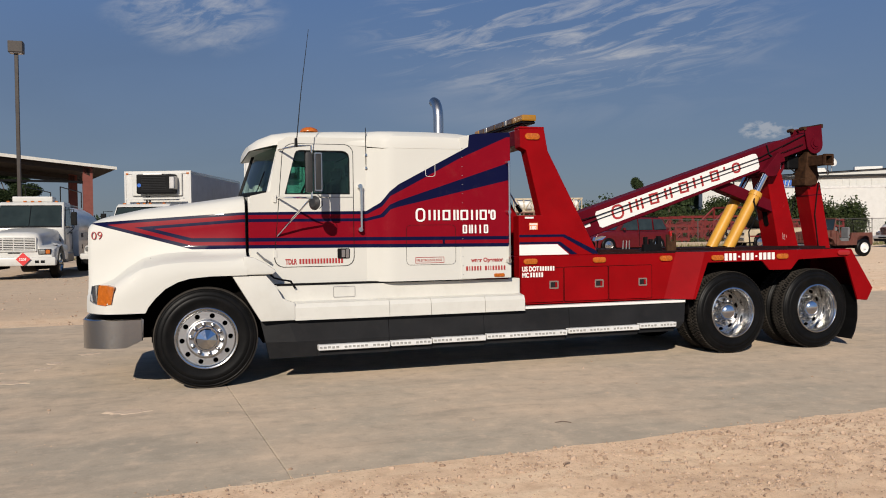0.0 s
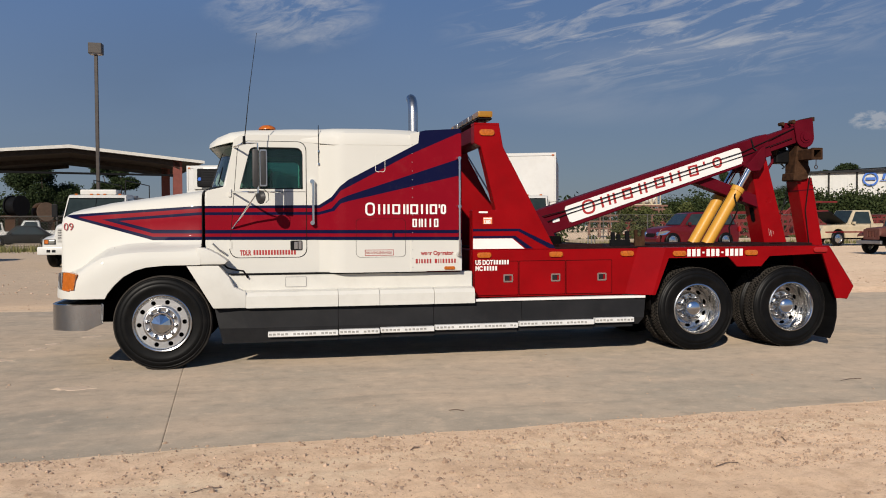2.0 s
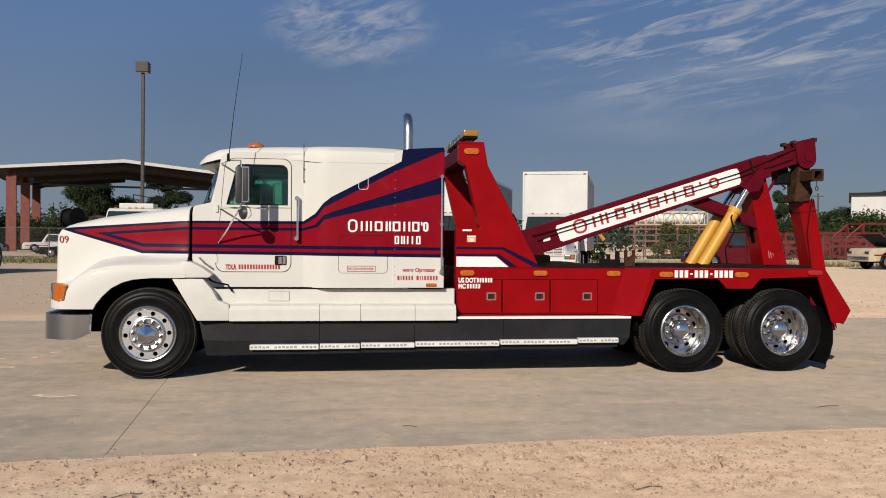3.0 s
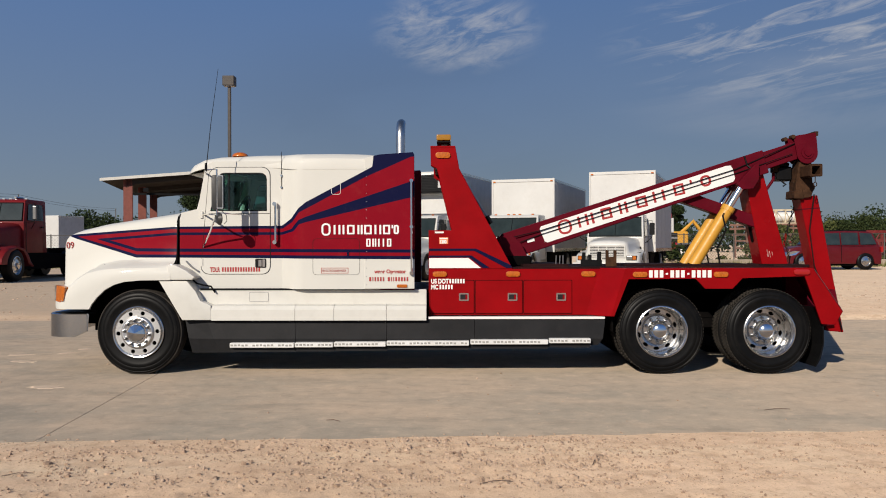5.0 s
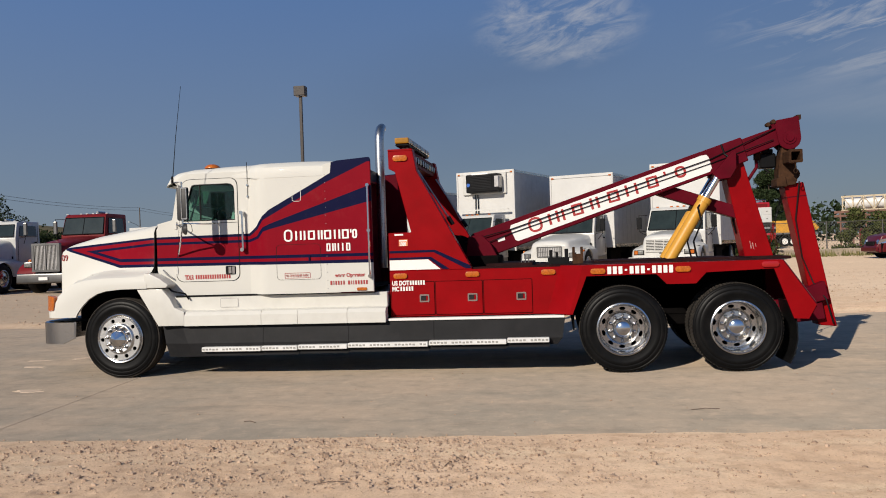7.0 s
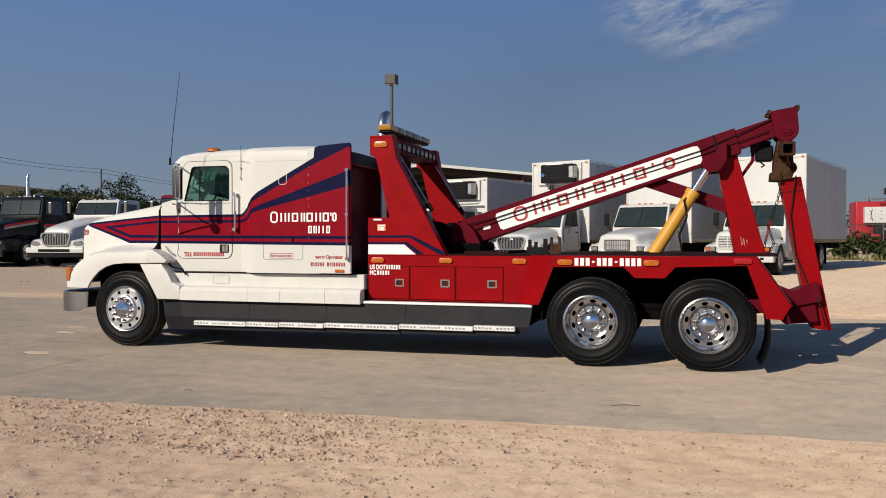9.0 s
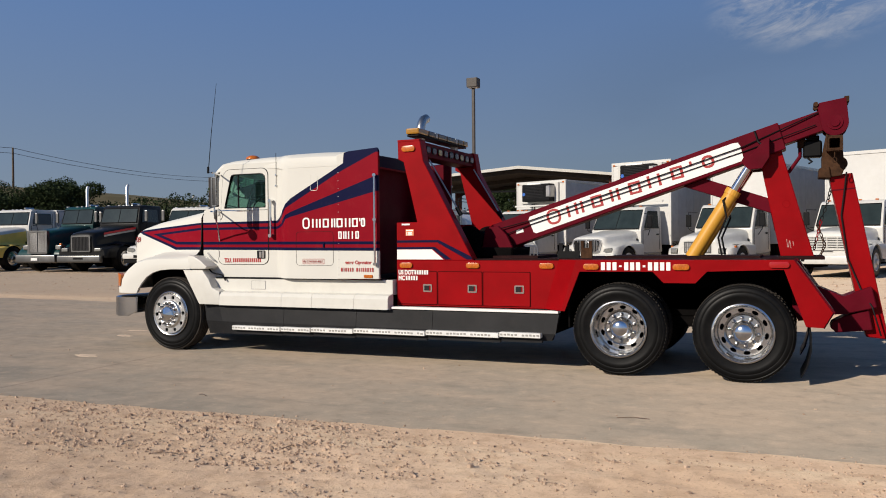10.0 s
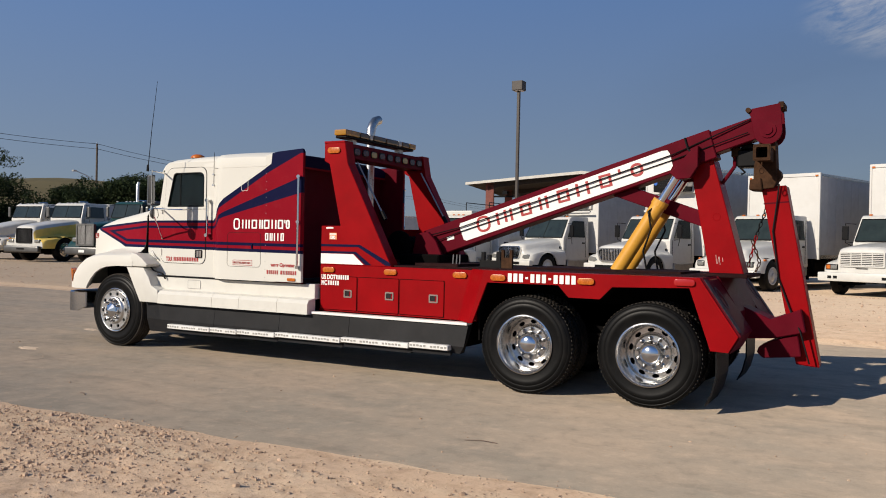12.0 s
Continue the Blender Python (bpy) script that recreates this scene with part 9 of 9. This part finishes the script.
def service_truck(x, y, rz):
    """A red heavy truck seen from behind: cab back with a white tool cabinet over a dark deck."""
    t = thing("service_truck", "bright red heavy truck with a white tool cabinet behind its cab", "truck", pose(x, y, lot_height(x, y), 0, 0, rz) @ Matrix.Scale(1.1, 4))
    part("cab", box(-1.4, 1.4, 0.0, 2.6, 0.9, 3.82, 0.14, 3), m_bright_red, t, smooth=True)
    part("rear_plate", box(0.3, 1.2, -0.03, 0.02, 3.46, 3.70, 0.01), m_kwred, t)
    cabinet = part("tool_cabinet", box(-0.85, 1.38, -0.55, -0.01, 2.15, 3.38, 0.02), m_box_white, t, "white tool cabinet with square doors")
    for i in range(3):
        for k in range(2):
            xa, za = -0.82 + i * 0.735, 2.18 + k * 0.595
            door = part("cabinet_door", box(xa, xa + 0.70, -0.575, -0.55, za, za + 0.565, 0.01), m_box_white, cabinet)
            part("latch", box(xa + 0.31, xa + 0.39, -0.59, -0.575, za + 0.25, za + 0.32, 0.005), m_black, door)
    part("strap", tube([(-0.35, -0.60, 3.2), (-0.45, -0.62, 2.75), (-0.30, -0.60, 2.3)], 0.02, 6), m_black, t, smooth=True)
    part("deck", box(-0.3, 1.4, -1.6, -0.6, 1.25, 2.12, 0.03), m_skirt, t)
    part("deck_rail", box(0.15, 1.4, -1.64, -1.60, 1.62, 1.78, 0.01), m_steel, t)
    for xx in (-0.35, 1.0):
        part("mudguard", box(xx - 0.35, xx + 0.35, -1.75, -0.9, 0.75, 1.30, 0.08, 2), m_bright_red, t, smooth=True)
        part("tail_light", box(xx - 0.25, xx + 0.25, -1.77, -1.75, 0.86, 0.98, 0.008), m_redlens, t)
    for xx in (-0.2, 0.9):
        part("air_horn", tube([(xx, 0.5, 3.9), (xx, 1.3, 3.92)], 0.06, 8), m_chrome, t, smooth=True)
    part("roof_rail", tube([(-0.6, 0.6, 3.82), (-0.6, 0.6, 4.02), (1.2, 0.6, 4.02), (1.2, 0.6, 3.82)], 0.035, 6), m_chrome, t)
    part("exhaust_pipe", tube([(-0.55, 0.2, 1.2), (-0.55, 0.2, 4.25)], 0.09, 10), m_pipe, t, smooth=True)
    part("chassis", box(-0.5, 0.5, -1.6, 6.0, 0.55, 0.95), m_under, t)
    for s in (-1, 1):
        for yy in (-0.9, 4.6):
            add_wheel(t, s * 1.2, yy, 0.51, 0.5, s, m_alu)


m_bright_red = worn("bright_red_paint", (0.36, 0.008, 0.016), 0.4, coat=0.15, vary=0.1, dirt_amount=0.08)
service_truck(23.2, 74.5, 0)
